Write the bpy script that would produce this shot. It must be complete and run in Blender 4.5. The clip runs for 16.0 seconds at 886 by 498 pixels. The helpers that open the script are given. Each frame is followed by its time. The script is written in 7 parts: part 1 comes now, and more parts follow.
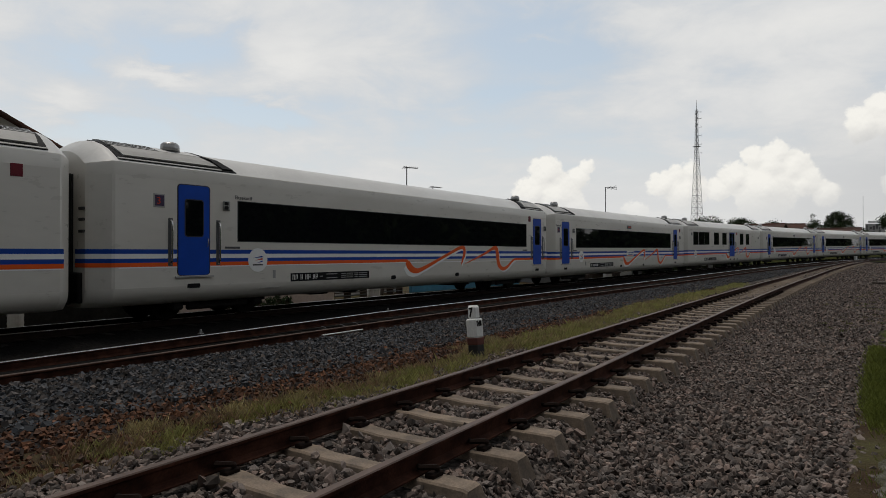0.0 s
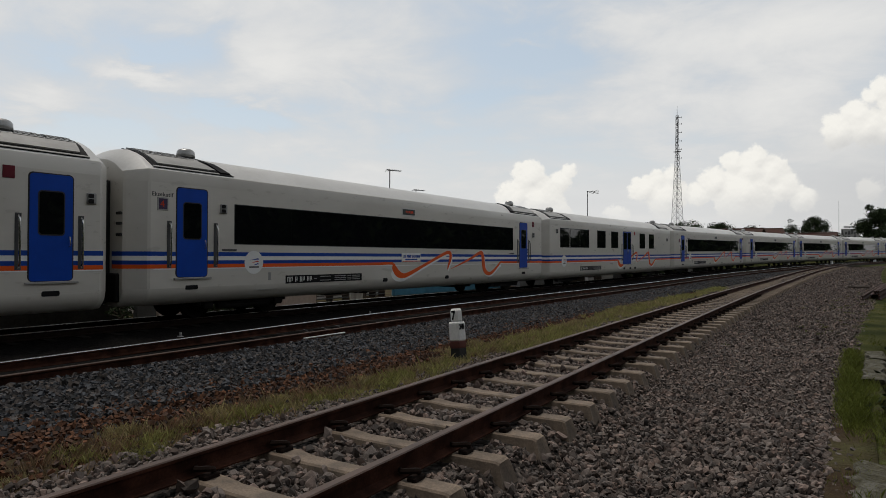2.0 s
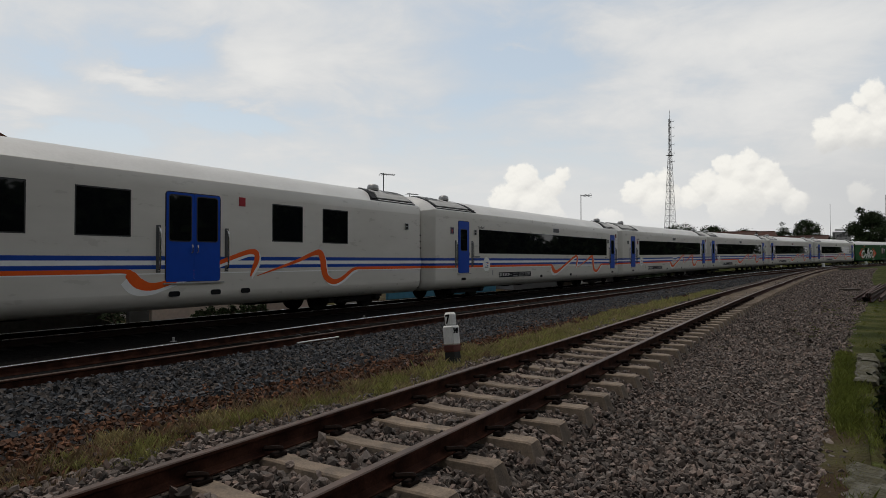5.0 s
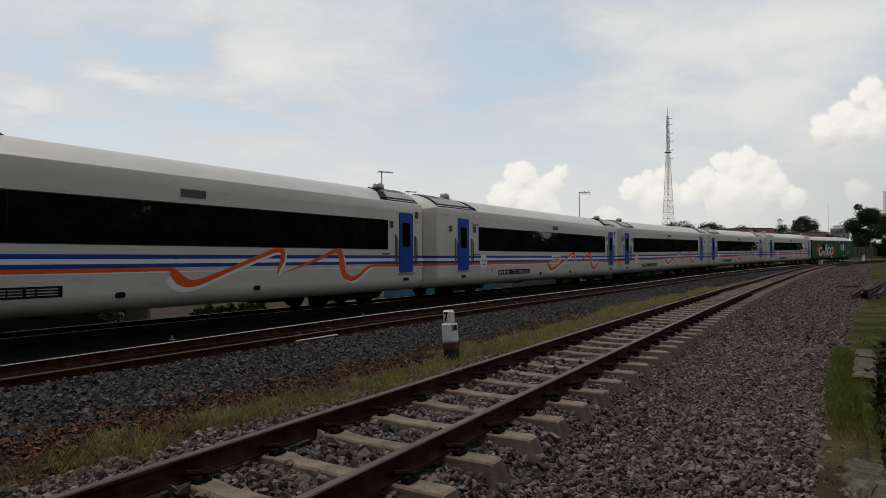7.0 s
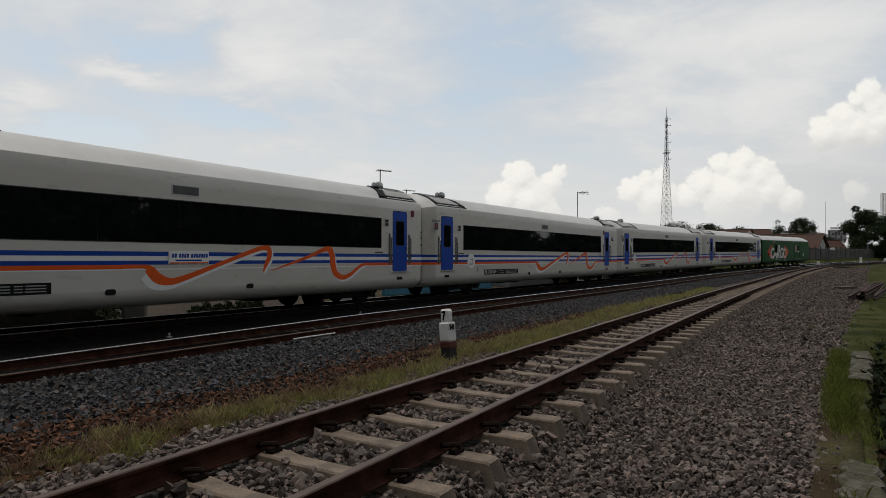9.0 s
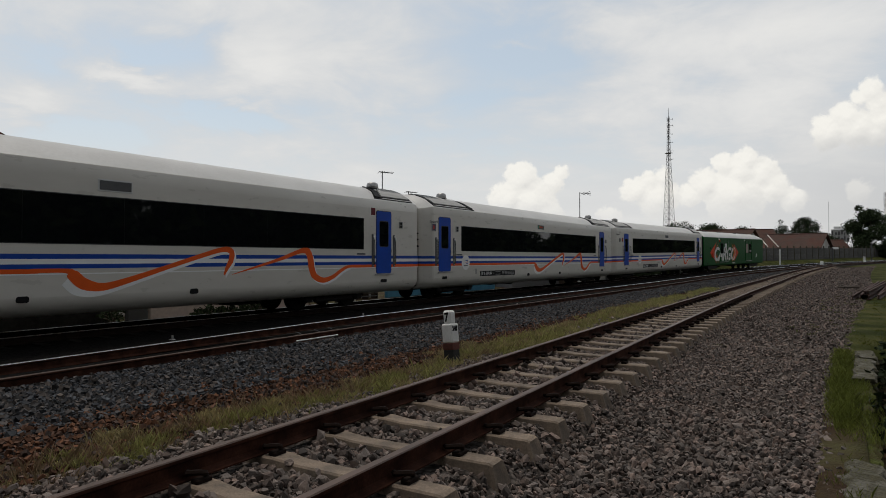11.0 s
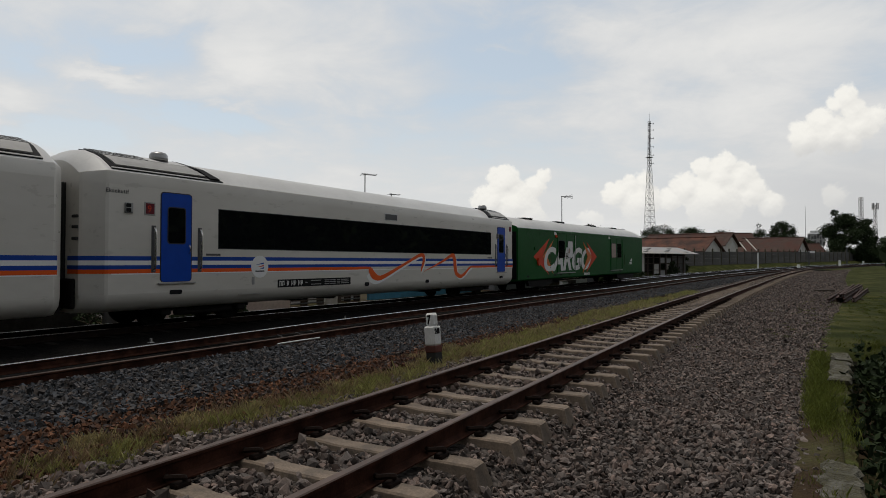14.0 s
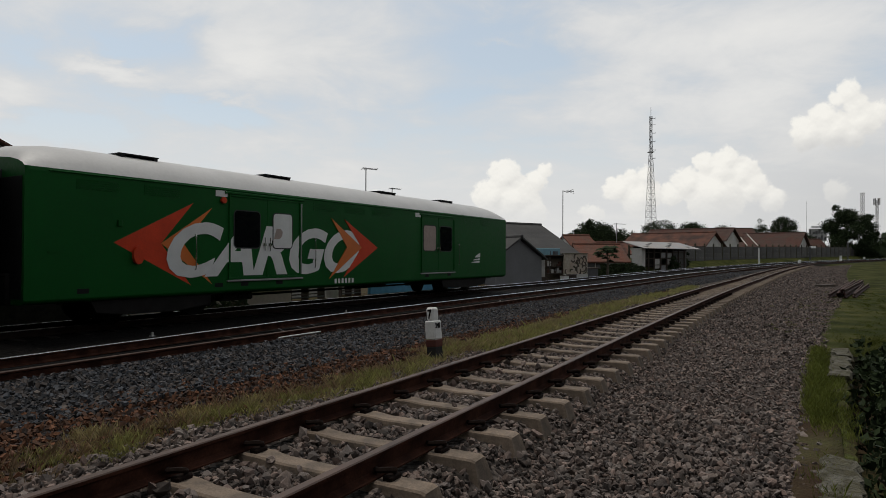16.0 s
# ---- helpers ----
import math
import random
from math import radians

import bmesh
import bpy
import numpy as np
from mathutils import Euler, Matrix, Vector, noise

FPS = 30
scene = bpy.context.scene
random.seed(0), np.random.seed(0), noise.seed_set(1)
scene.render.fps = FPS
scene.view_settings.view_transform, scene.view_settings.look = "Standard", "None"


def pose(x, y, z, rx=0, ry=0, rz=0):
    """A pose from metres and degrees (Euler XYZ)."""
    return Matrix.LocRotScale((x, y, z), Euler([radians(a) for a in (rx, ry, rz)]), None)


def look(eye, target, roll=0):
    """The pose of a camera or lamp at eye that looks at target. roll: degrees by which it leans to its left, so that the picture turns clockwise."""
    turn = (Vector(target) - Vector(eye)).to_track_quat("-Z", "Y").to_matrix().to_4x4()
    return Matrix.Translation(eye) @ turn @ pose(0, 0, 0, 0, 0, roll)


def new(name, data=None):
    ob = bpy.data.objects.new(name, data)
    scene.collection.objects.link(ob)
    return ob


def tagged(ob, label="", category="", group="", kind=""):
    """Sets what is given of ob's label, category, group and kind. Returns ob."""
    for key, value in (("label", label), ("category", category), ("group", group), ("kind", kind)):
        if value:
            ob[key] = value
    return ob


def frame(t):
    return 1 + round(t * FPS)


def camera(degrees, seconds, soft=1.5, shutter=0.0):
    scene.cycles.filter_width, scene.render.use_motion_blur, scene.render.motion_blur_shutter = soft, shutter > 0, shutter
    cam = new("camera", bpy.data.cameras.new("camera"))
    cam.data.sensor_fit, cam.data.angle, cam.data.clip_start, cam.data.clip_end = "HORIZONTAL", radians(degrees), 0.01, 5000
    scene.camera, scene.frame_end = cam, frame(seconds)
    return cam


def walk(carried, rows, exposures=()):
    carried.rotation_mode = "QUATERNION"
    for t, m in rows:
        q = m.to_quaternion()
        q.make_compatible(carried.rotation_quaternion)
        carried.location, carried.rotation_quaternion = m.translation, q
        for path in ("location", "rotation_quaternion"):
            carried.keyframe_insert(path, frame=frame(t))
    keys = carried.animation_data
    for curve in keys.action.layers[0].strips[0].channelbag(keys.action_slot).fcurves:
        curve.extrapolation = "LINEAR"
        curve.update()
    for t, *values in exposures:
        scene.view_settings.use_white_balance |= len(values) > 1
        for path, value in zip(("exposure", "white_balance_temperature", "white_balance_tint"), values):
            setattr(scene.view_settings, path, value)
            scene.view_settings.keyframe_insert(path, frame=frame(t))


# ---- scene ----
cam = camera(70.0, 16.0, soft=0.8)
walk(cam, [
    (0.0, pose(0, 0, 1.45, 90.402, 0.028, 3.700)),
    (0.5, pose(0, 0, 1.45, 90.777, 0.110, 3.725)),
    (1.0, pose(0, 0, 1.45, 90.776, 0.148, 2.938)),
    (1.5, pose(0, 0, 1.45, 90.708, 0.135, 2.450)),
    (2.0, pose(0, 0, 1.45, 90.685, -0.181, 2.145)),
    (2.5, pose(0, 0, 1.45, 91.084, -0.026, 2.350)),
    (3.0, pose(0, 0, 1.45, 91.050, 0.150, 2.307)),
    (3.5, pose(0, 0, 1.45, 90.917, 0.266, 2.198)),
    (4.0, pose(0, 0, 1.45, 90.757, 0.220, 2.352)),
    (4.5, pose(0, 0, 1.45, 90.872, 0.086, 2.118)),
    (5.0, pose(0, 0, 1.45, 91.031, -0.019, 1.597)),
    (7.5, pose(0, 0, 1.45, 90.738, 0.135, 1.458)),
    (8.0, pose(0, 0, 1.45, 90.689, 0.064, 1.415)),
    (8.5, pose(0, 0, 1.45, 90.784, -0.153, 1.341)),
    (9.0, pose(0, 0, 1.45, 90.725, -0.244, 1.276)),
    (11.5, pose(0, 0, 1.45, 90.898, 0.086, 1.498)),
    (12.0, pose(0, 0, 1.45, 90.941, -0.211, 0.807)),
    (12.5, pose(0, 0, 1.45, 90.980, -0.398, 0.136)),
    (13.0, pose(0, 0, 1.45, 90.916, -0.035, 0.022)),
    (13.5, pose(0, 0, 1.45, 90.949, -0.021, 0.263)),
    (14.0, pose(0, 0, 1.45, 91.084, -0.124, -0.077)),
    (14.5, pose(0, 0, 1.45, 91.133, -0.123, -0.047)),
    (15.0, pose(0, 0, 1.45, 90.757, -0.376, -0.061)),
    (15.5, pose(0, 0, 1.45, 90.555, -0.410, -0.256)),
    (16.0, pose(0, 0, 1.45, 90.580, -0.260, -0.003)),
])

# ---- sky and sun ----
EYE = 1.45


def sky_world():
    world = bpy.data.worlds.new("sky")
    scene.world = world
    world.use_nodes = True
    nt = world.node_tree
    nt.nodes.clear()
    N, L = nt.nodes, nt.links

    def put(sock, v):
        if isinstance(v, bpy.types.NodeSocket):
            L.new(v, sock)
        else:
            sock.default_value = v

    def m(op, a, b=0.0, c=0.0, clamp=False):
        n = N.new("ShaderNodeMath")
        n.operation, n.use_clamp = op, clamp
        for s, v in zip(n.inputs, (a, b, c)):
            put(s, v)
        return n.outputs[0]

    def ramp(x, lo, hi):
        n = N.new("ShaderNodeMapRange")
        n.interpolation_type = "SMOOTHSTEP"
        put(n.inputs["Value"], x)
        n.inputs["From Min"].default_value, n.inputs["From Max"].default_value = lo, hi
        return n.outputs[0]

    def mix(f, a, b):
        n = N.new("ShaderNodeMix")
        n.data_type = "RGBA"
        put(n.inputs[0], f), put(n.inputs[6], a), put(n.inputs[7], b)
        return n.outputs[2]

    def noisy(vec, scale, detail=6.0, rough=0.55, dist=0.0):
        n = N.new("ShaderNodeTexNoise")
        put(n.inputs["Vector"], vec)
        n.inputs["Scale"].default_value, n.inputs["Detail"].default_value = scale, detail
        n.inputs["Roughness"].default_value, n.inputs["Distortion"].default_value = rough, dist
        return n.outputs["Fac"]

    def xyz(a, b, c):
        n = N.new("ShaderNodeCombineXYZ")
        for s, v in zip(n.inputs, (a, b, c)):
            put(s, v)
        return n.outputs[0]

    co = N.new("ShaderNodeTexCoord").outputs["Generated"]
    sep = N.new("ShaderNodeSeparateXYZ")
    L.new(co, sep.inputs[0])
    x, y, z = sep.outputs
    flat = m("SQRT", m("ADD", m("MULTIPLY", x, x), m("MULTIPLY", y, y)))
    az = m("ARCTAN2", x, y)
    el = m("ARCTAN2", z, flat)

    sky = N.new("ShaderNodeTexSky")
    sky.sky_type, sky.sun_disc = "NISHITA", False
    sky.sun_elevation, sky.sun_rotation = radians(75), radians(-43)
    sky.air_density, sky.dust_density = 1.0, 2.0
    hsv = N.new("ShaderNodeHueSaturation")
    L.new(sky.outputs[0], hsv.inputs["Color"])
    hsv.inputs["Saturation"].default_value, hsv.inputs["Value"].default_value = 0.74, 0.134
    hsv.inputs["Hue"].default_value = 0.482
    blue = hsv.outputs[0]

    # high layer of thin cloud, stretched towards the horizon
    up = m("ADD", m("MAXIMUM", z, 0.0), 0.16)
    layer = xyz(m("DIVIDE", x, up), m("DIVIDE", y, up), 3.1)
    veil = m("ADD", m("MULTIPLY", noisy(layer, 0.9, 5, 0.5, 0.6), 0.55), m("MULTIPLY", noisy(layer, 2.6, 6, 0.6, 0.4), 0.45))
    wisp = m("SUBTRACT", noisy(xyz(az, m("MULTIPLY", el, 1.9), 4.2), 6.5, 8, 0.6, 0.7), 0.5)
    # openings and denser banks in that layer: azimuth, elevation, half width, half height, weight
    bank_sum = None
    for a, e, ra, re, w in BANKS:
        d2 = m("ADD", m("POWER", m("ABSOLUTE", m("MULTIPLY", m("SUBTRACT", m("ADD", az, m("MULTIPLY", wisp, 0.10)), a), 1 / ra)), 2.0),
               m("POWER", m("ABSOLUTE", m("MULTIPLY", m("SUBTRACT", m("ADD", el, m("MULTIPLY", wisp, 0.10)), e), 1 / re)), 2.0))
        g = m("MULTIPLY", m("POWER", 2.718, m("MULTIPLY", d2, -1.0)), w)
        bank_sum = g if bank_sum is None else m("ADD", bank_sum, g)
    veil = m("ADD", m("ADD", veil, bank_sum), m("MULTIPLY", wisp, 0.22))
    cover = m("ADD", m("MULTIPLY", ramp(veil, 0.30, 0.60), 0.62), 0.36)
    cover = m("MAXIMUM", cover, ramp(m("ADD", el, m("MULTIPLY", az, -0.10)), 0.22, 0.05))
    veil_col = mix(ramp(veil, 0.40, 0.78), (0.575, 0.592, 0.612, 1), (0.745, 0.738, 0.72, 1))
    base = mix(cover, blue, veil_col)
    low = ramp(el, 0.26, 0.02)
    haze = mix(ramp(az, 0.30, 0.62), (0.685, 0.685, 0.675, 1), (0.535, 0.535, 0.53, 1))
    base = mix(m("MULTIPLY", low, 0.78), base, haze)

    # heaped clouds over the horizon, built from swelling lobes: azimuth, elevation, radius
    here = xyz(az, el, 0.0)
    swell = m("MULTIPLY", m("SUBTRACT", noisy(here, 34.0, 7, 0.58, 0.2), 0.5), 0.030)
    curl = m("MULTIPLY", m("SUBTRACT", noisy(here, 95.0, 5, 0.6), 0.5), 0.012)

    def distance_to(p, a, e):
        n = N.new("ShaderNodeVectorMath")
        n.operation = "DISTANCE"
        put(n.inputs[0], p)
        n.inputs[1].default_value = (a, e, 0)
        return n.outputs["Value"]

    def heap_of(p):
        h = None
        for a, e, r in HEAPS:
            v = m("SUBTRACT", r, distance_to(p, a, e))
            h = v if h is None else m("MAXIMUM", h, v)
        return h

    body = m("ADD", heap_of(here), m("ADD", swell, curl))
    heap_mask = ramp(body, -0.0015, 0.0055)
    heap_mask = m("MULTIPLY", heap_mask, ramp(el, 0.035, 0.105))
    # lobes are brighter towards the light above them
    above = m("ADD", heap_of(xyz(m("ADD", az, -0.006), m("ADD", el, 0.012), 0.0)), m("ADD", swell, curl))
    fall = m("SUBTRACT", body, above)
    relief = m("MULTIPLY", m("SUBTRACT", noisy(xyz(az, m("ADD", el, 0.004), 0.3), 48.0, 6, 0.6), noisy(xyz(az, el, 0.3), 48.0, 6, 0.6)), -1.2)
    shade = m("ADD", m("ADD", m("MULTIPLY", fall, 30.0), 0.62), relief, clamp=True)
    heap_col = mix(shade, (0.66, 0.65, 0.625, 1), (0.865, 0.845, 0.79, 1))
    under = m("MULTIPLY", ramp(az, 0.49, 0.50), m("MULTIPLY", ramp(el, 0.175, 0.142), 0.55))
    heap_col = mix(under, heap_col, (0.52, 0.525, 0.53, 1))
    final = mix(m("MULTIPLY", heap_mask, 0.93), base, heap_col)
    # the unseen sky overhead and behind is dimmed to weaken the ambient light
    over = m("SUBTRACT", 1.0, m("MULTIPLY", ramp(el, 0.42, 0.95), 0.52))
    away = m("SUBTRACT", 1.0, m("MULTIPLY", ramp(m("ABSOLUTE", az), 0.85, 2.0), 0.30))
    bg = N.new("ShaderNodeBackground")
    L.new(final, bg.inputs["Color"])
    L.new(m("MULTIPLY", m("MULTIPLY", over, away), SKY), bg.inputs["Strength"])
    out = N.new("ShaderNodeOutputWorld")
    L.new(bg.outputs[0], out.inputs[0])


SKY = 1.07
HEAPS = [(0.098, 0.125, 0.0286), (0.077, 0.094, 0.0312), (0.113, 0.089, 0.0415), (0.157, 0.130, 0.0145), (0.147, 0.117, 0.0208), (0.129, 0.068, 0.0363),
         (0.29, 0.119, 0.0156), (0.308, 0.121, 0.0166), (0.271, 0.104, 0.0218), (0.302, 0.089, 0.0338), (0.232, 0.065, 0.0182),
         (0.421, 0.14, 0.0187), (0.394, 0.136, 0.0187), (0.411, 0.123, 0.0312), (0.439, 0.12, 0.0249), (0.369, 0.109, 0.0249), (0.346, 0.09, 0.0208), (0.407, 0.093, 0.0467), (0.452, 0.098, 0.027), (0.479, 0.083, 0.0208),
         (0.571, 0.217, 0.0156), (0.559, 0.208, 0.0125), (0.577, 0.2, 0.0187), (0.544, 0.188, 0.0208), (0.522, 0.168, 0.0239), (0.554, 0.172, 0.0286), (0.585, 0.181, 0.026), (0.601, 0.187, 0.017), (0.572, 0.164, 0.022), (0.556, 0.088, 0.017)]
BANKS = [(-0.441, 0.294, 0.07, 0.035, -0.22), (-0.36, 0.203, 0.075, 0.016, -0.48), (-0.53, 0.165, 0.07, 0.022, -0.26), (-0.59, 0.26, 0.05, 0.03, -0.14), (0.06, 0.34, 0.11, 0.06, -0.20), (0.12, 0.30, 0.07, 0.03, -0.20), (0.03, 0.25, 0.06, 0.035, -0.16),
         (-0.50, 0.265, 0.035, 0.018, 0.20), (-0.465, 0.245, 0.03, 0.02, 0.18), (-0.30, 0.285, 0.07, 0.045, 0.20), (-0.60, 0.21, 0.05, 0.03, 0.16), (-0.20, 0.31, 0.06, 0.05, 0.06), (0.09, 0.325, 0.045, 0.008, 0.22), (0.45, 0.30, 0.20, 0.10, 0.10)]
sky_world()
sun = new("sun", bpy.data.lights.new("sun", "SUN"))
sun.data.energy, sun.data.angle, sun.data.color = 1.4, radians(14), (1.0, 0.93, 0.84)
sun.matrix_world = look((-14, 15, 80), (0, 0, 0))
scene.view_settings.exposure = 0.0


# ---- materials ----
def paint(name, col, rough=0.5, metal=0.0, rvar=0.08, var=0.15, scale=3.0, fine=40.0, bump=0.0, dist=0.01, second=None, amount=0.5, spec=0.5, coat=0.0, island=0.0, rnd=0.0, stretch=None, odd=None):
    """A surface with colour variation at two scales, and fine relief."""
    mt = bpy.data.materials.new(name)
    mt.use_nodes = True
    nt = mt.node_tree
    N, L = nt.nodes, nt.links
    b = N["Principled BSDF"]
    tc = N.new("ShaderNodeTexCoord")
    vec = tc.outputs["Object"]
    if stretch:
        mp = N.new("ShaderNodeMapping")
        mp.inputs["Scale"].default_value = stretch
        L.new(vec, mp.inputs[0])
        vec = mp.outputs[0]

    def tex(s, detail):
        n = N.new("ShaderNodeTexNoise")
        L.new(vec, n.inputs["Vector"])
        n.inputs["Scale"].default_value, n.inputs["Detail"].default_value = s, detail
        return n.outputs["Fac"]

    big, small = tex(scale, 5), tex(fine, 4)

    def mixer(f, a, c):
        n = N.new("ShaderNodeMix")
        n.data_type = "RGBA"
        for s, v in ((n.inputs[0], f), (n.inputs[6], a), (n.inputs[7], c)):
            if isinstance(v, bpy.types.NodeSocket):
                L.new(v, s)
            else:
                s.default_value = v
        return n.outputs[2]

    def rng(x, lo, hi, a, c):
        n = N.new("ShaderNodeMapRange")
        L.new(x, n.inputs[0])
        for i, v in zip((1, 2, 3, 4), (lo, hi, a, c)):
            n.inputs[i].default_value = v
        return n.outputs[0]

    c4 = (*col, 1)
    out = c4
    if second:
        out = mixer(rng(big, 0.5 - 0.25 * amount, 0.75 - 0.25 * amount, 0, 1), c4, (*second, 1))
    if odd:
        g = N.new("ShaderNodeNewGeometry")
        mm = N.new("ShaderNodeMath")
        mm.operation = "MULTIPLY"
        mm.inputs[1].default_value = 9.37
        fr = N.new("ShaderNodeMath")
        fr.operation = "FRACT"
        L.new(g.outputs["Random Per Island"], mm.inputs[0])
        L.new(mm.outputs[0], fr.inputs[0])
        out = mixer(rng(fr.outputs[0], 0.35, 1.0, 0, 1), out, (*odd, 1))
    hs = N.new("ShaderNodeHueSaturation")
    if isinstance(out, tuple):
        hs.inputs["Color"].default_value = out
    else:
        L.new(out, hs.inputs["Color"])
    mul = N.new("ShaderNodeMath")
    mul.operation = "MULTIPLY"
    L.new(rng(big, 0.3, 0.7, 1 - var, 1 + var), mul.inputs[0])
    L.new(rng(small, 0.3, 0.7, 1 - var * 0.7, 1 + var * 0.7), mul.inputs[1])
    val = mul.outputs[0]
    for k, src, kind in ((island, "Random Per Island", "ShaderNodeNewGeometry"), (rnd, "Random", "ShaderNodeObjectInfo")):
        if k:
            g = N.new(kind)
            mm = N.new("ShaderNodeMath")
            mm.operation = "MULTIPLY"
            L.new(val, mm.inputs[0])
            L.new(rng(g.outputs[src], 0, 1, 1 - k, 1 + k), mm.inputs[1])
            val = mm.outputs[0]
    L.new(val, hs.inputs["Value"])
    L.new(hs.outputs[0], b.inputs["Base Color"])
    L.new(rng(small, 0.3, 0.7, max(0.02, rough - rvar), min(1, rough + rvar)), b.inputs["Roughness"])
    b.inputs["Metallic"].default_value = metal
    b.inputs["Specular IOR Level"].default_value = spec
    b.inputs["Coat Weight"].default_value = coat
    if bump:
        bp = N.new("ShaderNodeBump")
        bp.inputs["Strength"].default_value, bp.inputs["Distance"].default_value = bump, dist
        L.new(small, bp.inputs["Height"])
        L.new(bp.outputs[0], b.inputs["Normal"])
    return mt


def gravel(name, cols, size, dirt):
    """Ballast seen from afar: broken stones as cells of mixed colour with relief; the shade in their gaps is put into
    the colour.
    """
    mt = bpy.data.materials.new(name)
    mt.use_nodes = True
    nt = mt.node_tree
    N, L = nt.nodes, nt.links
    b = N["Principled BSDF"]
    tc = N.new("ShaderNodeTexCoord").outputs["Object"]
    v = N.new("ShaderNodeTexVoronoi")
    v.inputs["Scale"].default_value = 1 / size
    L.new(tc, v.inputs["Vector"])
    cr = N.new("ShaderNodeValToRGB")
    els = cr.color_ramp.elements
    els[0].color, els[1].color = (*cols[0], 1), (*cols[-1], 1)
    for i, c in enumerate(cols[1:-1]):
        els.new((i + 1) / (len(cols) - 1)).color = (*c, 1)
    sp = N.new("ShaderNodeSeparateColor")
    L.new(v.outputs["Color"], sp.inputs[0])
    L.new(sp.outputs[0], cr.inputs[0])
    n = N.new("ShaderNodeTexNoise")
    n.inputs["Scale"].default_value, n.inputs["Detail"].default_value = 0.9, 6
    L.new(tc, n.inputs["Vector"])
    mr = N.new("ShaderNodeMapRange")
    L.new(n.outputs["Fac"], mr.inputs[0])
    mr.inputs[1].default_value, mr.inputs[2].default_value = 0.45, 0.75
    mx = N.new("ShaderNodeMix")
    mx.data_type = "RGBA"
    L.new(mr.outputs[0], mx.inputs[0])
    L.new(cr.outputs[0], mx.inputs[6])
    mx.inputs[7].default_value = (*dirt, 1)
    mu = N.new("ShaderNodeMix")
    mu.data_type, mu.blend_type = "RGBA", "MULTIPLY"
    # shade between the stones, put into the colour: darker away from cell centres
    gap_shade = N.new("ShaderNodeMapRange")
    L.new(v.outputs["Distance"], gap_shade.inputs[0])
    gap_shade.inputs[1].default_value, gap_shade.inputs[2].default_value, gap_shade.inputs[3].default_value, gap_shade.inputs[4].default_value = 0.25, 0.75, 1.0, 0.35
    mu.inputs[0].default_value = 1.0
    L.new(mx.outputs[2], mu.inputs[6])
    L.new(gap_shade.outputs[0], mu.inputs[7])
    L.new(mu.outputs[2], b.inputs["Base Color"])
    bp = N.new("ShaderNodeBump")
    bp.invert = True
    bp.inputs["Strength"].default_value, bp.inputs["Distance"].default_value = 0.9, size * 0.5
    L.new(v.outputs["Distance"], bp.inputs["Height"])
    L.new(bp.outputs[0], b.inputs["Normal"])
    b.inputs["Roughness"].default_value = 0.95
    b.inputs["Specular IOR Level"].default_value = 0.08
    return mt


SHELL = paint("off_white_coach_paint", (0.67, 0.642, 0.588), 0.34, var=0.035, scale=0.7, fine=7, stretch=(0.35, 1, 1.0), second=(0.59, 0.562, 0.508), amount=0.6, spec=0.65)
ROOF = paint("weathered_white_roof", (0.62, 0.62, 0.61), 0.5, var=0.07, scale=0.9, fine=14, second=(0.52, 0.52, 0.51), amount=0.5)
WHITE = paint("white_enamel", (0.84, 0.84, 0.83), 0.4, var=0.04)
BLUE = paint("blue_enamel", (0.003, 0.058, 0.40), 0.5, var=0.08, spec=0.2)
NAVY = paint("stripe_blue", (0.007, 0.055, 0.33), 0.5, var=0.06, spec=0.2)
ORANGE = paint("stripe_orange", (0.78, 0.11, 0.012), 0.5, var=0.06, spec=0.2)
RED = paint("red_enamel", (0.62, 0.06, 0.02), 0.5, var=0.1, spec=0.2)
MAROON = paint("dark_red_sign", (0.15, 0.016, 0.026), 0.5, var=0.1, spec=0.2)
BLACK = paint("black_plate", (0.010, 0.010, 0.011), 0.6, var=0.2, spec=0.12)
PANE = paint("tinted_glass", (0.005, 0.006, 0.007), 0.03, rvar=0.01, var=0.1, spec=0.42)
UNDER = paint("grimy_black_steel", (0.009, 0.008, 0.0075), 0.8, var=0.4, scale=4, bump=0.3, spec=0.2)
RUBBER = paint("black_rubber", (0.02, 0.02, 0.02), 0.7, var=0.2)
CHROME = paint("polished_steel", (0.62, 0.62, 0.60), 0.22, metal=1.0, rvar=0.02, var=0.03)
GREY = paint("grey_paint", (0.30, 0.30, 0.29), 0.5, var=0.12)
DARKGREY = paint("dark_grey_paint", (0.07, 0.07, 0.072), 0.55, var=0.15)
PANELGREY = paint("light_grey_panel", (0.36, 0.355, 0.34), 0.5, var=0.1)
CRIMSON = paint("crimson_sign", (0.36, 0.03, 0.04), 0.5, var=0.1, spec=0.2)
PURPLE = paint("faded_violet_sign", (0.065, 0.045, 0.095), 0.5, var=0.1, spec=0.2)
GREEN = paint("green_wagon_paint", (0.002, 0.086, 0.011), 0.5, var=0.10, scale=0.9, fine=12, second=(0.0015, 0.068, 0.009), amount=0.5, spec=0.15)
LETTER = paint("white_lettering", (0.70, 0.70, 0.68), 0.5, var=0.06)
AMBER = paint("amber_paint", (0.66, 0.16, 0.02), 0.45, var=0.06)
RAILTOP = paint("polished_rail_head", (0.76, 0.76, 0.76), 0.26, metal=1.0, var=0.12, scale=2, fine=60)
RAILWORN = paint("dull_rail_head", (0.088, 0.055, 0.042), 0.55, spec=0.38, var=0.3, scale=2, fine=50)
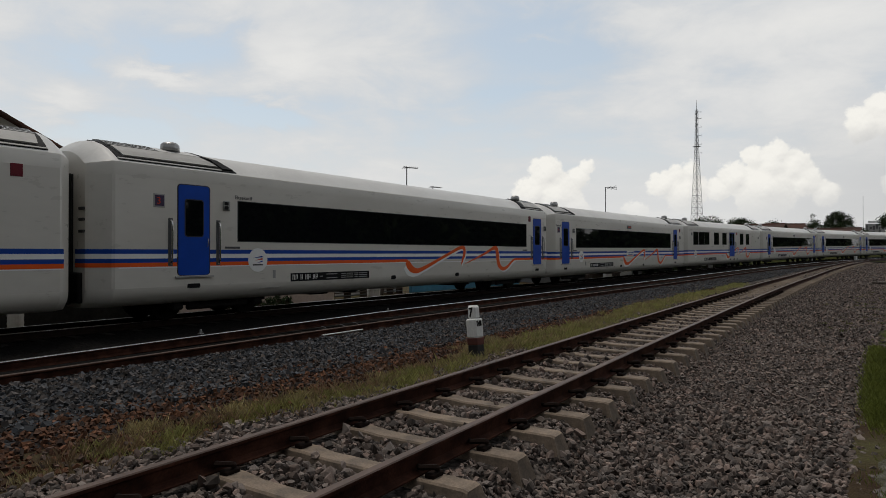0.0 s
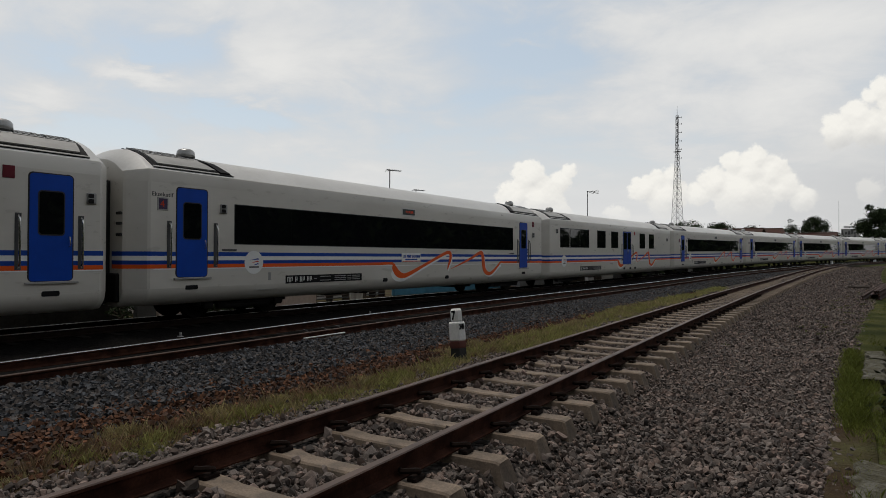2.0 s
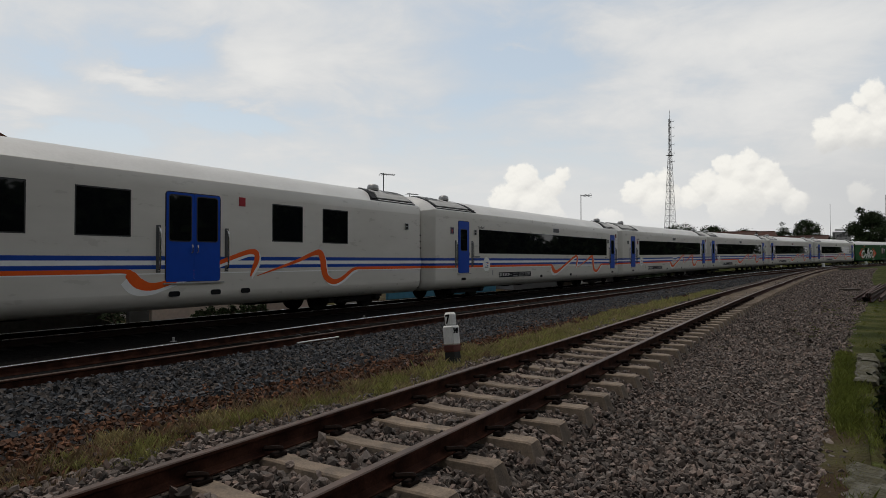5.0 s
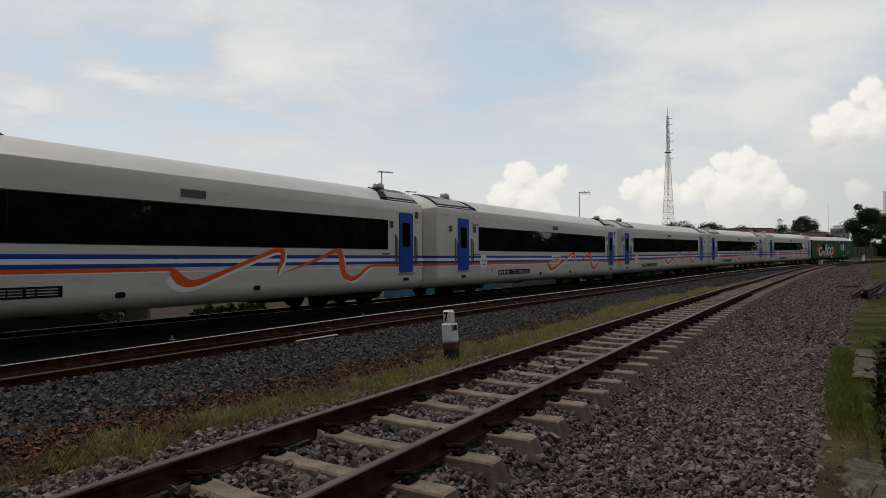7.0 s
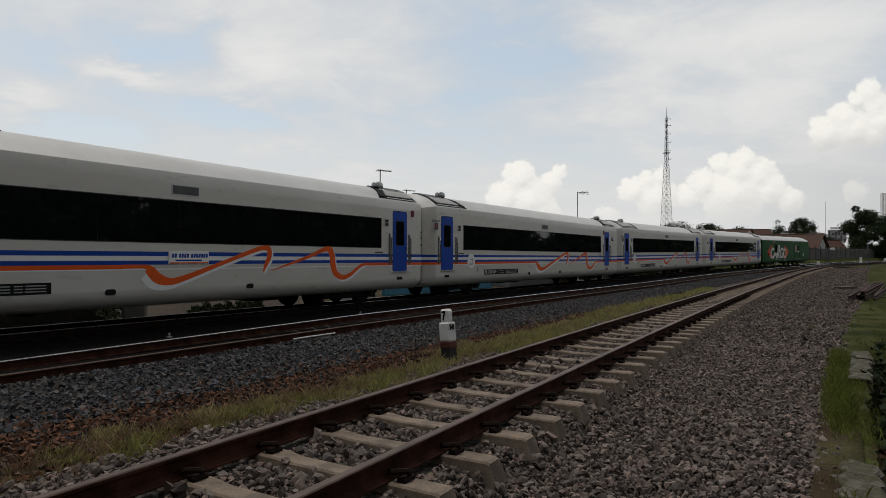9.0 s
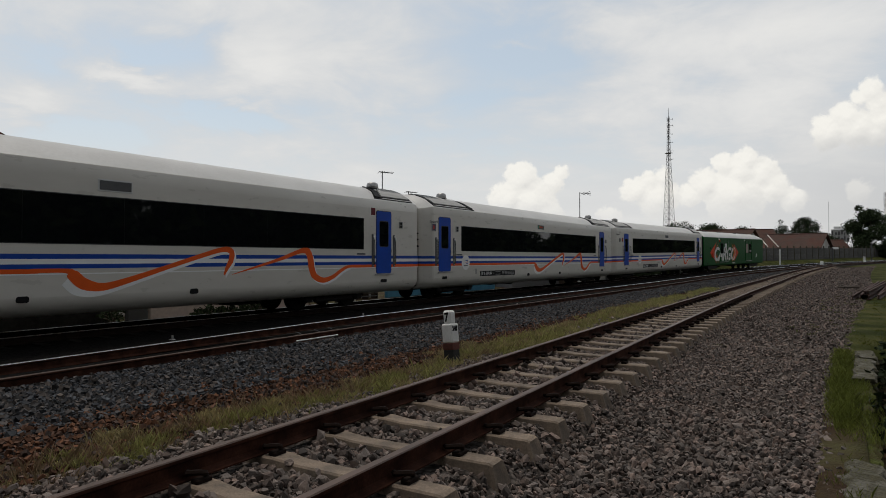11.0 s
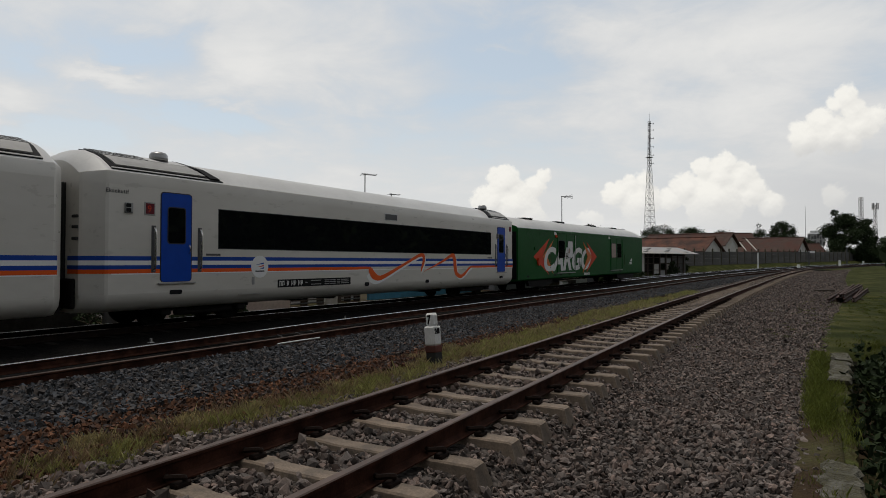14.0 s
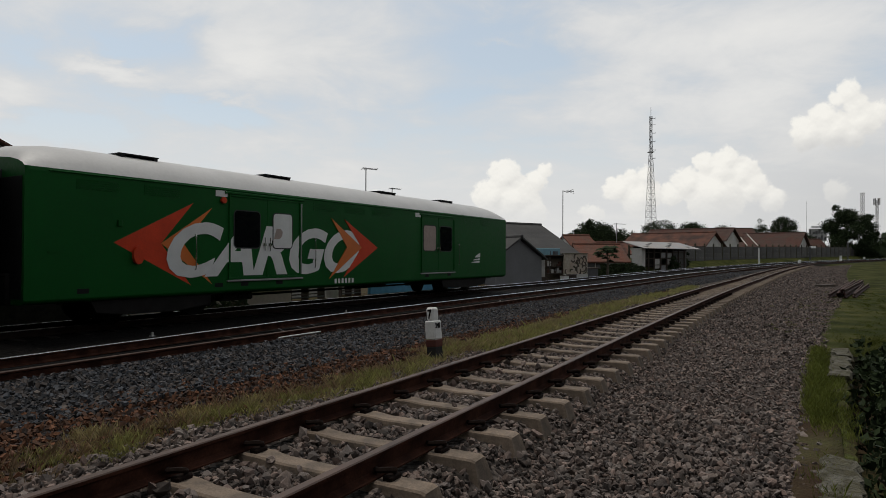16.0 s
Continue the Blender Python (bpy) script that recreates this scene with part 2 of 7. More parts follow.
RUST = paint("rusty_rail_side", (0.036, 0.0142, 0.0092), 0.85, var=0.35, scale=5, fine=60, bump=0.4, dist=0.004, second=(0.054, 0.022, 0.014), amount=0.4, spec=0.08)
CONCRETE = paint("weathered_concrete", (0.275, 0.210, 0.155), 0.9, var=0.32, scale=5, fine=60, bump=0.5, dist=0.006, second=(0.105, 0.083, 0.064), amount=0.6, rnd=0.18)
CEMENT = paint("pale_concrete", (0.24, 0.228, 0.19), 0.9, var=0.4, scale=7, fine=30, bump=1.0, dist=0.03, second=(0.055, 0.05, 0.028), amount=1.0)
MOSSY = paint("mossy_concrete", (0.07, 0.05, 0.028), 0.95, var=0.35, scale=6, fine=40, bump=0.7, dist=0.02, second=(0.05, 0.058, 0.016), amount=0.7, spec=0.1)
RUSTDARK = paint("oil_darkened_rail_side", (0.015, 0.009, 0.007), 0.85, var=0.35, scale=5, fine=60, bump=0.4, dist=0.004, spec=0.12)
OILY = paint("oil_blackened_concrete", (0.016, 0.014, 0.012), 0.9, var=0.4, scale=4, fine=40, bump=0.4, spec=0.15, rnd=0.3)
STONE_B = paint("brown_grey_ballast_stone", (0.126, 0.109, 0.101), 0.85, var=0.25, spec=0.25, scale=9, fine=90, bump=0.4, dist=0.004, island=0.66, second=(0.124, 0.102, 0.089), amount=0.5, odd=(0.152, 0.112, 0.095))
STONE_D = paint("blue_grey_ballast_stone", (0.046, 0.050, 0.057), 0.85, var=0.25, spec=0.25, scale=9, fine=90, island=0.8, odd=(0.066, 0.054, 0.047))
STONE_R = paint("rust_stained_ballast_stone", (0.118, 0.056, 0.032), 0.9, var=0.3, spec=0.15, scale=6, fine=90, island=0.55, odd=(0.062, 0.050, 0.045))
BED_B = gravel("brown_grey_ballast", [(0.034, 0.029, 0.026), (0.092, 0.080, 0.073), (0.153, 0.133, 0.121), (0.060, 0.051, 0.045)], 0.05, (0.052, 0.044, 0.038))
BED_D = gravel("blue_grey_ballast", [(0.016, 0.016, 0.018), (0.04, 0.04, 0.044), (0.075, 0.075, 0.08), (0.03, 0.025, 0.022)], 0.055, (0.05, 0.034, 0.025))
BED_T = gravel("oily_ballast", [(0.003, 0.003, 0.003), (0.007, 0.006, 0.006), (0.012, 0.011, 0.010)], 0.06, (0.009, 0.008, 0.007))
EARTH = paint("earth_with_weeds", (0.055, 0.036, 0.023), 0.95, spec=0.05, var=0.35, scale=0.9, fine=30, bump=0.6, dist=0.03, second=(0.055, 0.052, 0.024), amount=0.4)
MUD = paint("dark_wet_soil", (0.014, 0.013, 0.009), 0.95, var=0.4, scale=2, fine=25, bump=0.6, dist=0.03, spec=0.05)
# near-black wall colour that puts in shade under the train and indoors
SHADEWALL = paint("shade_dark_render", (0.022, 0.021, 0.019), 0.95, var=0.4, scale=1, fine=9, spec=0.05)
TURF = paint("mown_turf", (0.028, 0.037, 0.007), 0.95, spec=0.05, var=0.35, scale=0.8, fine=30, bump=0.6, dist=0.03, second=(0.058, 0.056, 0.018), amount=0.35)
WEED = paint("pale_green_weed", (0.40, 0.385, 0.15), 0.75, spec=0.1, var=0.15, island=0.4)
WEED2 = paint("yellowing_weed", (0.21, 0.235, 0.055), 0.75, spec=0.1, var=0.2, island=0.4)
LED = paint("dark_display_face", (0.012, 0.016, 0.014), 0.4, var=0.3)
SEED = paint("brown_seed_heads", (0.36, 0.26, 0.16), 0.85, spec=0.1, var=0.2, island=0.4)
BLADE = paint("green_grass_blade", (0.120, 0.138, 0.028), 0.7, spec=0.1, var=0.15, island=0.4)
STRAW = paint("dry_grass_blade", (0.48, 0.41, 0.22), 0.8, spec=0.1, var=0.15, island=0.4)
LEAF = paint("dark_leaf", (0.026, 0.040, 0.016), 0.75, spec=0.12, var=0.2, island=0.5)
BARK = paint("bark", (0.10, 0.08, 0.06), 0.9, var=0.3, bump=0.6)
TILE = paint("red_clay_tiles", (0.108, 0.030, 0.014), 0.85, var=0.45, scale=0.7, fine=7, bump=0.9, dist=0.06, second=(0.045, 0.022, 0.015), amount=0.8)
TILEBRIGHT = paint("orange_clay_tiles", (0.185, 0.054, 0.025), 0.85, var=0.45, scale=0.7, fine=7, bump=0.9, dist=0.06, second=(0.085, 0.036, 0.022), amount=0.7)
TILEOLD = paint("blackened_clay_tiles", (0.056, 0.027, 0.018), 0.9, var=0.3, scale=0.6, fine=9, bump=0.7, dist=0.05, second=(0.105, 0.04, 0.024), amount=0.5)
STEELDULL = paint("dull_aluminium", (0.34, 0.34, 0.335), 0.38, metal=0.6, var=0.15)
SLATE = paint("grey_cement_roofing", (0.052, 0.051, 0.050), 0.85, var=0.2, scale=0.6, fine=8, bump=0.5, dist=0.04)
ZINC = paint("pale_corrugated_sheet", (0.34, 0.345, 0.35), 0.5, var=0.2, scale=0.5, fine=6, second=(0.30, 0.27, 0.24), amount=0.4)
PLASTER = paint("white_plaster", (0.60, 0.59, 0.56), 0.85, var=0.12, scale=0.8, fine=8, second=(0.42, 0.40, 0.36), amount=0.5)
GREYWALL = paint("grey_render", (0.20, 0.20, 0.205), 0.9, var=0.12, scale=0.8, fine=10, second=(0.15, 0.15, 0.15), amount=0.5)
PINK = paint("pinkish_plaster", (0.42, 0.33, 0.29), 0.9, var=0.15, scale=0.7, fine=9, second=(0.30, 0.25, 0.22), amount=0.4)
WALLPINK = paint("pinkish_limewash", (0.62, 0.51, 0.45), 0.9, var=0.15, scale=0.7, fine=9, second=(0.50, 0.42, 0.37), amount=0.4)
TEAL = paint("pale_blue_paint", (0.18, 0.33, 0.40), 0.7, var=0.12)
BLUEWALL = paint("sky_blue_paint", (0.06, 0.24, 0.38), 0.7, var=0.15)
PANELWALL = paint("stained_concrete_panel", (0.10, 0.098, 0.094), 0.9, var=0.3, scale=0.7, fine=8, bump=0.3, second=(0.085, 0.08, 0.075), amount=0.6, rnd=0.15)
TEALGREEN = paint("green_display", (0.05, 0.32, 0.16), 0.5)
SIGNGREEN = paint("green_sign", (0.03, 0.06, 0.045), 0.5)
GALV = paint("galvanised_steel", (0.20, 0.20, 0.205), 0.55, metal=0.5, var=0.2)
WOODEN = paint("dark_timber", (0.06, 0.045, 0.035), 0.8, var=0.3)
MURAL = paint("faded_mural_paint", (0.52, 0.46, 0.38), 0.85, var=0.25, scale=1.6, fine=5, second=(0.36, 0.29, 0.22), amount=0.5)


# ---- building blocks ----
def mesh_of(name, bm, mat, smooth=False):
    me = bpy.data.meshes.new(name)
    bmesh.ops.recalc_face_normals(bm, faces=bm.faces)
    bm.to_mesh(me)
    bm.free()
    for mt in (mat if isinstance(mat, (list, tuple)) else [mat]):
        me.materials.append(mt)
    if smooth:
        me.polygons.foreach_set("use_smooth", [True] * len(me.polygons))
    return me


def part(name, bm, mat, parent=None, label="", smooth=False):
    me = bm if isinstance(bm, bpy.types.Mesh) else mesh_of(name, bm, mat, smooth)
    ob = new(name, me)
    if parent is not None:
        ob.parent = parent
    if label:
        ob["label"] = label
    return ob


def thing(name, label, category, m=None, group="", kind=""):
    ob = new(name)
    ob.empty_display_size = 0.2
    if m is not None:
        ob.matrix_basis = m
    return tagged(ob, label, category, group, kind)


def box(bm, lo, hi, bevel=0.0, mi=0, m=None):
    vs = [bm.verts.new((x, y, z)) for x in (lo[0], hi[0]) for y in (lo[1], hi[1]) for z in (lo[2], hi[2])]
    fs = [bm.faces.new([vs[i] for i in q]) for q in ((0, 1, 3, 2), (4, 6, 7, 5), (0, 4, 5, 1), (2, 3, 7, 6), (0, 2, 6, 4), (1, 5, 7, 3))]
    for f in fs:
        f.material_index = mi
    geo = vs
    if bevel:
        es = list({e for f in fs for e in f.edges})
        r = bmesh.ops.bevel(bm, geom=es, offset=bevel, segments=1, affect="EDGES", clamp_overlap=True, material=mi)
        geo = list({v for f in r["faces"] for v in f.verts} | {v for v in vs if v.is_valid})
    if m is not None:
        bmesh.ops.transform(bm, matrix=m, verts=geo)
    return bm


def B(*boxes, bevel=0.0, m=None):
    bm = bmesh.new()
    for b in boxes:
        box(bm, b[0], b[1], b[2] if len(b) > 2 else bevel, m=m)
    return bm


def tube(bm, pts, r, seg=8, r_end=None, cap=True):
    """A round bar along points; r_end: the radius at its end."""
    pts = [Vector(p) for p in pts]
    rings = []
    for i, p in enumerate(pts):
        d = (pts[min(i + 1, len(pts) - 1)] - pts[max(i - 1, 0)]).normalized()
        a = d.cross(Vector((0, 0, 1)) if abs(d.z) < 0.9 else Vector((1, 0, 0))).normalized()
        b = d.cross(a)
        rr = r if r_end is None else r + (r_end - r) * i / (len(pts) - 1)
        rings.append([bm.verts.new(p + rr * (math.cos(t) * a + math.sin(t) * b)) for t in (2 * math.pi * k / seg for k in range(seg))])
    for q, w in zip(rings, rings[1:]):
        for k in range(seg):
            bm.faces.new((q[k], q[(k + 1) % seg], w[(k + 1) % seg], w[k]))
    if cap:
        bm.faces.new(rings[0][::-1]), bm.faces.new(rings[-1])
    return bm


def prism(bm, poly, y0, y1, mi=0):
    """A flat shape given in x and z, thick from y0 to y1."""
    a = [bm.verts.new((x, y0, z)) for x, z in poly]
    b = [bm.verts.new((x, y1, z)) for x, z in poly]
    fs = [bm.faces.new(a), bm.faces.new(b[::-1])]
    n = len(poly)
    fs += [bm.faces.new((a[i], b[i], b[(i + 1) % n], a[(i + 1) % n])) for i in range(n)]
    for f in fs:
        f.material_index = mi
    return bm


def disc(bm, x, z, rx, rz, y0, y1, seg=28):
    return prism(bm, [(x + rx * math.cos(2 * math.pi * i / seg), z + rz * math.sin(2 * math.pi * i / seg)) for i in range(seg)], y0, y1)


def letters(text, size, depth, bold=0.0, lean=0.0, spacing=1.0):
    """Writing as a mesh in the x-z plane, its front towards -y."""
    cu = bpy.data.curves.new("writing", "FONT")
    cu.body, cu.size, cu.extrude, cu.offset, cu.shear, cu.space_character = text, size, depth, bold, lean, spacing
    cu.resolution_u = 4
    ob = bpy.data.objects.new("writing", cu)
    scene.collection.objects.link(ob)
    me = bpy.data.meshes.new_from_object(ob.evaluated_get(bpy.context.evaluated_depsgraph_get()))
    bpy.data.objects.remove(ob)
    me.transform(Matrix.Rotation(radians(90), 4, "X"))
    me.materials.clear()
    return me


def smooth_line(pts, n=8):
    """A curve through points of any size of tuple."""
    P = [np.array(p, float) for p in pts]
    P = [2 * P[0] - P[1], *P, 2 * P[-1] - P[-2]]
    out = []
    for a, b, c, d in zip(P, P[1:], P[2:], P[3:]):
        for k in range(n):
            t = k / n
            out.append(0.5 * (2 * b + (c - a) * t + (2 * a - 5 * b + 4 * c - d) * t * t + (3 * b - a - 3 * c + d) * t ** 3))
    return out + [P[-2]]


def ribbon(bm, pts, y0, y1, n=8):
    """A painted band: points x, z, width, swept in the x-z plane."""
    L = smooth_line(pts, n)
    rows = []
    for i, p in enumerate(L):
        d = L[min(i + 1, len(L) - 1)][:2] - L[max(i - 1, 0)][:2]
        d = d / max(1e-6, np.hypot(*d))
        nx, nz, w = -d[1], d[0], max(0.004, p[2]) / 2
        rows.append([bm.verts.new((p[0] + s * nx * w, y, p[1] + s * nz * w)) for s, y in ((1, y0), (-1, y0), (-1, y1), (1, y1))])
    for a, b in zip(rows, rows[1:]):
        for k in range(4):
            bm.faces.new((a[k], a[(k + 1) % 4], b[(k + 1) % 4], b[k]))
    bm.faces.new(rows[0][::-1]), bm.faces.new(rows[-1])
    return bm


def pieces(name, bm, mat, parent, label=""):
    """Each loose piece of bm as a part of its own."""
    bm.verts.ensure_lookup_table()
    left = set(bm.verts)
    out = []
    while left:
        seed = left.pop()
        group, todo = {seed}, [seed]
        while todo:
            for e in todo.pop().link_edges:
                for w in e.verts:
                    if w not in group:
                        group.add(w), todo.append(w)
        left -= group
        one = bmesh.new()
        made = {}
        for f in {f for v in group for f in v.link_faces}:
            for v in f.verts:
                if v not in made:
                    made[v] = one.verts.new(v.co)
            one.faces.new([made[v] for v in f.verts])
        out.append(part(name, one, mat, parent, label))
    bm.free()
    return out


# ---- lines of the tracks ----
class Line:
    """A track's centre line: straight, then an easement, then an arc to the right. Heading in degrees clockwise from y."""

    def __init__(self, heading, aside, start, ease, radius):
        self.s = np.arange(-320, 460, 0.5)
        r = self.s - start
        h = np.where(r < 0, 0, np.where(r < ease, r * r / (2 * ease), r - ease / 2)) / radius + radians(heading)
        self.h = h
        i0 = 640
        for name, f, first in (("x", np.sin, -aside * math.cos(radians(heading))), ("y", np.cos, aside * math.sin(radians(heading)))):
            d = f(h) * 0.5
            c = np.concatenate([[0], np.cumsum((d[1:] + d[:-1]) / 2)])
            if name == "x":
                self.x = c - c[i0] + first
            else:
                self.y = c - c[i0] + first

    def at(self, s, off=0.0):
        h = np.interp(s, self.s, self.h)
        return np.interp(s, self.s, self.x) + off * np.cos(h), np.interp(s, self.s, self.y) - off * np.sin(h)

    def turn(self, s):
        return 90 - math.degrees(float(np.interp(s, self.s, self.h)))

    def place(self, s, off=0.0, z=0.0, more=0.0):
        x, y = self.at(s, off)
        return pose(float(x), float(y), z, 0, 0, self.turn(s) + more)


MAIN = Line(30.75, 14.135, -1.3, 40, 385)
SIDING = Line(28.8, 2.89, 3, 1, 860)
MID = 4.37
RAIL_Z = EYE - 1.52
GAUGE = 0.566


def rise(s):
    """The running tracks climb gently as they enter the curve."""
    r = np.asarray(s, float) - 30
    return np.where(r < 0, 0, np.where(r < 12, 0.0105 * r * r / 24, np.minimum(0.0105 * (r - 6), 1.3)))


def siding_z(s):
    """The siding's height: it climbs to the running tracks as it joins them."""
    return 0.0072 * np.maximum(0, np.asarray(s, float) - 40)


def spread(s):
    """How far the ballast widens to the right as the siding runs on."""
    return 1.9 * np.clip((np.asarray(s, float) - 8) / 32, 0, 1)


def gap(s):
    """How far right of the main line the siding's ballast begins."""
    S = np.asarray(s, float)
    q = np.arange(-60, 97, 0.5)
    x, y = SIDING.at(q, -1.45)
    mx, my = MAIN.at(S)
    h = np.interp(S, MAIN.s, MAIN.h)
    along = (x[None] - mx[:, None]) * np.sin(h)[:, None] + (y[None] - my[:, None]) * np.cos(h)[:, None]
    j = np.argmin(np.abs(along), 1)
    off = (x[j] - mx) * np.cos(h) - (y[j] - my) * np.sin(h)
    return np.where(np.abs(along[np.arange(len(S)), j]) < 2, off, 6.4)


def strip(name, line, s_list, prof, mat, drop=None, kind="structure", label="", category="", widen=None, limit=None, lift=None):
    """A long sheet: prof gives offsets and heights across the line."""
    S = np.asarray(s_list, float)
    n, k = len(S), len(prof)
    co = np.zeros((n, k, 3))
    for j, (o, z) in enumerate(prof):
        oo = o + (widen(S) * max(0, o - 1.3) / 1.85 if widen else np.zeros(n))
        if limit is not None:
            oo = np.minimum(oo, np.maximum(limit + 0.02 * j, prof[0][0] + 0.03 * j))
        co[:, j, 0], co[:, j, 1] = line.at(S, oo)
        co[:, j, 2] = z + (drop(S) if drop else 0) + (lift(S, o) if lift else 0)
    faces = [(i * k + j, i * k + j + 1, (i + 1) * k + j + 1, (i + 1) * k + j) for i in range(n - 1) for j in range(k - 1)]
    me = bpy.data.meshes.new(name)
    me.from_pydata(co.reshape(-1, 3).tolist(), [], faces)
    me.materials.append(mat)
    me.polygons.foreach_set("use_smooth", [True] * len(me.polygons))
    ob = new(name, me)
    me.update()
    return tagged(ob, label, category, kind=kind)


NEAR_S = list(np.arange(-60, 60, 1.0)) + list(np.arange(60, 330, 4.0))


def ground():
    bm = bmesh.new()
    ring = [0, 60, 160, 400, 1200, 4500]
    vs = {}
    for i, r in enumerate(ring):
        for k in range(32):
            a = 2 * math.pi * k / 32
            vs[i, k] = bm.verts.new((20 + r * math.cos(a), 30 + r * math.sin(a), -0.5)) if r else None
    c = bm.verts.new((20, 30, -0.5))
    for k in range(32):
        bm.faces.new((c, vs[1, k], vs[1, (k + 1) % 32]))
        for i in range(1, len(ring) - 1):
            bm.faces.new((vs[i, k], vs[i + 1, k], vs[i + 1, (k + 1) % 32], vs[i, (k + 1) % 32]))
    tagged(part("ground", bm, EARTH), "bare earth with patches of weeds", "ground", kind="structure")


ground()
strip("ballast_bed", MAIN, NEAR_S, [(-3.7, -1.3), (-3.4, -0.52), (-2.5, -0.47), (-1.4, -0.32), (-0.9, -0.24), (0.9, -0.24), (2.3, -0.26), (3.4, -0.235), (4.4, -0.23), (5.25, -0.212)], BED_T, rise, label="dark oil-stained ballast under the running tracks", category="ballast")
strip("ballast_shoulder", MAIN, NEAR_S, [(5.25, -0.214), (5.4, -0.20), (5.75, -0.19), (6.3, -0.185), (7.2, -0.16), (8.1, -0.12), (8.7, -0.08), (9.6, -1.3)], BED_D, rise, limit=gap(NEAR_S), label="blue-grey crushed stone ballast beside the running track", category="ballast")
strip("dirt_strip", MAIN, list(np.arange(-60, 70, 1.0)), [(8.5, -0.10), (9.2, -0.045), (10.1, -0.04), (10.7, -0.25), (13.5, -0.5)], EARTH, rise, limit=gap(np.arange(-60, 70, 1.0)) + 0.4, label="rust-brown dirt strip with weeds between the tracks", category="ground")


def ditch_bend(s):
    """The ditch comes closer to the siding towards its near end."""
    return -0.03 * max(0.0, 9.0 - max(s, 2.0))


def climb(s):
    """The verge joins the height of the running tracks where the siding ends."""
    f = min(1, max(0, (s - 55) / 40))
    return float(siding_z(s)) * (0.8 - 0.8 * f) + float(rise(s)) * f


def shoulder_lift(s, o):
    """The outer part of the siding's ballast rises with the verge."""
    S = np.atleast_1d(np.asarray(s, float))
    f = np.clip((S - 55) / 40, 0, 1)
    up = siding_z(S) * (-0.2 - 0.8 * f) + rise(S) * f
    return up * np.clip((np.asarray(o) - 1.2) / 1.6, 0, 1) * np.clip((S - 50) / 6, 0, 1)


def verge():
    """Turf beside the siding, with a ditch along its near end."""
    S = list(np.arange(-40, 60, 0.5)) + list(np.arange(60, 101, 5.0))
    O = [2.85, 3.05, 3.2, 3.34, 3.38, 3.9, 4.6, 5.4, 5.9, 8, 12, 20, 40]
    bm = bmesh.new()
    grid = []
    for s in S:
        row = []
        for o in O:
            x, y = SIDING.at(s, o + float(spread(s)) + (ditch_bend(s) if 3.05 <= o < 5 else 0))
            z = -0.10 + 0.05 * noise.noise(Vector((x * 0.6, y * 0.6, 0.3))) + 0.02 * noise.noise(Vector((x * 3, y * 3, 0.9)))
            if o < 3.0:
                z = -0.16
            ditch = min(1, max(0, (13.2 - s) / 1.2)) * (1 if 3.36 < o < 5.6 else 0)
            z -= 0.85 * ditch
            row.append(bm.verts.new((x, y, z + climb(s) + (0.012 * (o - 8) if o > 8 else 0))))
        grid.append(row)
    for a, b in zip(grid, grid[1:]):
        for j in range(len(O) - 1):
            bm.faces.new((a[j], a[j + 1], b[j + 1], b[j]))
    for f in bm.faces:
        c = f.calc_center_median()
        if c.z < -0.3:
            f.material_index = 1
        elif abs(c.x * 0.876 - c.y * 0.482 + 2.89 - 3.25) < 0.55 and c.x * 0.482 + c.y * 0.876 < 7.4:
            f.material_index = 2
    tagged(part("verge", bm, [TURF, MUD, EARTH], smooth=True), "green grass verge with a ditch beside the siding", "grass", kind="structure")


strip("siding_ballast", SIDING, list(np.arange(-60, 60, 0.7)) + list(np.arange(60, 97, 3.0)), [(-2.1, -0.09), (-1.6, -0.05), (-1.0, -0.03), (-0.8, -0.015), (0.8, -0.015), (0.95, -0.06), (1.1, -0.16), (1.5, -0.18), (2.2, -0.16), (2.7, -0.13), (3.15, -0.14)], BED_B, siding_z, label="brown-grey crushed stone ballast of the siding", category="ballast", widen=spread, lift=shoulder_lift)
verge()
strip("far_verge", MAIN, list(np.arange(96, 330, 4.0)), [(5.6, -0.2), (7.0, -0.22), (7.6, -0.26), (10, -0.24), (20, -0.1), (45, 0.3)], TURF, rise, label="green grass verge on the inside of the curve", category="grass")


# ---- rails and sleepers ----
def rail_profile():
    half = [(0.0625, 0.0), (0.0625, 0.011), (0.02, 0.027), (0.008, 0.036), (0.008, 0.108), (0.0325, 0.122), (0.0325, 0.142), (0.026, 0.150)]
    return half + [(-x, z) for x, z in half[::-1]]


def rail(line, off, top, s0, s1, step, head, parent, label, drop=None, web=None):
    """One running rail; its head polished, its sides rusty."""
    prof = rail_profile()
    n = len(prof)
    S = np.arange(s0, s1 + step / 2, step)
    bm = bmesh.new()
    rows = []
    for s in S:
        dz = float(drop(s)) if drop else 0.0
        rows.append([bm.verts.new((*map(float, line.at(s, off + x)), top - 0.150 + z + dz)) for x, z in prof])
    for a, b in zip(rows, rows[1:]):
        for k in range(n):
            f = bm.faces.new((a[k], a[(k + 1) % n], b[(k + 1) % n], b[k]))
            f.material_index = 1 if k in (6, 7, 8) else 0
    bm.faces.new(rows[0]), bm.faces.new(rows[-1][::-1])
    return part("rail", bm, [web or RUST, head], parent, label)


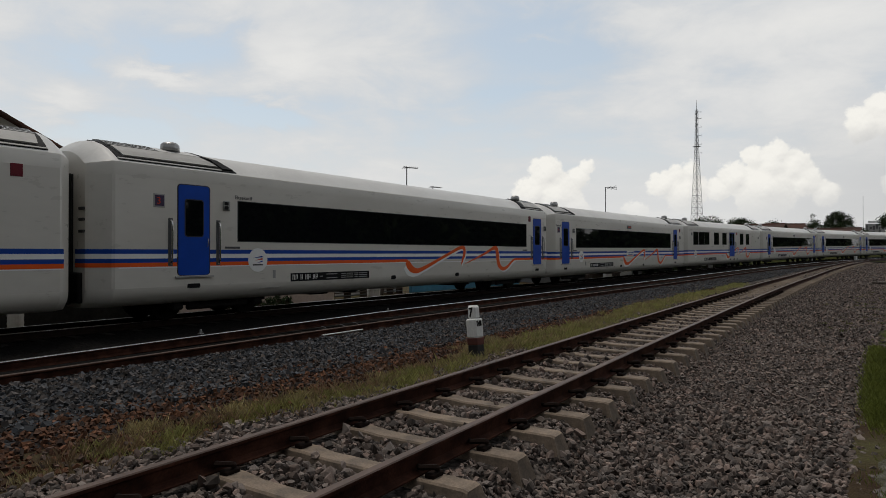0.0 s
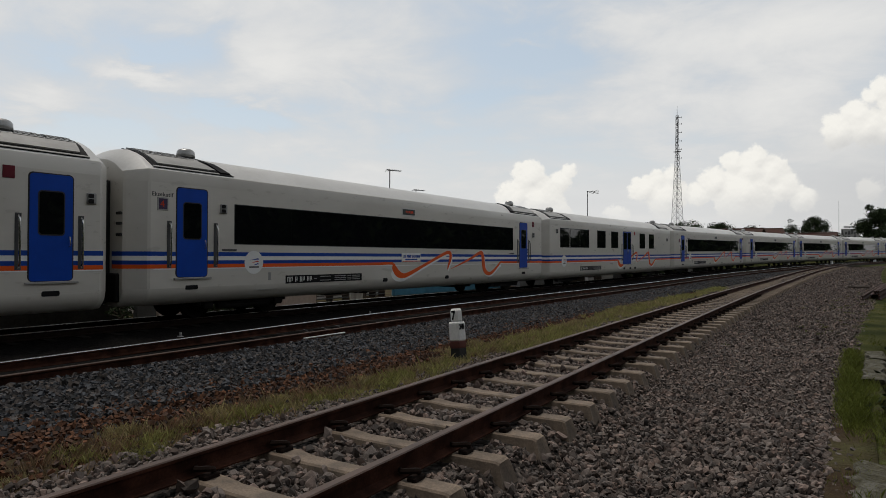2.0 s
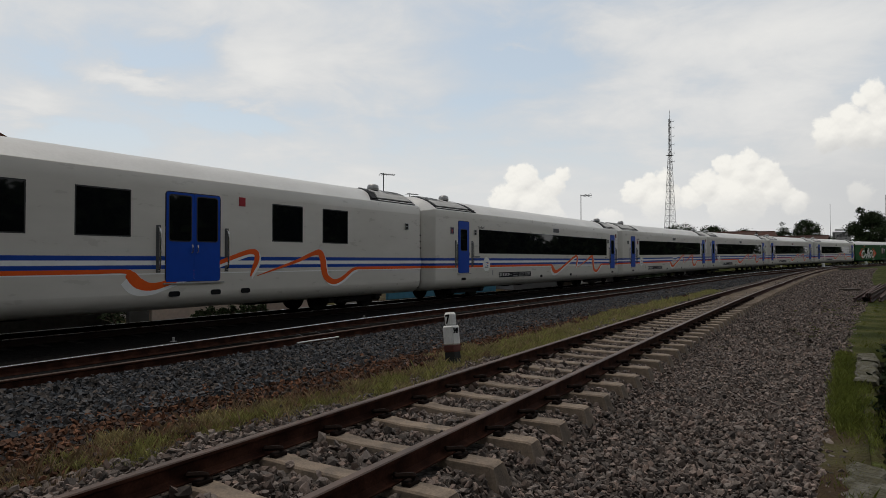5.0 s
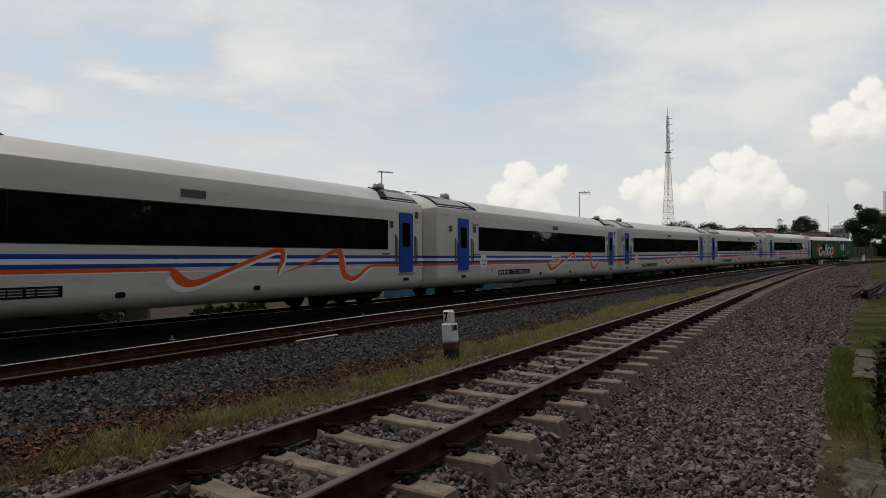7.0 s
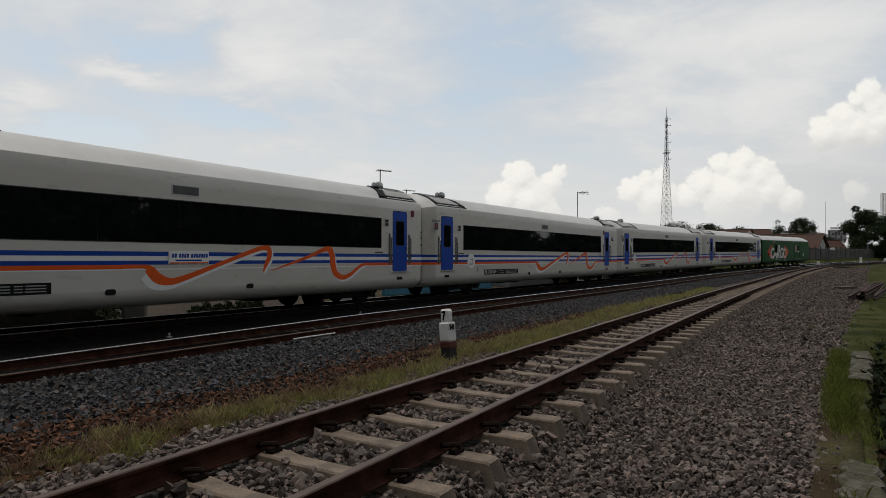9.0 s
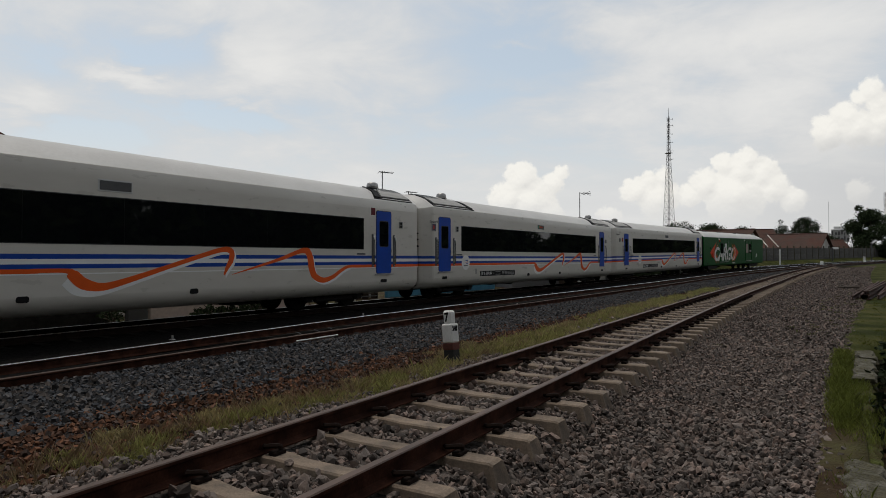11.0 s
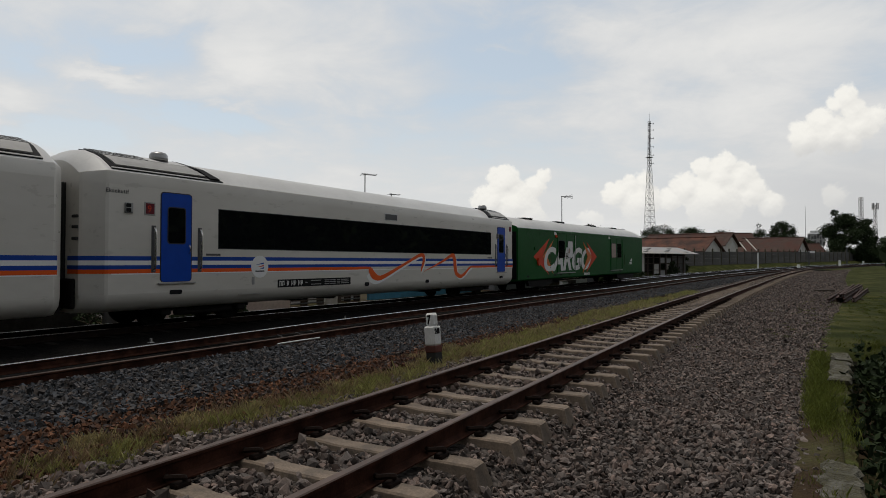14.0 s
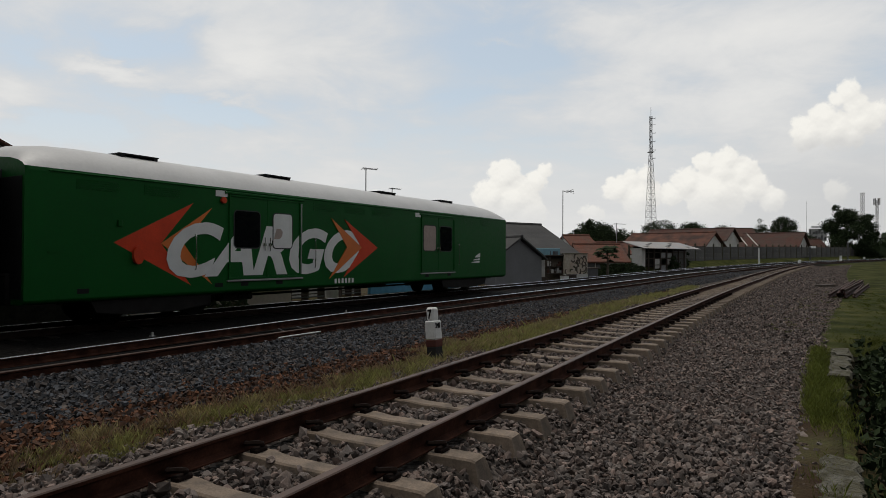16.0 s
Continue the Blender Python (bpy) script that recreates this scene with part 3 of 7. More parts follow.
def sleeper_mesh(mat):
    """Prestressed concrete sleeper: wide foot, bevelled sides, lower at the middle."""
    bm = bmesh.new()
    rows = []
    for y, top, w in ((-1.0, 0.0, 0.085), (-0.97, 0.012, 0.09), (-0.36, 0.012, 0.09), (-0.2, -0.003, 0.082), (0.2, -0.003, 0.082), (0.36, 0.012, 0.09), (0.97, 0.012, 0.09), (1.0, 0.0, 0.085)):
        rows.append([bm.verts.new(v) for v in ((-w - 0.045, y * (1.06 if abs(y) > 0.96 else 1), -0.2), (-w, y, top - 0.012), (-w + 0.014, y, top), (w - 0.014, y, top), (w, y, top - 0.012), (w + 0.045, y * (1.06 if abs(y) > 0.96 else 1), -0.2))])
    for a, b in zip(rows, rows[1:]):
        for k in range(6):
            bm.faces.new((a[k], a[(k + 1) % 6], b[(k + 1) % 6], b[k]))
    bm.faces.new(rows[0]), bm.faces.new(rows[-1][::-1])
    return mesh_of("sleeper", bm, mat)


def clip_mesh():
    """Sprung rail clip: a bent steel bar with its shoulder."""
    bm = bmesh.new()
    pts = smooth_line([(-0.05, 0.0, 0.02), (-0.03, 0.055, 0.03), (0.0, 0.075, 0.045), (0.03, 0.055, 0.05), (0.035, 0.0, 0.04), (0.01, -0.03, 0.035)], 3)
    tube(bm, pts, 0.014, 6)
    box(bm, (-0.05, 0.03, -0.005), (0.045, 0.085, 0.022), 0.006)
    bmesh.ops.scale(bm, vec=(1.25, 1.25, 1.35), verts=bm.verts)
    return mesh_of("rail_clip", bm, RUSTDARK)


SLEEPER, DARK_SLEEPER, CLIP = sleeper_mesh(CONCRETE), sleeper_mesh(OILY), clip_mesh()


def settle(s):
    """The middle track dips a little towards its near end."""
    return rise(s) - 0.03 * np.clip((12 - np.asarray(s, float)) / 8, 0, 1)


def tilt(s):
    """Its outer rail rises with the curve's easement."""
    return 0.06 * np.clip((np.asarray(s, float) - 3) / 10, 0, 1)


def build_track(name, label, line, off, top, spans, heads, pitch, s0, s1, drop=None, clips=0.0, seat=0.162, cant=None, sleeper=None):
    tr = thing(name, label, "railway track", kind="structure")
    for side, head in zip((-1, 1), heads):
        rail(line, off + side * GAUGE, top, *spans, head, tr, "", (lambda s: drop(s) + cant(s)) if cant and side < 0 else drop, RUSTDARK if sleeper and not cant else RUST)
    k = 0
    s = s0
    rng = random.Random(name)
    while s < s1:
        dz = float(drop(s)) if drop else 0.0
        x, y = line.at(s, off)
        sl = new("sleeper", sleeper or SLEEPER)
        sl.parent = tr
        sl.matrix_basis = pose(float(x), float(y), top - seat + dz, 0, 0, line.turn(s) + rng.uniform(-0.8, 0.8))
        if s < clips:
            for side in (-1, 1):
                for inner in (-1, 1):
                    o = off + side * GAUGE + inner * 0.062
                    x, y = line.at(s, o)
                    c = new("rail_clip", CLIP)
                    c.parent = tr
                    c.matrix_basis = pose(float(x), float(y), top - seat + 0.012 + dz, 0, 0, line.turn(s) + (180 if inner > 0 else 0))
        s += pitch
    return tr


build_track("siding_track", "siding with rusty rails on pale concrete sleepers", SIDING, 0, EYE - 1.25, (-40, 97, 1.0), (RAILWORN, RAILWORN), 0.65, -12.27, 90, siding_z, 26)
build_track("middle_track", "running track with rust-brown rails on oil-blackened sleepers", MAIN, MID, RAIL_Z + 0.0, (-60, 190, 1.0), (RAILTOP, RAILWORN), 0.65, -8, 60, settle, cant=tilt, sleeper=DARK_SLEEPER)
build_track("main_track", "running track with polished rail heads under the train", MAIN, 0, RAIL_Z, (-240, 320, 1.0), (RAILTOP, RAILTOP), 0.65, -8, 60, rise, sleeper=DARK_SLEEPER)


# ---- the train ----
SPEED = [9.76, 9.71, 9.97, 10.11, 10.16, 10.3, 10.44, 10.47, 10.48, 10.71, 10.93, 10.92, 10.67, 10.46, 10.53, 10.93, 11.67]
FINE_T = np.arange(0, 16.0001, 1 / 60)
_v = np.interp(FINE_T, np.arange(17), SPEED)
RUN = np.concatenate([[0], np.cumsum((_v[1:] + _v[:-1]) / 120)])
PITCH, FIRST, HALF = 20.92, 6.07, 10.46
Y = -1.495          # the side that shows, in a vehicle's own space
UP = 1.52           # eye height over the running rails
WHEEL_R = 0.40


def run(t):
    return float(np.interp(t, FINE_T, RUN))


def vehicle_pose(k, t):
    s = FIRST + PITCH * k - run(t)
    a, b = (MAIN.at(s + d) for d in (3.46, 17.46))
    turn = math.degrees(math.atan2(b[1] - a[1], b[0] - a[0]))
    za, zb = float(rise(s + 3.46)), float(rise(s + 17.46))
    return pose(float(a[0] + b[0]) / 2, float(a[1] + b[1]) / 2, RAIL_Z + (za + zb) / 2, 0, -math.degrees(math.atan2(zb - za, 14.0)), turn)


def U(u):
    return u - HALF


def panel(bm, u0, u1, z0, z1, proud=0.004, back=0.02, bevel=0.0):
    return box(bm, (U(u0), Y - proud, z0 + UP), (U(u1), Y + back, z1 + UP), bevel)


def rpanel(bm, u0, u1, z0, z1, r=0.07, proud=0.012, back=0.02):
    """A flat panel with rounded corners."""
    pts = []
    for cx, cz, a0 in ((u1 - r, z1 - r, 0), (u0 + r, z1 - r, 90), (u0 + r, z0 + r, 180), (u1 - r, z0 + r, 270)):
        pts += [(U(cx + r * math.cos(radians(a0 + 22.5 * i))), cz + r * math.sin(radians(a0 + 22.5 * i)) + UP) for i in range(5)]
    return prism(bm, pts, Y - proud, Y + back)


def hull(sections, prof, mats, split):
    """A body swept along x: sections give x, width scale and the drop of the roof; faces above the height split take the second material."""
    bm = bmesh.new()
    rows = []
    for x, w, d in sections:
        rows.append([bm.verts.new((x, y * w, z - d * max(0, z - 3.2) / 0.7)) for y, z in prof])
    n = len(prof)
    for a, b in zip(rows, rows[1:]):
        for k in range(n):
            f = bm.faces.new((a[k], a[(k + 1) % n], b[(k + 1) % n], b[k]))
            zc = sum(prof[i][1] for i in (k, (k + 1) % n)) / 2
            f.material_index = 1 if zc > split else 0
            f.smooth = zc > 3.1 or 0.5 < zc < 0.8
    bm.faces.new(rows[0]), bm.faces.new(rows[-1][::-1])
    seam = [e for e in bm.edges if len({f.material_index for f in e.link_faces}) == 2]
    bmesh.ops.split_edges(bm, edges=seam)
    return bm


def wheelset_mesh():
    bm = bmesh.new()
    for y in (-0.56, 0.56):
        o = 1 if y > 0 else -1
        for w0, w1, r in ((-0.065, 0.055, WHEEL_R), (-0.09, -0.065, WHEEL_R + 0.028)):
            m = Matrix.Translation((0, y + o * (w0 + w1) / 2, 0)) @ Matrix.Rotation(radians(90), 4, "X")
            bmesh.ops.create_cone(bm, cap_ends=True, segments=24, radius1=r, radius2=r, depth=abs(w1 - w0), matrix=m)
        m = Matrix.Translation((0, y + o * 0.09, 0)) @ Matrix.Rotation(radians(90), 4, "X")
        bmesh.ops.create_cone(bm, cap_ends=True, segments=12, radius1=0.12, radius2=0.12, depth=0.16, matrix=m)
        for k in range(4):
            a = k * math.pi / 2
            box(bm, (0.2, y + o * 0.05, -0.03), (0.28, y + o * 0.07, 0.03), m=Matrix.Rotation(a, 4, "Y"))
    m = Matrix.Rotation(radians(90), 4, "X")
    bmesh.ops.create_cone(bm, cap_ends=True, segments=12, radius1=0.075, radius2=0.075, depth=1.1, matrix=m)
    return mesh_of("wheelset", bm, UNDER)


def bogie_mesh():
    bm = bmesh.new()
    for y in (-1.0, 1.0):
        box(bm, (-1.75, y - 0.07, 0.46), (1.75, y + 0.07, 0.74), 0.04)
        box(bm, (-0.85, y - 0.06, 0.22), (0.85, y + 0.06, 0.48), 0.05)
        box(bm, (-0.55, y - 0.09, 0.30), (0.55, y + 0.09, 0.52), 0.05)
        for x in (-1.1, 1.1):
            box(bm, (x - 0.15, y - 0.1, 0.24), (x + 0.15, y + 0.1, 0.54), 0.04)
            for dx in (-0.22, 0.22):
                tube(bm, [(x + dx, y, 0.34), (x + dx, y, 0.52)], 0.065, 10)
        for x in (-0.25, 0.25):
            tube(bm, [(x, y, 0.52), (x, y, 0.82)], 0.12, 12)
        tube(bm, [(-0.7, y * 1.1, 0.45), (0.0, y * 1.12, 0.72)], 0.04, 8)
    box(bm, (-0.2, -1.05, 0.5), (0.2, 1.05, 0.68), 0.04)
    for x in (-1.5, 1.5):
        box(bm, (x - 0.06, -1.0, 0.5), (x + 0.06, 1.0, 0.62), 0.02)
    box(bm, (-0.45, -0.5, 0.6), (0.45, 0.5, 0.84), 0.04)
    return mesh_of("bogie", bm, UNDER)


WHEELSET, BOGIE = wheelset_mesh(), bogie_mesh()
WHEELS = []


def running_gear(v, k):
    for x in (-7.0, 7.0):
        bo = part("bogie", BOGIE, None, v)
        bo.location.x = x
        for dx in (-1.1, 1.1):
            w = part("wheelset", WHEELSET, None, bo)
            w.matrix_basis = pose(dx, 0, WHEEL_R)
            WHEELS.append((w, dx))


def coupler(v, end, dx=0.0):
    """Coupling, hoses and gangway at one end; dx moves them along the body."""
    made = []
    bm = bmesh.new()
    x = end * 10.05
    box(bm, (min(x, end * 10.44), -0.11, 0.72), (max(x, end * 10.44), 0.11, 0.98), 0.03)
    box(bm, (min(end * 9.6, x), -0.2, 0.66), (max(end * 9.6, x), 0.2, 1.04), 0.04)
    made.append(part("coupler", bm, UNDER, v))
    bm = bmesh.new()
    for y in (-0.55, -0.42, 0.42, 0.55):
        tube(bm, smooth_line([(end * 9.95, y, 0.80), (end * 10.15, y * 1.02, 0.60), (end * 10.42, y * 1.04, 0.46)], 4), 0.022, 6)
    made += pieces("brake_hose", bm, RUBBER, v, "black rubber brake hose")
    bm = bmesh.new()
    box(bm, (min(end * 10.0, end * 10.34), -1.0, 0.52), (max(end * 10.0, end * 10.34), 1.0, 1.14), 0.03)
    made.append(part("buffer_beam", bm, UNDER, v))
    bm = bmesh.new()
    n = 6
    for i in range(n):
        a = 10.12 + 0.33 * i / n
        d = 0.045
        lo, hi = sorted((end * a, end * (a + d)))
        box(bm, (lo, -0.62, 1.10), (hi, 0.62, 3.16), 0.02)
    box(bm, (min(end * 10.05, end * 10.44), -0.56, 1.16), (max(end * 10.05, end * 10.44), 0.56, 3.10))
    bmesh.ops.remove_doubles(bm, verts=bm.verts, dist=0.0001)
    made.append(part("gangway_bellows", bm, RUBBER, v, "black folded rubber gangway"))
    for ob in made:
        ob.location.x = dx


RIBBON = [(-0.55, -0.27, 0.085), (0.0, -0.275, 0.09), (0.12, -0.36, 0.22), (0.30, -0.53, 0.235), (0.60, -0.61, 0.165), (1.0, -0.53, 0.13), (1.9, -0.24, 0.10), (2.7, 0.02, 0.105), (3.22, 0.17, 0.12), (3.46, 0.14, 0.15), (3.47, -0.06, 0.15), (3.36, -0.27, 0.10), (3.28, -0.44, 0.03)]
RIBBON2 = [(3.50, -0.43, 0.01), (4.1, -0.27, 0.05), (4.9, -0.05, 0.09), (5.5, 0.15, 0.12), (5.76, 0.17, 0.19), (5.88, -0.02, 0.22), (5.93, -0.30, 0.225), (6.05, -0.54, 0.195), (6.35, -0.66, 0.15), (6.7, -0.58, 0.12), (7.1, -0.36, 0.10), (7.35, -0.28, 0.085), (7.7, -0.275, 0.085)]


def livery(v, start, end_u=20.47, left=0.45, wave_z=0.0, stretch=1.0):
    """Stripes and the flying ribbon on the side."""
    for nm, z0, z1, mt, lab in (("stripe", -0.005, 0.09, NAVY, "blue stripe"), ("stripe", -0.105, -0.005, WHITE, "white stripe"), ("stripe", -0.192, -0.105, NAVY, "blue stripe"), ("stripe", -0.305, -0.281, WHITE, "thin white line")):
        bm = bmesh.new()
        panel(bm, left + 0.22, end_u, z0, z1, 0.003)
        part(nm, bm, mt, v, lab)
    for z0, z1, mt, lab in ((-0.005, 0.09, NAVY, "blue stripe"), (-0.105, -0.005, WHITE, "white stripe"), (-0.192, -0.105, NAVY, "blue stripe"), (-0.28, -0.192, ORANGE, "orange stripe")):
        bm = bmesh.new()
        e = 0.003
        d = left - 0.45
        out = [(0.70 + d, 1.495), (0.60 + d, 1.495), (0.54 + d, 1.495 * 0.985), (0.24 + d, 1.495 * 0.775), (0.20 + d, 1.495 * 0.74), (0.20 + d, 0.70)]
        rows = [[bm.verts.new((U(u) - (0 if i == 0 else e), -y - (e if i < 5 else 0), z + UP)) for z in (z0, z1)] + [bm.verts.new((U(u) + 0.02, -y + 0.02, z + UP)) for z in (z1, z0)] for i, (u, y) in enumerate(out)]
        for a, b in zip(rows, rows[1:]):
            for q in range(4):
                bm.faces.new((a[q], a[(q + 1) % 4], b[(q + 1) % 4], b[q]))
        bm.faces.new(rows[0]), bm.faces.new(rows[-1][::-1])
        part("stripe", bm, mt, v, lab)
    for a, b in ((left + 0.22, start - 0.5), (start + 7.6 * stretch, end_u)):
        bm = bmesh.new()
        panel(bm, a, b, -0.28, -0.192, 0.003)
        part("stripe", bm, ORANGE, v, "orange stripe")
    bm = bmesh.new()
    ribbon(bm, [(U(start + x * stretch - 0.11), z - 0.045 + wave_z + UP, w * 1.15 + 0.02) for x, z, w in RIBBON[2:7]], Y - 0.0045, Y + 0.01)
    part("ribbon_shadow", bm, WHITE, v, "white outline under the ribbon")
    for R in (RIBBON, RIBBON2):
        bm = bmesh.new()
        ribbon(bm, [(U(start + x * stretch + 0.05), z - 0.015 + wave_z + UP, w) for x, z, w in (R[4:-1] if R is RIBBON2 else R[4:])], Y - 0.0052, Y + 0.01)
        part("ribbon_shadow", bm, WHITE, v, "white outline under the ribbon")
        bm = bmesh.new()
        ribbon(bm, [(U(start + x * stretch), z + 0.04 + (wave_z if 0.1 < x < 7.2 else 0) + UP, w) for x, z, w in R], Y - 0.0065, Y + 0.01)
        part("ribbon", bm, ORANGE, v, "orange wave-shaped ribbon")


def emblem(v, u, z=-0.2):
    bm = bmesh.new()
    disc(bm, U(u), z + UP, 0.29, 0.29, Y - 0.008, Y + 0.01)
    e = part("emblem", bm, WHITE, v, "round white emblem with dark and red wing shapes")
    for i, (dz, mt) in enumerate(((0.05, NAVY), (-0.01, RED), (-0.07, NAVY))):
        bm = bmesh.new()
        prism(bm, [(U(u) - 0.15 + 0.06 * i, z + UP + dz), (U(u) + 0.13, z + UP + dz + 0.055), (U(u) + 0.15, z + UP + dz + 0.02)], Y - 0.011, Y)
        part("wing_shape", bm, mt, e)
    bm = bmesh.new()
    box(bm, (U(u) - 0.15, Y - 0.011, z + UP - 0.135), (U(u) + 0.15, Y, z + UP - 0.10))
    part("lettering_bar", bm, DARKGREY, e)


def number_plate(v, u0, u1, z0=-0.73, z1=-0.515):
    """Black plate whose writing stands as bars."""
    bm = bmesh.new()
    panel(bm, u0, u1, z0, z1, 0.006)
    p = part("number_plate", bm, BLACK, v, "black plate with white characters")
    bm = bmesh.new()
    w = u1 - u0
    h = z1 - z0
    for i in (0, 1, 2.6, 4.2, 5.15, 6.7, 7.65):
        a = u0 + 0.06 + i * 0.107
        for du, dz0, dz1 in ((0, 0.18, 0.82), (0.052, 0.18 + 0.12 * (i % 2), 0.82)):
            panel(bm, a + du, a + du + 0.022, z0 + h * dz0, z0 + h * dz1, 0.009)
        panel(bm, a, a + 0.07, z0 + h * (0.44 if i % 1 else 0.72), z0 + h * (0.52 if i % 1 else 0.82), 0.0088)
    tagged(part("lettering_bar", bm, LETTER, p), kind="stuff")
    bm = bmesh.new()
    for a, b, rows in ((0.34, 0.375, 1), (0.42, 0.56, 2), (0.61, 0.68, 3), (0.69, 0.77, 3), (0.79, 0.84, 3), (0.85, 0.97, 3)):
        for r in range(rows):
            zc = z0 + h * (0.5 if rows == 1 else 0.75 - 0.5 * r / (rows - 1))
            panel(bm, u0 + w * a, u0 + w * b, zc - h * 0.05, zc + h * 0.05, 0.0085)
    tagged(part("lettering_bar", bm, GREY, p), kind="stuff")


def grab_rail(v, u, z0=-0.25, z1=0.75):
    bm = bmesh.new()
    x = U(u)
    panel(bm, u - 0.055, u + 0.055, z0 - 0.02, z1 + 0.02, 0.004)
    r = part("handrail_recess", bm, DARKGREY, v)
    bm = bmesh.new()
    tube(bm, smooth_line([(x, Y + 0.01, z0 + UP + 0.02), (x, Y - 0.06, z0 + UP + 0.07), (x, Y - 0.075, z0 + UP + 0.25), (x, Y - 0.075, z1 + UP - 0.25), (x, Y - 0.06, z1 + UP - 0.07), (x, Y + 0.01, z1 + UP - 0.02)], 4), 0.022, 10)
    part("handrail", bm, CHROME, v, "polished steel handrail", True)


def side_door(v, u0, u1, leaves=1, z0=-0.48, z1=1.52):
    bm = bmesh.new()
    rpanel(bm, u0 - 0.022, u1 + 0.022, z0 - 0.01, z1 + 0.022, 0.085, 0.004, 0.03)
    part("door_seal", bm, RUBBER, v)
    for i in range(leaves):
        a = u0 + (u1 - u0) * i / leaves
        b = u0 + (u1 - u0) * (i + 1) / leaves
        bm = bmesh.new()
        rpanel(bm, a + 0.004, b - 0.004, z0, z1, 0.07 if leaves == 1 else 0.03, 0.012, 0.03)
        d = part("door", bm, BLUE, v, "deep blue enamelled door")
        bm = bmesh.new()
        c, hw = (a + b) / 2, min(0.215 if leaves == 1 else 0.27, (b - a) * 0.39)
        top, low = (1.215, 0.37) if leaves == 1 else (1.475, 0.42)
        rpanel(bm, c - hw - 0.025, c + hw + 0.025, low, top, 0.07, 0.016, 0.0)
        part("window_frame", bm, RUBBER, d)
        bm = bmesh.new()
        rpanel(bm, c - hw, c + hw, low + 0.025, top - 0.025, 0.055, 0.019, 0.0)
        part("pane", bm, PANE, d)
        bm = bmesh.new()
        hx = U(b - 0.07) if (leaves == 1 or i == 0) else U(a + 0.07)
        tube(bm, smooth_line([(hx, Y, 0.16 + UP), (hx, Y - 0.06, 0.19 + UP), (hx, Y - 0.06, 0.33 + UP), (hx, Y, 0.36 + UP)], 3), 0.012, 6)
        part("handle", bm, CHROME, d)
    bm = bmesh.new()
    panel(bm, u0 - 0.07, u1 + 0.1, z0 - 0.05, z0 - 0.02, 0.05, 0.02)
    part("door_step", bm, PANELGREY, v)
    if leaves > 1:
        return
    bm = bmesh.new()
    rpanel(bm, (u0 + u1) / 2 - 0.16, (u0 + u1) / 2 + 0.16, z0 - 0.29, z0 - 0.19, 0.03, 0.005, 0.01)
    part("foothold", bm, BLACK, v)


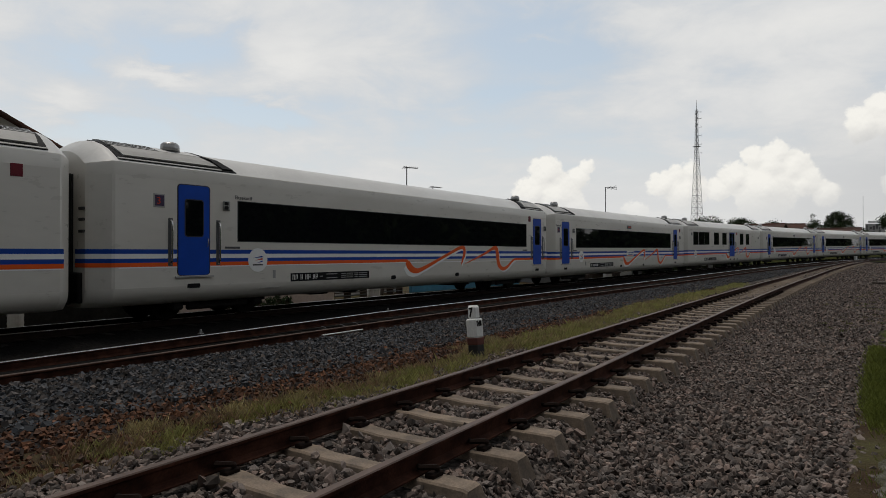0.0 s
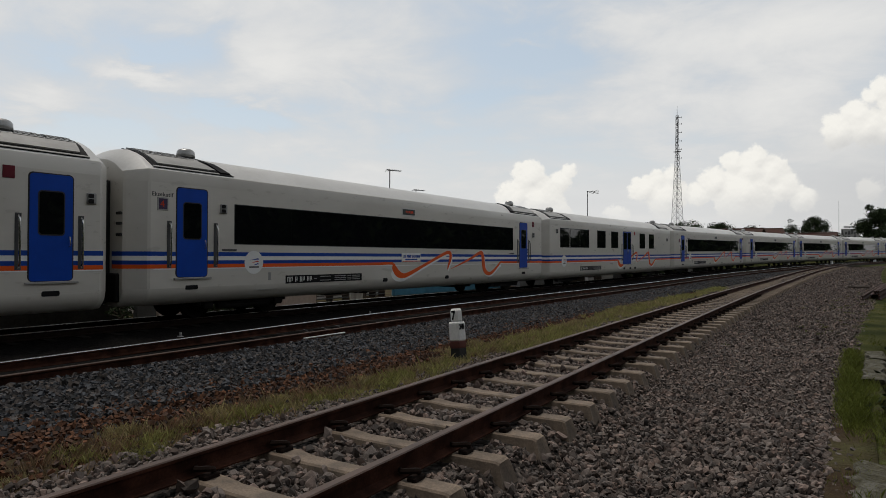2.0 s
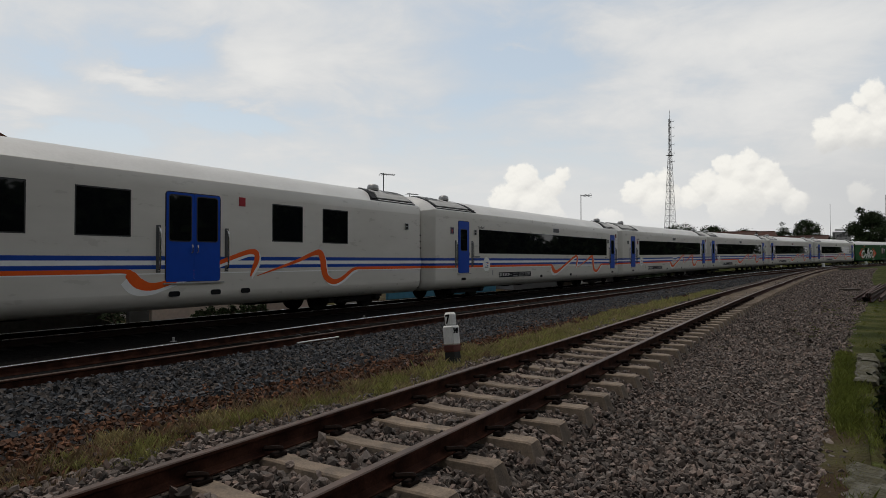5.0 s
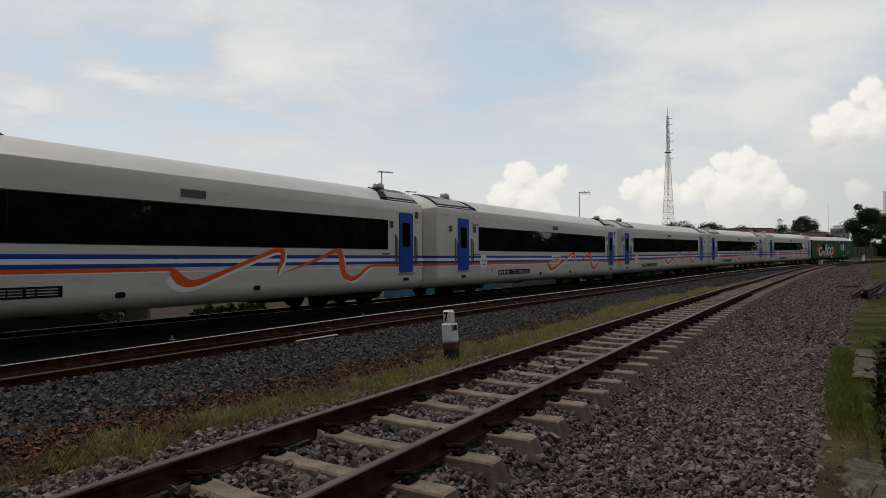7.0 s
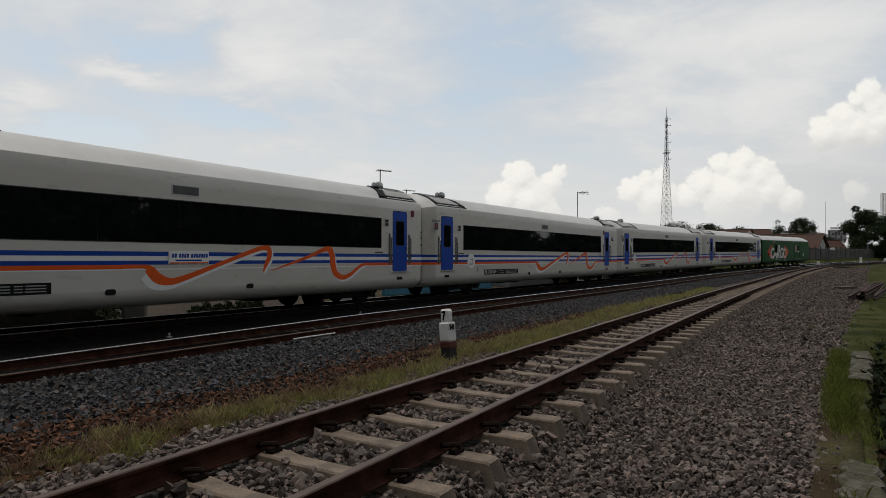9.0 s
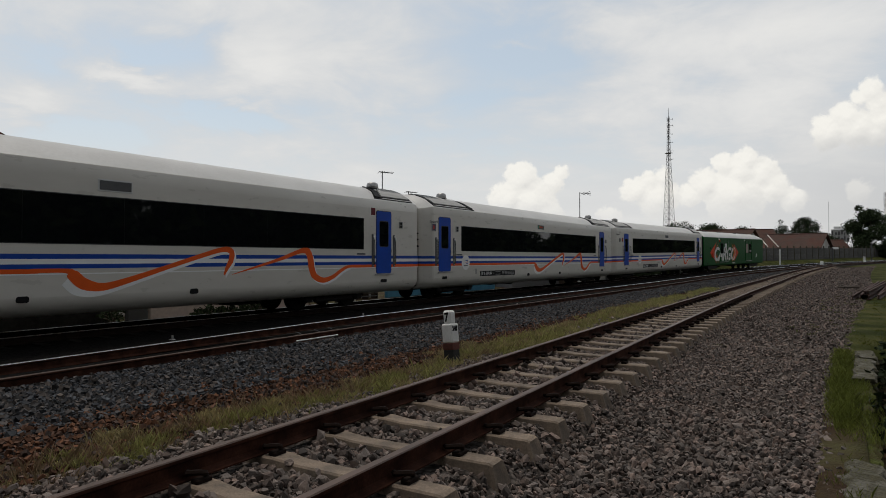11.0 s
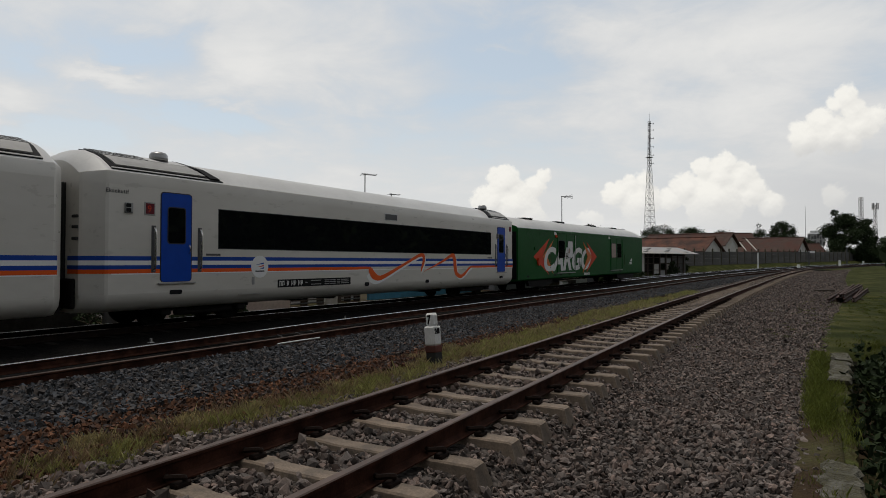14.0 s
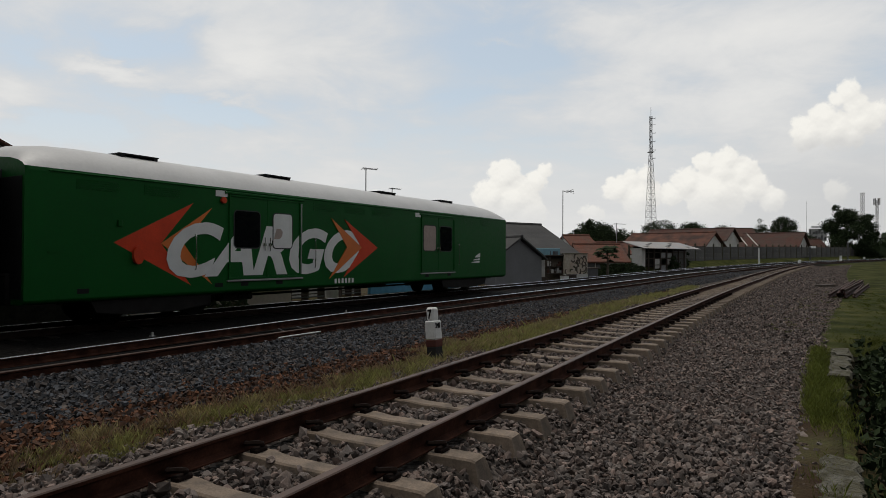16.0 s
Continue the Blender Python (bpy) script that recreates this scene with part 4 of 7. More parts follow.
def roof_end(v, end, shift=0.0, dx=0.0):
    """Air-conditioner fairing on a roof end: black edge, grey panels, grille and ventilator."""
    seg = [math.dist(a, b) for a, b in zip(ROOF_LINE, ROOF_LINE[1:])]
    reach = np.concatenate([[0], np.cumsum(seg)])
    ys, zs = [p[0] for p in ROOF_LINE], [p[1] for p in ROOF_LINE]

    def roof_pt(u, f, lift):
        # f: 0 at the roof's edge, 1 near its crown
        d = f * reach[-1]
        y, z = np.interp(d, reach, ys), np.interp(d, reach, zs)
        e = 0.05
        ty, tz = np.interp(d + e, reach, ys) - np.interp(d - e, reach, ys), np.interp(d + e, reach, zs) - np.interp(d - e, reach, zs)
        n = math.hypot(ty, tz) or 1
        x = (U(u) if end < 0 else -U(u)) + dx
        return (x, float(y - tz / n * lift), float(z + ty / n * lift))

    def sheet(rows, lift, mt, name, parent, lab=""):
        """A curved plate: rows of f with the u where it begins and ends."""
        bm = bmesh.new()
        grid = []
        for f, a, b in rows:
            grid.append([bm.verts.new(roof_pt(a + (b - a) * k / 3, f, lift)) for k in range(4)] + [bm.verts.new(roof_pt(a + (b - a) * k / 3, f, -0.01)) for k in (3, 2, 1, 0)])
        for p, q in zip(grid, grid[1:]):
            for k in range(8):
                bm.faces.new((p[k], p[(k + 1) % 8], q[(k + 1) % 8], q[k]))
        bm.faces.new(grid[0]), bm.faces.new(grid[-1][::-1])
        return part(name, bm, mt, parent, lab)

    s = shift
    edge = sheet([(0.05, 0.70, 2.80 + s), (0.2, 0.69, 2.66 + s), (0.45, 0.66, 2.46 + s), (0.72, 0.62, 2.30 + s), (0.98, 0.60, 2.2 + s)], 0.02, BLACK, "roof_fairing", v, "black edging round the roof equipment")
    sheet([(0.155, 0.84, 2.34 + s), (0.30, 0.80, 2.22 + s), (0.47, 0.75, 2.08 + s)], 0.05, PANELGREY, "roof_panel", edge, "light grey roof panel")
    sheet([(0.50, 1.86, 2.14 + s), (0.72, 1.80, 2.02 + s), (0.97, 1.76, 1.94 + s)], 0.045, ROOF, "roof_panel", edge, "pale roof panel")
    sheet([(0.055, 0.70, 2.40 + s), (0.085, 0.69, 2.38 + s)], 0.035, PANELGREY, "drip_edge", edge, "grey drip edge")
    sheet([(0.1, 2.44 + s, 2.72 + s), (0.4, 2.30 + s, 2.50 + s), (0.9, 2.06 + s, 2.22 + s)], 0.05, BLACK, "end_plate", edge, "black curved end plate")
    for g0 in (0.74, 1.32):
        sheet([(0.51, g0 - 0.02, g0 + 0.53), (0.535, g0 - 0.025, g0 + 0.525)], 0.05, STEELDULL, "grille_frame", edge)
        for k in range(6):
            u = g0 + 0.09 * k
            sheet([(0.53, u, u + 0.03), (0.75, u - 0.03, u), (0.95, u - 0.05, u - 0.02)], 0.045, STEELDULL, "grille_slat", edge)
        for f in (0.60, 0.70, 0.82, 0.94):
            o = -0.12 * (f - 0.53)
            sheet([(f, g0 + o, g0 + 0.49 + o), (f + 0.02, g0 + o, g0 + 0.49 + o)], 0.05, STEELDULL, "grille_bar", edge)
    # squat ventilator: a short neck under a rounded cap
    x, y, z = roof_pt(1.98 + s * 0.4, 0.70, 0.0)
    bm = bmesh.new()
    bmesh.ops.create_cone(bm, cap_ends=True, segments=20, radius1=0.17, radius2=0.16, depth=0.14, matrix=Matrix.Translation((x, y, z + 0.05)))
    vent = part("roof_ventilator", bm, DARKGREY, v, "dark neck of the ventilator", True)
    bm = bmesh.new()
    prof = [(0.0, 0.235), (0.09, 0.228), (0.15, 0.205), (0.182, 0.16), (0.19, 0.09), (0.192, 0.03)]
    rings = [[bm.verts.new((x + 1.15 * r * math.cos(a), y + r * math.sin(a), z + h)) for a in (2 * math.pi * q / 20 for q in range(20))] for r, h in prof[1:]]
    top = bm.verts.new((x, y, z + prof[0][1]))
    for q in range(20):
        bm.faces.new((top, rings[0][q], rings[0][(q + 1) % 20]))
        for a, b in zip(rings, rings[1:]):
            bm.faces.new((a[q], b[q], b[(q + 1) % 20], a[(q + 1) % 20]))
    bm.faces.new(rings[-1])
    part("vent_cap", bm, STEELDULL, vent, "dull metal ventilator cap", True)
    # rungs on the tapered end
    for zz in (1.97, 2.21, 2.43) if end < 0 else ():
        bm = bmesh.new()
        box(bm, (U(0.20) + dx - 0.05, -1.10, zz - 0.03), (U(0.20) + dx + 0.05, -0.92, zz + 0.03), 0.01)
        part("end_rung", bm, RUBBER, v, "small dark rung on the coach end")


COACH_PROF = [(0.0, 0.46), (1.18, 0.42), (1.22, 0.43), (1.435, 0.60), (1.48, 0.71), (1.495, 0.80), (1.495, 3.12), (1.492, 3.33), (1.472, 3.40), (1.27, 3.555), (1.08, 3.69), (0.86, 3.795), (0.6, 3.885), (0.3, 3.925), (0.0, 3.94)]
ROOF_LINE = [(-y, z) for y, z in COACH_PROF[8:14]]
COACH_PROF = COACH_PROF + [(-y, z) for y, z in COACH_PROF[-2:0:-1]]


def coach_shell(a=0.0, b=0.0):
    """The body; a and b lengthen it at its ends."""
    bm = hull([(U(0.20) + a, 0.74, 0.26), (U(0.24) + a, 0.775, 0.20), (U(0.54) + a, 0.985, 0.02), (U(0.60) + a, 1.0, 0.0), (0, 1, 0), (U(20.40) + b, 1.0, 0.0), (U(20.44) + b, 0.985, 0.02), (U(20.69) + b, 0.80, 0.18), (U(20.72) + b, 0.76, 0.24)], COACH_PROF, None, 3.42)
    return mesh_of("body", bm, [SHELL, ROOF])


def underframe(v, boxes):
    for a, b, z in boxes:
        bm = bmesh.new()
        box(bm, (U(a), -1.1, z), (U(b), 1.1, 0.52), 0.05)
        for i in range(3):
            x = U(a + (b - a) * (0.2 + 0.3 * i))
            tube(bm, [(x, -1.12, z + 0.04), (x, -1.12, 0.5)], 0.02, 6)
        part("underfloor_box", bm, UNDER, v, "black equipment box under the floor")
    bm = bmesh.new()
    for y in (-0.9, -0.75, 0.8):
        tube(bm, [(U(5.2), y, 0.44), (U(15.8), y, 0.44)], 0.03, 6)
    pieces("pipe", bm, UNDER, v)


def end_lamp(v, u, z=1.1, w=0.09):
    bm = bmesh.new()
    panel(bm, u - w, u + w, z - 0.11, z + 0.11, 0.05, 0.01, 0.015)
    lamp = part("side_lamp", bm, STEELDULL, v, "dull metal side lamp housing")
    for dz in (-0.05, 0.05):
        bm = bmesh.new()
        rpanel(bm, u - w * 0.85, u + w * 0.35, z + dz - 0.042, z + dz + 0.042, 0.02, 0.056, 0.0)
        part("lamp_lens", bm, BLACK, lamp, "dark lamp lens")


def side_sign(v, u0, u1, z0, z1, mt, text="", col=None, size=0.2, frame_mat=None):
    bm = bmesh.new()
    panel(bm, u0 - 0.03, u1 + 0.03, z0 - 0.03, z1 + 0.03, 0.012, 0.01, 0.006)
    s = part("sign", bm, frame_mat or PANELGREY, v, "small framed sign")
    bm = bmesh.new()
    panel(bm, u0, u1, z0, z1, 0.017, 0.0)
    part("sign_face", bm, mt, s)
    if text:
        me = letters(text, size, 0.002)
        me.materials.append(col)
        ob = part("writing", me, None, s)
        ob.location = (U(u0) + 0.03, Y - 0.0185, z0 + UP + (z1 - z0 - size * 0.7) / 2)


def coach(k, shift, number, sign=None, name_board=False, red_right=False, swap=False, wave=10.25, badge=4.25, plate=5.3, inboard=False, red_at=None, label_u=3.57, ends=(0.0, 0.0), right=None, wave_z=0.0, lamp_u=3.33, sign_u=None, label_z=1.30, sign_off=0.0, stretch=1.0):
    """Passenger coach. shift: the place of doors and windows along the body."""
    v = thing("passenger_coach", "off-white coach with blue and orange stripes and dark window band", "train coach", group="coaches of the train")
    part("body", coach_shell(*ends), None, v)
    right = shift if right is None else right
    w0, w1 = 3.67 + shift, 18.46 + right
    bm = bmesh.new()
    panel(bm, w0 - 0.02, w1 + 0.02, 0.28, 1.26, 0.003)
    fr = part("window_band", bm, RUBBER, v, "black seal round the long window band")
    n = 8
    for i in range(n):
        a, b = w0 + (w1 - w0) * i / n, w0 + (w1 - w0) * (i + 1) / n
        bm = bmesh.new()
        panel(bm, a + 0.003, b - 0.003, 0.30, 1.24, 0.007, 0.0)
        part("pane", bm, PANE, fr)
    side_door(v, 2.10 + shift, 2.88 + shift)
    side_door(v, 19.10 + right, 19.87 + right)
    for u in (1.92, 3.12):
        grab_rail(v, u + shift)
    for u in (18.92, 20.03):
        grab_rail(v, u + right)
    livery(v, wave + shift, 20.47 + ends[1], 0.45 + ends[0], wave_z, stretch)
    emblem(v, badge + shift, -0.16)
    number_plate(v, plate + shift, plate + 3.05 + shift)
    for end, s in ((-1, 0.75 if shift > -0.5 else 0.0), (1, 0.0 if right > -0.5 else 0.75)):
        roof_end(v, end, s, ends[0] if end < 0 else ends[1])
    running_gear(v, k)
    coupler(v, -1, ends[0]), coupler(v, 1, ends[1])
    underframe(v, ((6.4, 7.1, 0.37), (8.0, 8.3, 0.35), (13.6, 14.6, 0.33)))
    bm = bmesh.new()
    for u in (9.5, 13.1):
        rpanel(bm, u - 0.11 + shift, u + 0.11 + shift, -0.81, -0.69, 0.045, 0.006)
    pieces("filler_cap", bm, BLACK, v)
    bm = bmesh.new()
    panel(bm, 4.72 + shift, 4.80 + shift, -0.62, -0.42, 0.01)
    panel(bm, 4.3 + shift, 5.0 + shift, -0.86, -0.85, 0.004)
    pieces("access_latch", bm, GREY, v)
    bm = bmesh.new()
    panel(bm, 3.3 + shift, 3.72 + shift, 0.115, 0.165, 0.006)
    panel(bm, 18.15 + right, 18.55 + right, 0.115, 0.165, 0.006)
    pieces("data_strip", bm, DARKGREY, v, "narrow dark data strip")
    own = shift > -0.5
    end_lamp(v, (1.32 if inboard else lamp_u) + shift, 1.12)
    end_lamp(v, (20.22 if swap else 18.74) if right > -0.5 else 19.48, 1.12 if right > -0.5 else 1.0)
    su = sign_u or ((1.72 if inboard else 1.56) + shift if own else 0.78)
    side_sign(v, su, su + 0.2, 1.02, 1.25, MAROON if inboard else PURPLE, number, RED, 0.21)
    me = letters("Eksekutif", 0.125, 0.002, 0.002, 0, 1.1)
    me.materials.append(DARKGREY)
    part("writing", me, None, v).location = (U(label_u if own or label_u != 3.57 else 0.62), Y - 0.003, (1.42 if inboard else label_z) + UP)
    if red_right:
        u = red_at or ((18.66 if swap else 20.12) if right > -0.5 else 19.38)
        side_sign(v, u + 0.03, u + 0.17, 1.41, 1.58, MAROON, frame_mat=MAROON)
    if sign is not None:
        side_sign(v, 10.89 + sign_off + shift, 11.56 + sign_off + shift, 1.39, 1.58, sign, frame_mat=ROOF)
        if sign in (LED, SIGNGREEN):
            bm = bmesh.new()
            for i in range(5):
                panel(bm, 11.05 + 0.09 * i + sign_off + shift, 11.11 + 0.09 * i + sign_off + shift, 1.46 - 0.015 * (i % 2), 1.53, 0.0185, 0.0)
            pieces("display_bar", bm, RED, v, "red display character")
            if sign is SIGNGREEN:
                bm = bmesh.new()
                for i in range(3):
                    panel(bm, 10.88 + 0.06 * i + sign_off + shift, 10.92 + 0.06 * i + sign_off + shift, 1.44, 1.54, 0.0185, 0.0)
                pieces("display_bar", bm, TEALGREEN, v, "green display character")
    if name_board:
        n0 = -0.3 if wave < 10 else 0.15
        bm = bmesh.new()
        panel(bm, 10.65 + n0 + shift, 11.70 + n0 + shift, -0.18, 0.11, 0.025, 0.0, 0.006)
        nb = part("name_board", bm, WHITE, v, "white name board with dark slanting writing")
        bm = bmesh.new()
        for word in ((0, 2), (2.7, 4), (7.4, 7)):
            for q in range(word[1]):
                a = 10.72 + n0 + shift + 0.066 * (word[0] + q)
                prism(bm, [(U(a + dx), z + UP) for dx, z in ((0, -0.04), (0.05, -0.04), (0.065, 0.05), (0.015, 0.05))], Y - 0.028, Y)
        panel(bm, 10.82 + n0 + shift, 11.5 + n0 + shift, -0.12, -0.085, 0.028, 0.0)
        pieces("lettering_bar", bm, NAVY, nb)
        bm = bmesh.new()
        panel(bm, 10.67 + n0 + shift, 11.68 + n0 + shift, -0.17, -0.145, 0.0275, 0.0)
        part("stripe", bm, ORANGE, nb)
    return v


def dining_car(k):
    v = thing("dining_car", "off-white dining car with separate square windows and a blue double door", "train coach", group="coaches of the train")
    part("body", coach_shell(), None, v)
    for a, b in ((1.72, 2.80), (2.92, 4.08), (4.16, 5.32), (6.52, 7.72), (8.65, 9.74), (13.67, 14.71), (15.55, 16.58)):
        bm = bmesh.new()
        panel(bm, a - 0.03, b + 0.03, 0.49, 1.48, 0.003)
        w = part("window", bm, RUBBER, v, "black-framed square window")
        bm = bmesh.new()
        panel(bm, a, b, 0.52, 1.45, 0.007, 0.0)
        part("pane", bm, PANE, w)
    side_door(v, 10.58, 12.0, 2)
    for u in (10.4, 12.2):
        grab_rail(v, u)
    livery(v, 9.65)
    emblem(v, 2.15)
    number_plate(v, 4.15, 7.05)
    for end in (-1, 1):
        roof_end(v, end, 0.35)
    running_gear(v, k)
    coupler(v, -1), coupler(v, 1)
    underframe(v, ((6.4, 8.0, 0.38), (10.0, 11.6, 0.41), (13.2, 14.6, 0.36)))
    end_lamp(v, 1.3, 1.3), end_lamp(v, 19.6, 1.15)
    side_sign(v, 12.59, 12.73, 1.37, 1.53, CRIMSON, frame_mat=CRIMSON)
    bm = bmesh.new()
    for u in (10.8, 11.9, 12.78):
        rpanel(bm, u - 0.14, u + 0.14, -0.81, -0.69, 0.045, 0.006)
    pieces("filler_cap", bm, BLACK, v)
    return v


def cargo_van(k):
    v = thing("cargo_van", "green luggage van with pale roof, white lettering and orange arrows", "train wagon")
    prof = [(0.0, 0.56), (1.32, 0.54), (1.44, 0.58), (1.48, 0.64), (1.48, 3.10), (1.46, 3.17), (1.38, 3.30), (1.22, 3.46), (0.95, 3.62), (0.55, 3.74), (0.0, 3.79)]
    prof = prof + [(-y, z) for y, z in prof[-2:0:-1]]
    sec = [(U(0.20), 1.0, 0.45), (U(0.28), 1, 0.28), (U(0.52), 1, 0.12), (U(1.0), 1, 0.03), (U(1.6), 1, 0), (0, 1, 0), (U(19.2), 1, 0), (U(19.8), 1, 0.03), (U(20.25), 1, 0.12), (U(20.6), 1, 0.28), (U(20.70), 1, 0.45)]
    part("body", mesh_of("body", hull(sec, prof, None, 3.14), [GREEN, ROOF]), None, v)
    global Y
    keep = Y
    Y = -1.48
    # arrows behind the lettering
    for poly, mt, lab in (([(1.92, 0.24), (3.85, 1.2), (3.02, 0.24), (3.8, -0.72)], RED, "red arrow"), ([(3.02, 0.24), (4.38, 1.12), (3.6, 0.24), (4.4, -0.72)], AMBER, "orange arrow"),
                          ([(10.95, 0.24), (9.27, 1.1), (10.1, 0.24), (9.25, -0.68)], RED, "red arrow"), ([(10.12, 0.24), (8.67, 1.1), (9.4, 0.24), (8.6, -0.7)], AMBER, "orange arrow")):
        bm = bmesh.new()
        prism(bm, [(U(x), z + UP) for x, z in poly], Y - (0.003 if mt is RED else 0.005) - (0.019 if poly[0][0] > 8 else 0), Y + 0.01)
        part("arrow", bm, mt, v, lab)
    me = letters("CARGO", 1.9, 0.002, 0.07, 0.32, 0.97)
    xs = [w.co.x for w in me.vertices]
    zs = [w.co.z for w in me.vertices]
    sx, sz = 6.85 / (max(xs) - min(xs)), 1.32 / (max(zs) - min(zs))
    me.transform(Matrix.Diagonal((sx, 1, sz, 1)) @ Matrix.Translation((-min(xs), 0, -min(zs))))
    bm = bmesh.new()
    bm.from_mesh(me)
    bmesh.ops.remove_doubles(bm, verts=bm.verts, dist=0.0005)
    for ob in pieces("letter", bm, LETTER, v, "large white slanting capital letter"):
        ob.location = (U(3.15), Y - 0.0175, -0.55 + UP)
    # sliding and hinged doors
    for a, b, z0, z1, wins in ((4.93, 7.32, -0.57, 1.45, ((0.12, 0.94, True), (1.42, 2.10, False))), (13.64, 15.88, -0.58, 1.42, ((0.10, 0.92, False), (1.25, 2.10, True)))):
        bm = bmesh.new()
        for q in ((a - 0.05, a, z0, z1), (b, b + 0.05, z0, z1), (a - 0.05, b + 0.05, z1, z1 + 0.05), (a - 0.05, b + 0.05, z0 - 0.06, z0)):
            panel(bm, *q, 0.035, 0.01, 0.006)
        part("door_frame", bm, GREEN, v)
        for i in range(2):
            c = a + (b - a) * (i + 0.5) / 2
            bm = bmesh.new()
            panel(bm, a + (b - a) * i / 2 + 0.012, a + (b - a) * (i + 1) / 2 - 0.012, z0, z1, 0.014, 0.01, 0.006)
            d = part("door", bm, GREEN, v)
            x0, x1, dark = wins[i]
            bm = bmesh.new()
            rpanel(bm, a + x0 - 0.03, a + x1 + 0.03, 0.15, 1.13, 0.12, 0.024, 0.0)
            part("window_frame", bm, RUBBER, d)
            bm = bmesh.new()
            rpanel(bm, a + x0, a + x1, 0.18, 1.10, 0.10, 0.028, 0.0)
            part("pane", bm, PANE if dark else (LETTER if a < 10 else PINK), d, "dark pane" if dark else "window backed with a pale sheet")
            bm = bmesh.new()
            x = U(a + (b - a) / 2) + (-0.09 if i == 0 else 0.09)
            tube(bm, [(x, Y - 0.05, 0.10 + UP), (x, Y - 0.05, 0.45 + UP)], 0.014, 6)
            box(bm, (x - 0.05, Y - 0.06, 0.22 + UP), (x + 0.05, Y - 0.01, 0.30 + UP), 0.01)
            part("handle", bm, CHROME, d)
        bm = bmesh.new()
        panel(bm, a - 0.45, a - 0.1, z1 - 0.03, z1 + 0.12, 0.012)
        part("label_plate", bm, LETTER, v, "small white plate")
    # black side plates over the bogies, and the closed end
    for a, b in ((1.5, 4.5), (15.2, 19.0)):
        bm = bmesh.new()
        prism(bm, [(U(a), 0.60), (U(a + 0.15), 0.30), (U(a + 0.9), 0.22), (U(b - 0.9), 0.22), (U(b - 0.15), 0.30), (U(b), 0.60)], Y + 0.12, Y + 0.17)
        part("bogie_guard", bm, UNDER, v, "black side plate over the bogie")
    for x0, x1 in ((U(0.185), U(0.205)), (-U(0.225), -U(0.205))):
        bm = bmesh.new()
        box(bm, (x0, -1.40, 0.66), (x1, 1.40, 2.98), 0.005)
        part("end_panel", bm, BLACK, v, "black end wall panel")
    # ventilation louvres
    for a, b in ((1.15, 2.05), (2.6, 3.5), (7.9, 8.9), (9.3, 10.3), (10.7, 11.7), (16.6, 17.5), (18.2, 19.1)):
        for i in range(5):
            bm = bmesh.new()
            z = 1.30 + 0.045 * i
            panel(bm, a, b, z, z + 0.018, 0.012, 0.01)
            part("louvre", bm, GREEN, v)
    bm = bmesh.new()
    disc(bm, U(2.45), -0.02 + UP, 0.12, 0.2, Y - 0.08, Y)
    part("tail_lamp", bm, RED, v, "red tail lamp bracket")
    for a, b, z0, z1 in ((17.36, 18.12, -0.30, -0.23), (17.52, 18.14, -0.20, -0.11), (17.70, 18.16, -0.08, 0.12)):
        bm = bmesh.new()
        prism(bm, [(U(a), z0 + UP), (U(b), z0 + UP), (U(b + 0.03), z1 + UP), (U(a + 0.2), z0 + 0.55 * (z1 - z0) + UP)], Y - 0.004, Y)
        part("emblem", bm, LETTER, v, "pale wing stripe of an emblem")
    # running boards of the sliding doors, and a hooded lamp beside the first
    for a, b, z0, z1 in ((4.93, 7.32, -0.57, 1.45), (13.64, 15.88, -0.58, 1.42)):
        bm = bmesh.new()
        panel(bm, a - 0.10, b + 0.14, z0 - 0.11, z0 - 0.065, 0.055, 0.01, 0.008)
        part("door_sill", bm, STEELDULL, v, "worn bright sill under the doors")
        bm = bmesh.new()
        panel(bm, a - 0.18, b + 0.18, z1 + 0.055, z1 + 0.115, 0.05, 0.01, 0.012)
        part("door_header", bm, GREEN, v)
        bm = bmesh.new()
        panel(bm, b + 0.055, b + 0.10, z0 + 0.05, z1 - 0.02, 0.045, 0.01, 0.01)
        part("door_edge", bm, STEELDULL if a < 10 else GREEN, v)
    bm = bmesh.new()
    disc(bm, U(4.70), 1.33 + UP, 0.075, 0.075, Y - 0.07, Y)
    part("side_lamp", bm, RED, v, "small round red side lamp")
    bm = bmesh.new()
    panel(bm, 2.0, 2.1, 0.58, 0.72, 0.04, 0.01, 0.01)
    panel(bm, 0.62, 0.86, 0.02, 0.055, 0.02, 0.01)
    pieces("bracket", bm, GREEN, v)
    # rain gutter where the roof meets the side
    bm = bmesh.new()
    box(bm, (U(0.62), Y - 0.028, 3.105), (U(20.2), Y + 0.02, 3.135), 0.008)
    part("gutter", bm, GREEN, v)
    # the letter goes on over the pale window: its counter shows dark
    bm = bmesh.new()
    prism(bm, [(U(x), z + UP) for x, z in ((6.36, 0.42), (6.56, 0.42), (6.66, 0.50), (6.68, 0.62), (6.60, 0.70), (6.46, 0.70))], Y - 0.0295, Y)
    part("letter_counter", bm, PINK, v, "dull counter of the letter on the pale window")
    bm = bmesh.new()
    for i in range(6):
        panel(bm, 8.85 + 0.16 * i, 8.94 + 0.16 * i, -0.86, -0.72, 0.004)
    tagged(part("lettering_bar", bm, LETTER, v), kind="stuff")
    bm = bmesh.new()
    for u in (1.3, 4.6, 5.4, 6.6, 14.0, 15.6):
        panel(bm, u - 0.12, u + 0.12, -0.80, -0.70, 0.004)
    pieces("foothold", bm, BLACK, v)
    bm = bmesh.new()
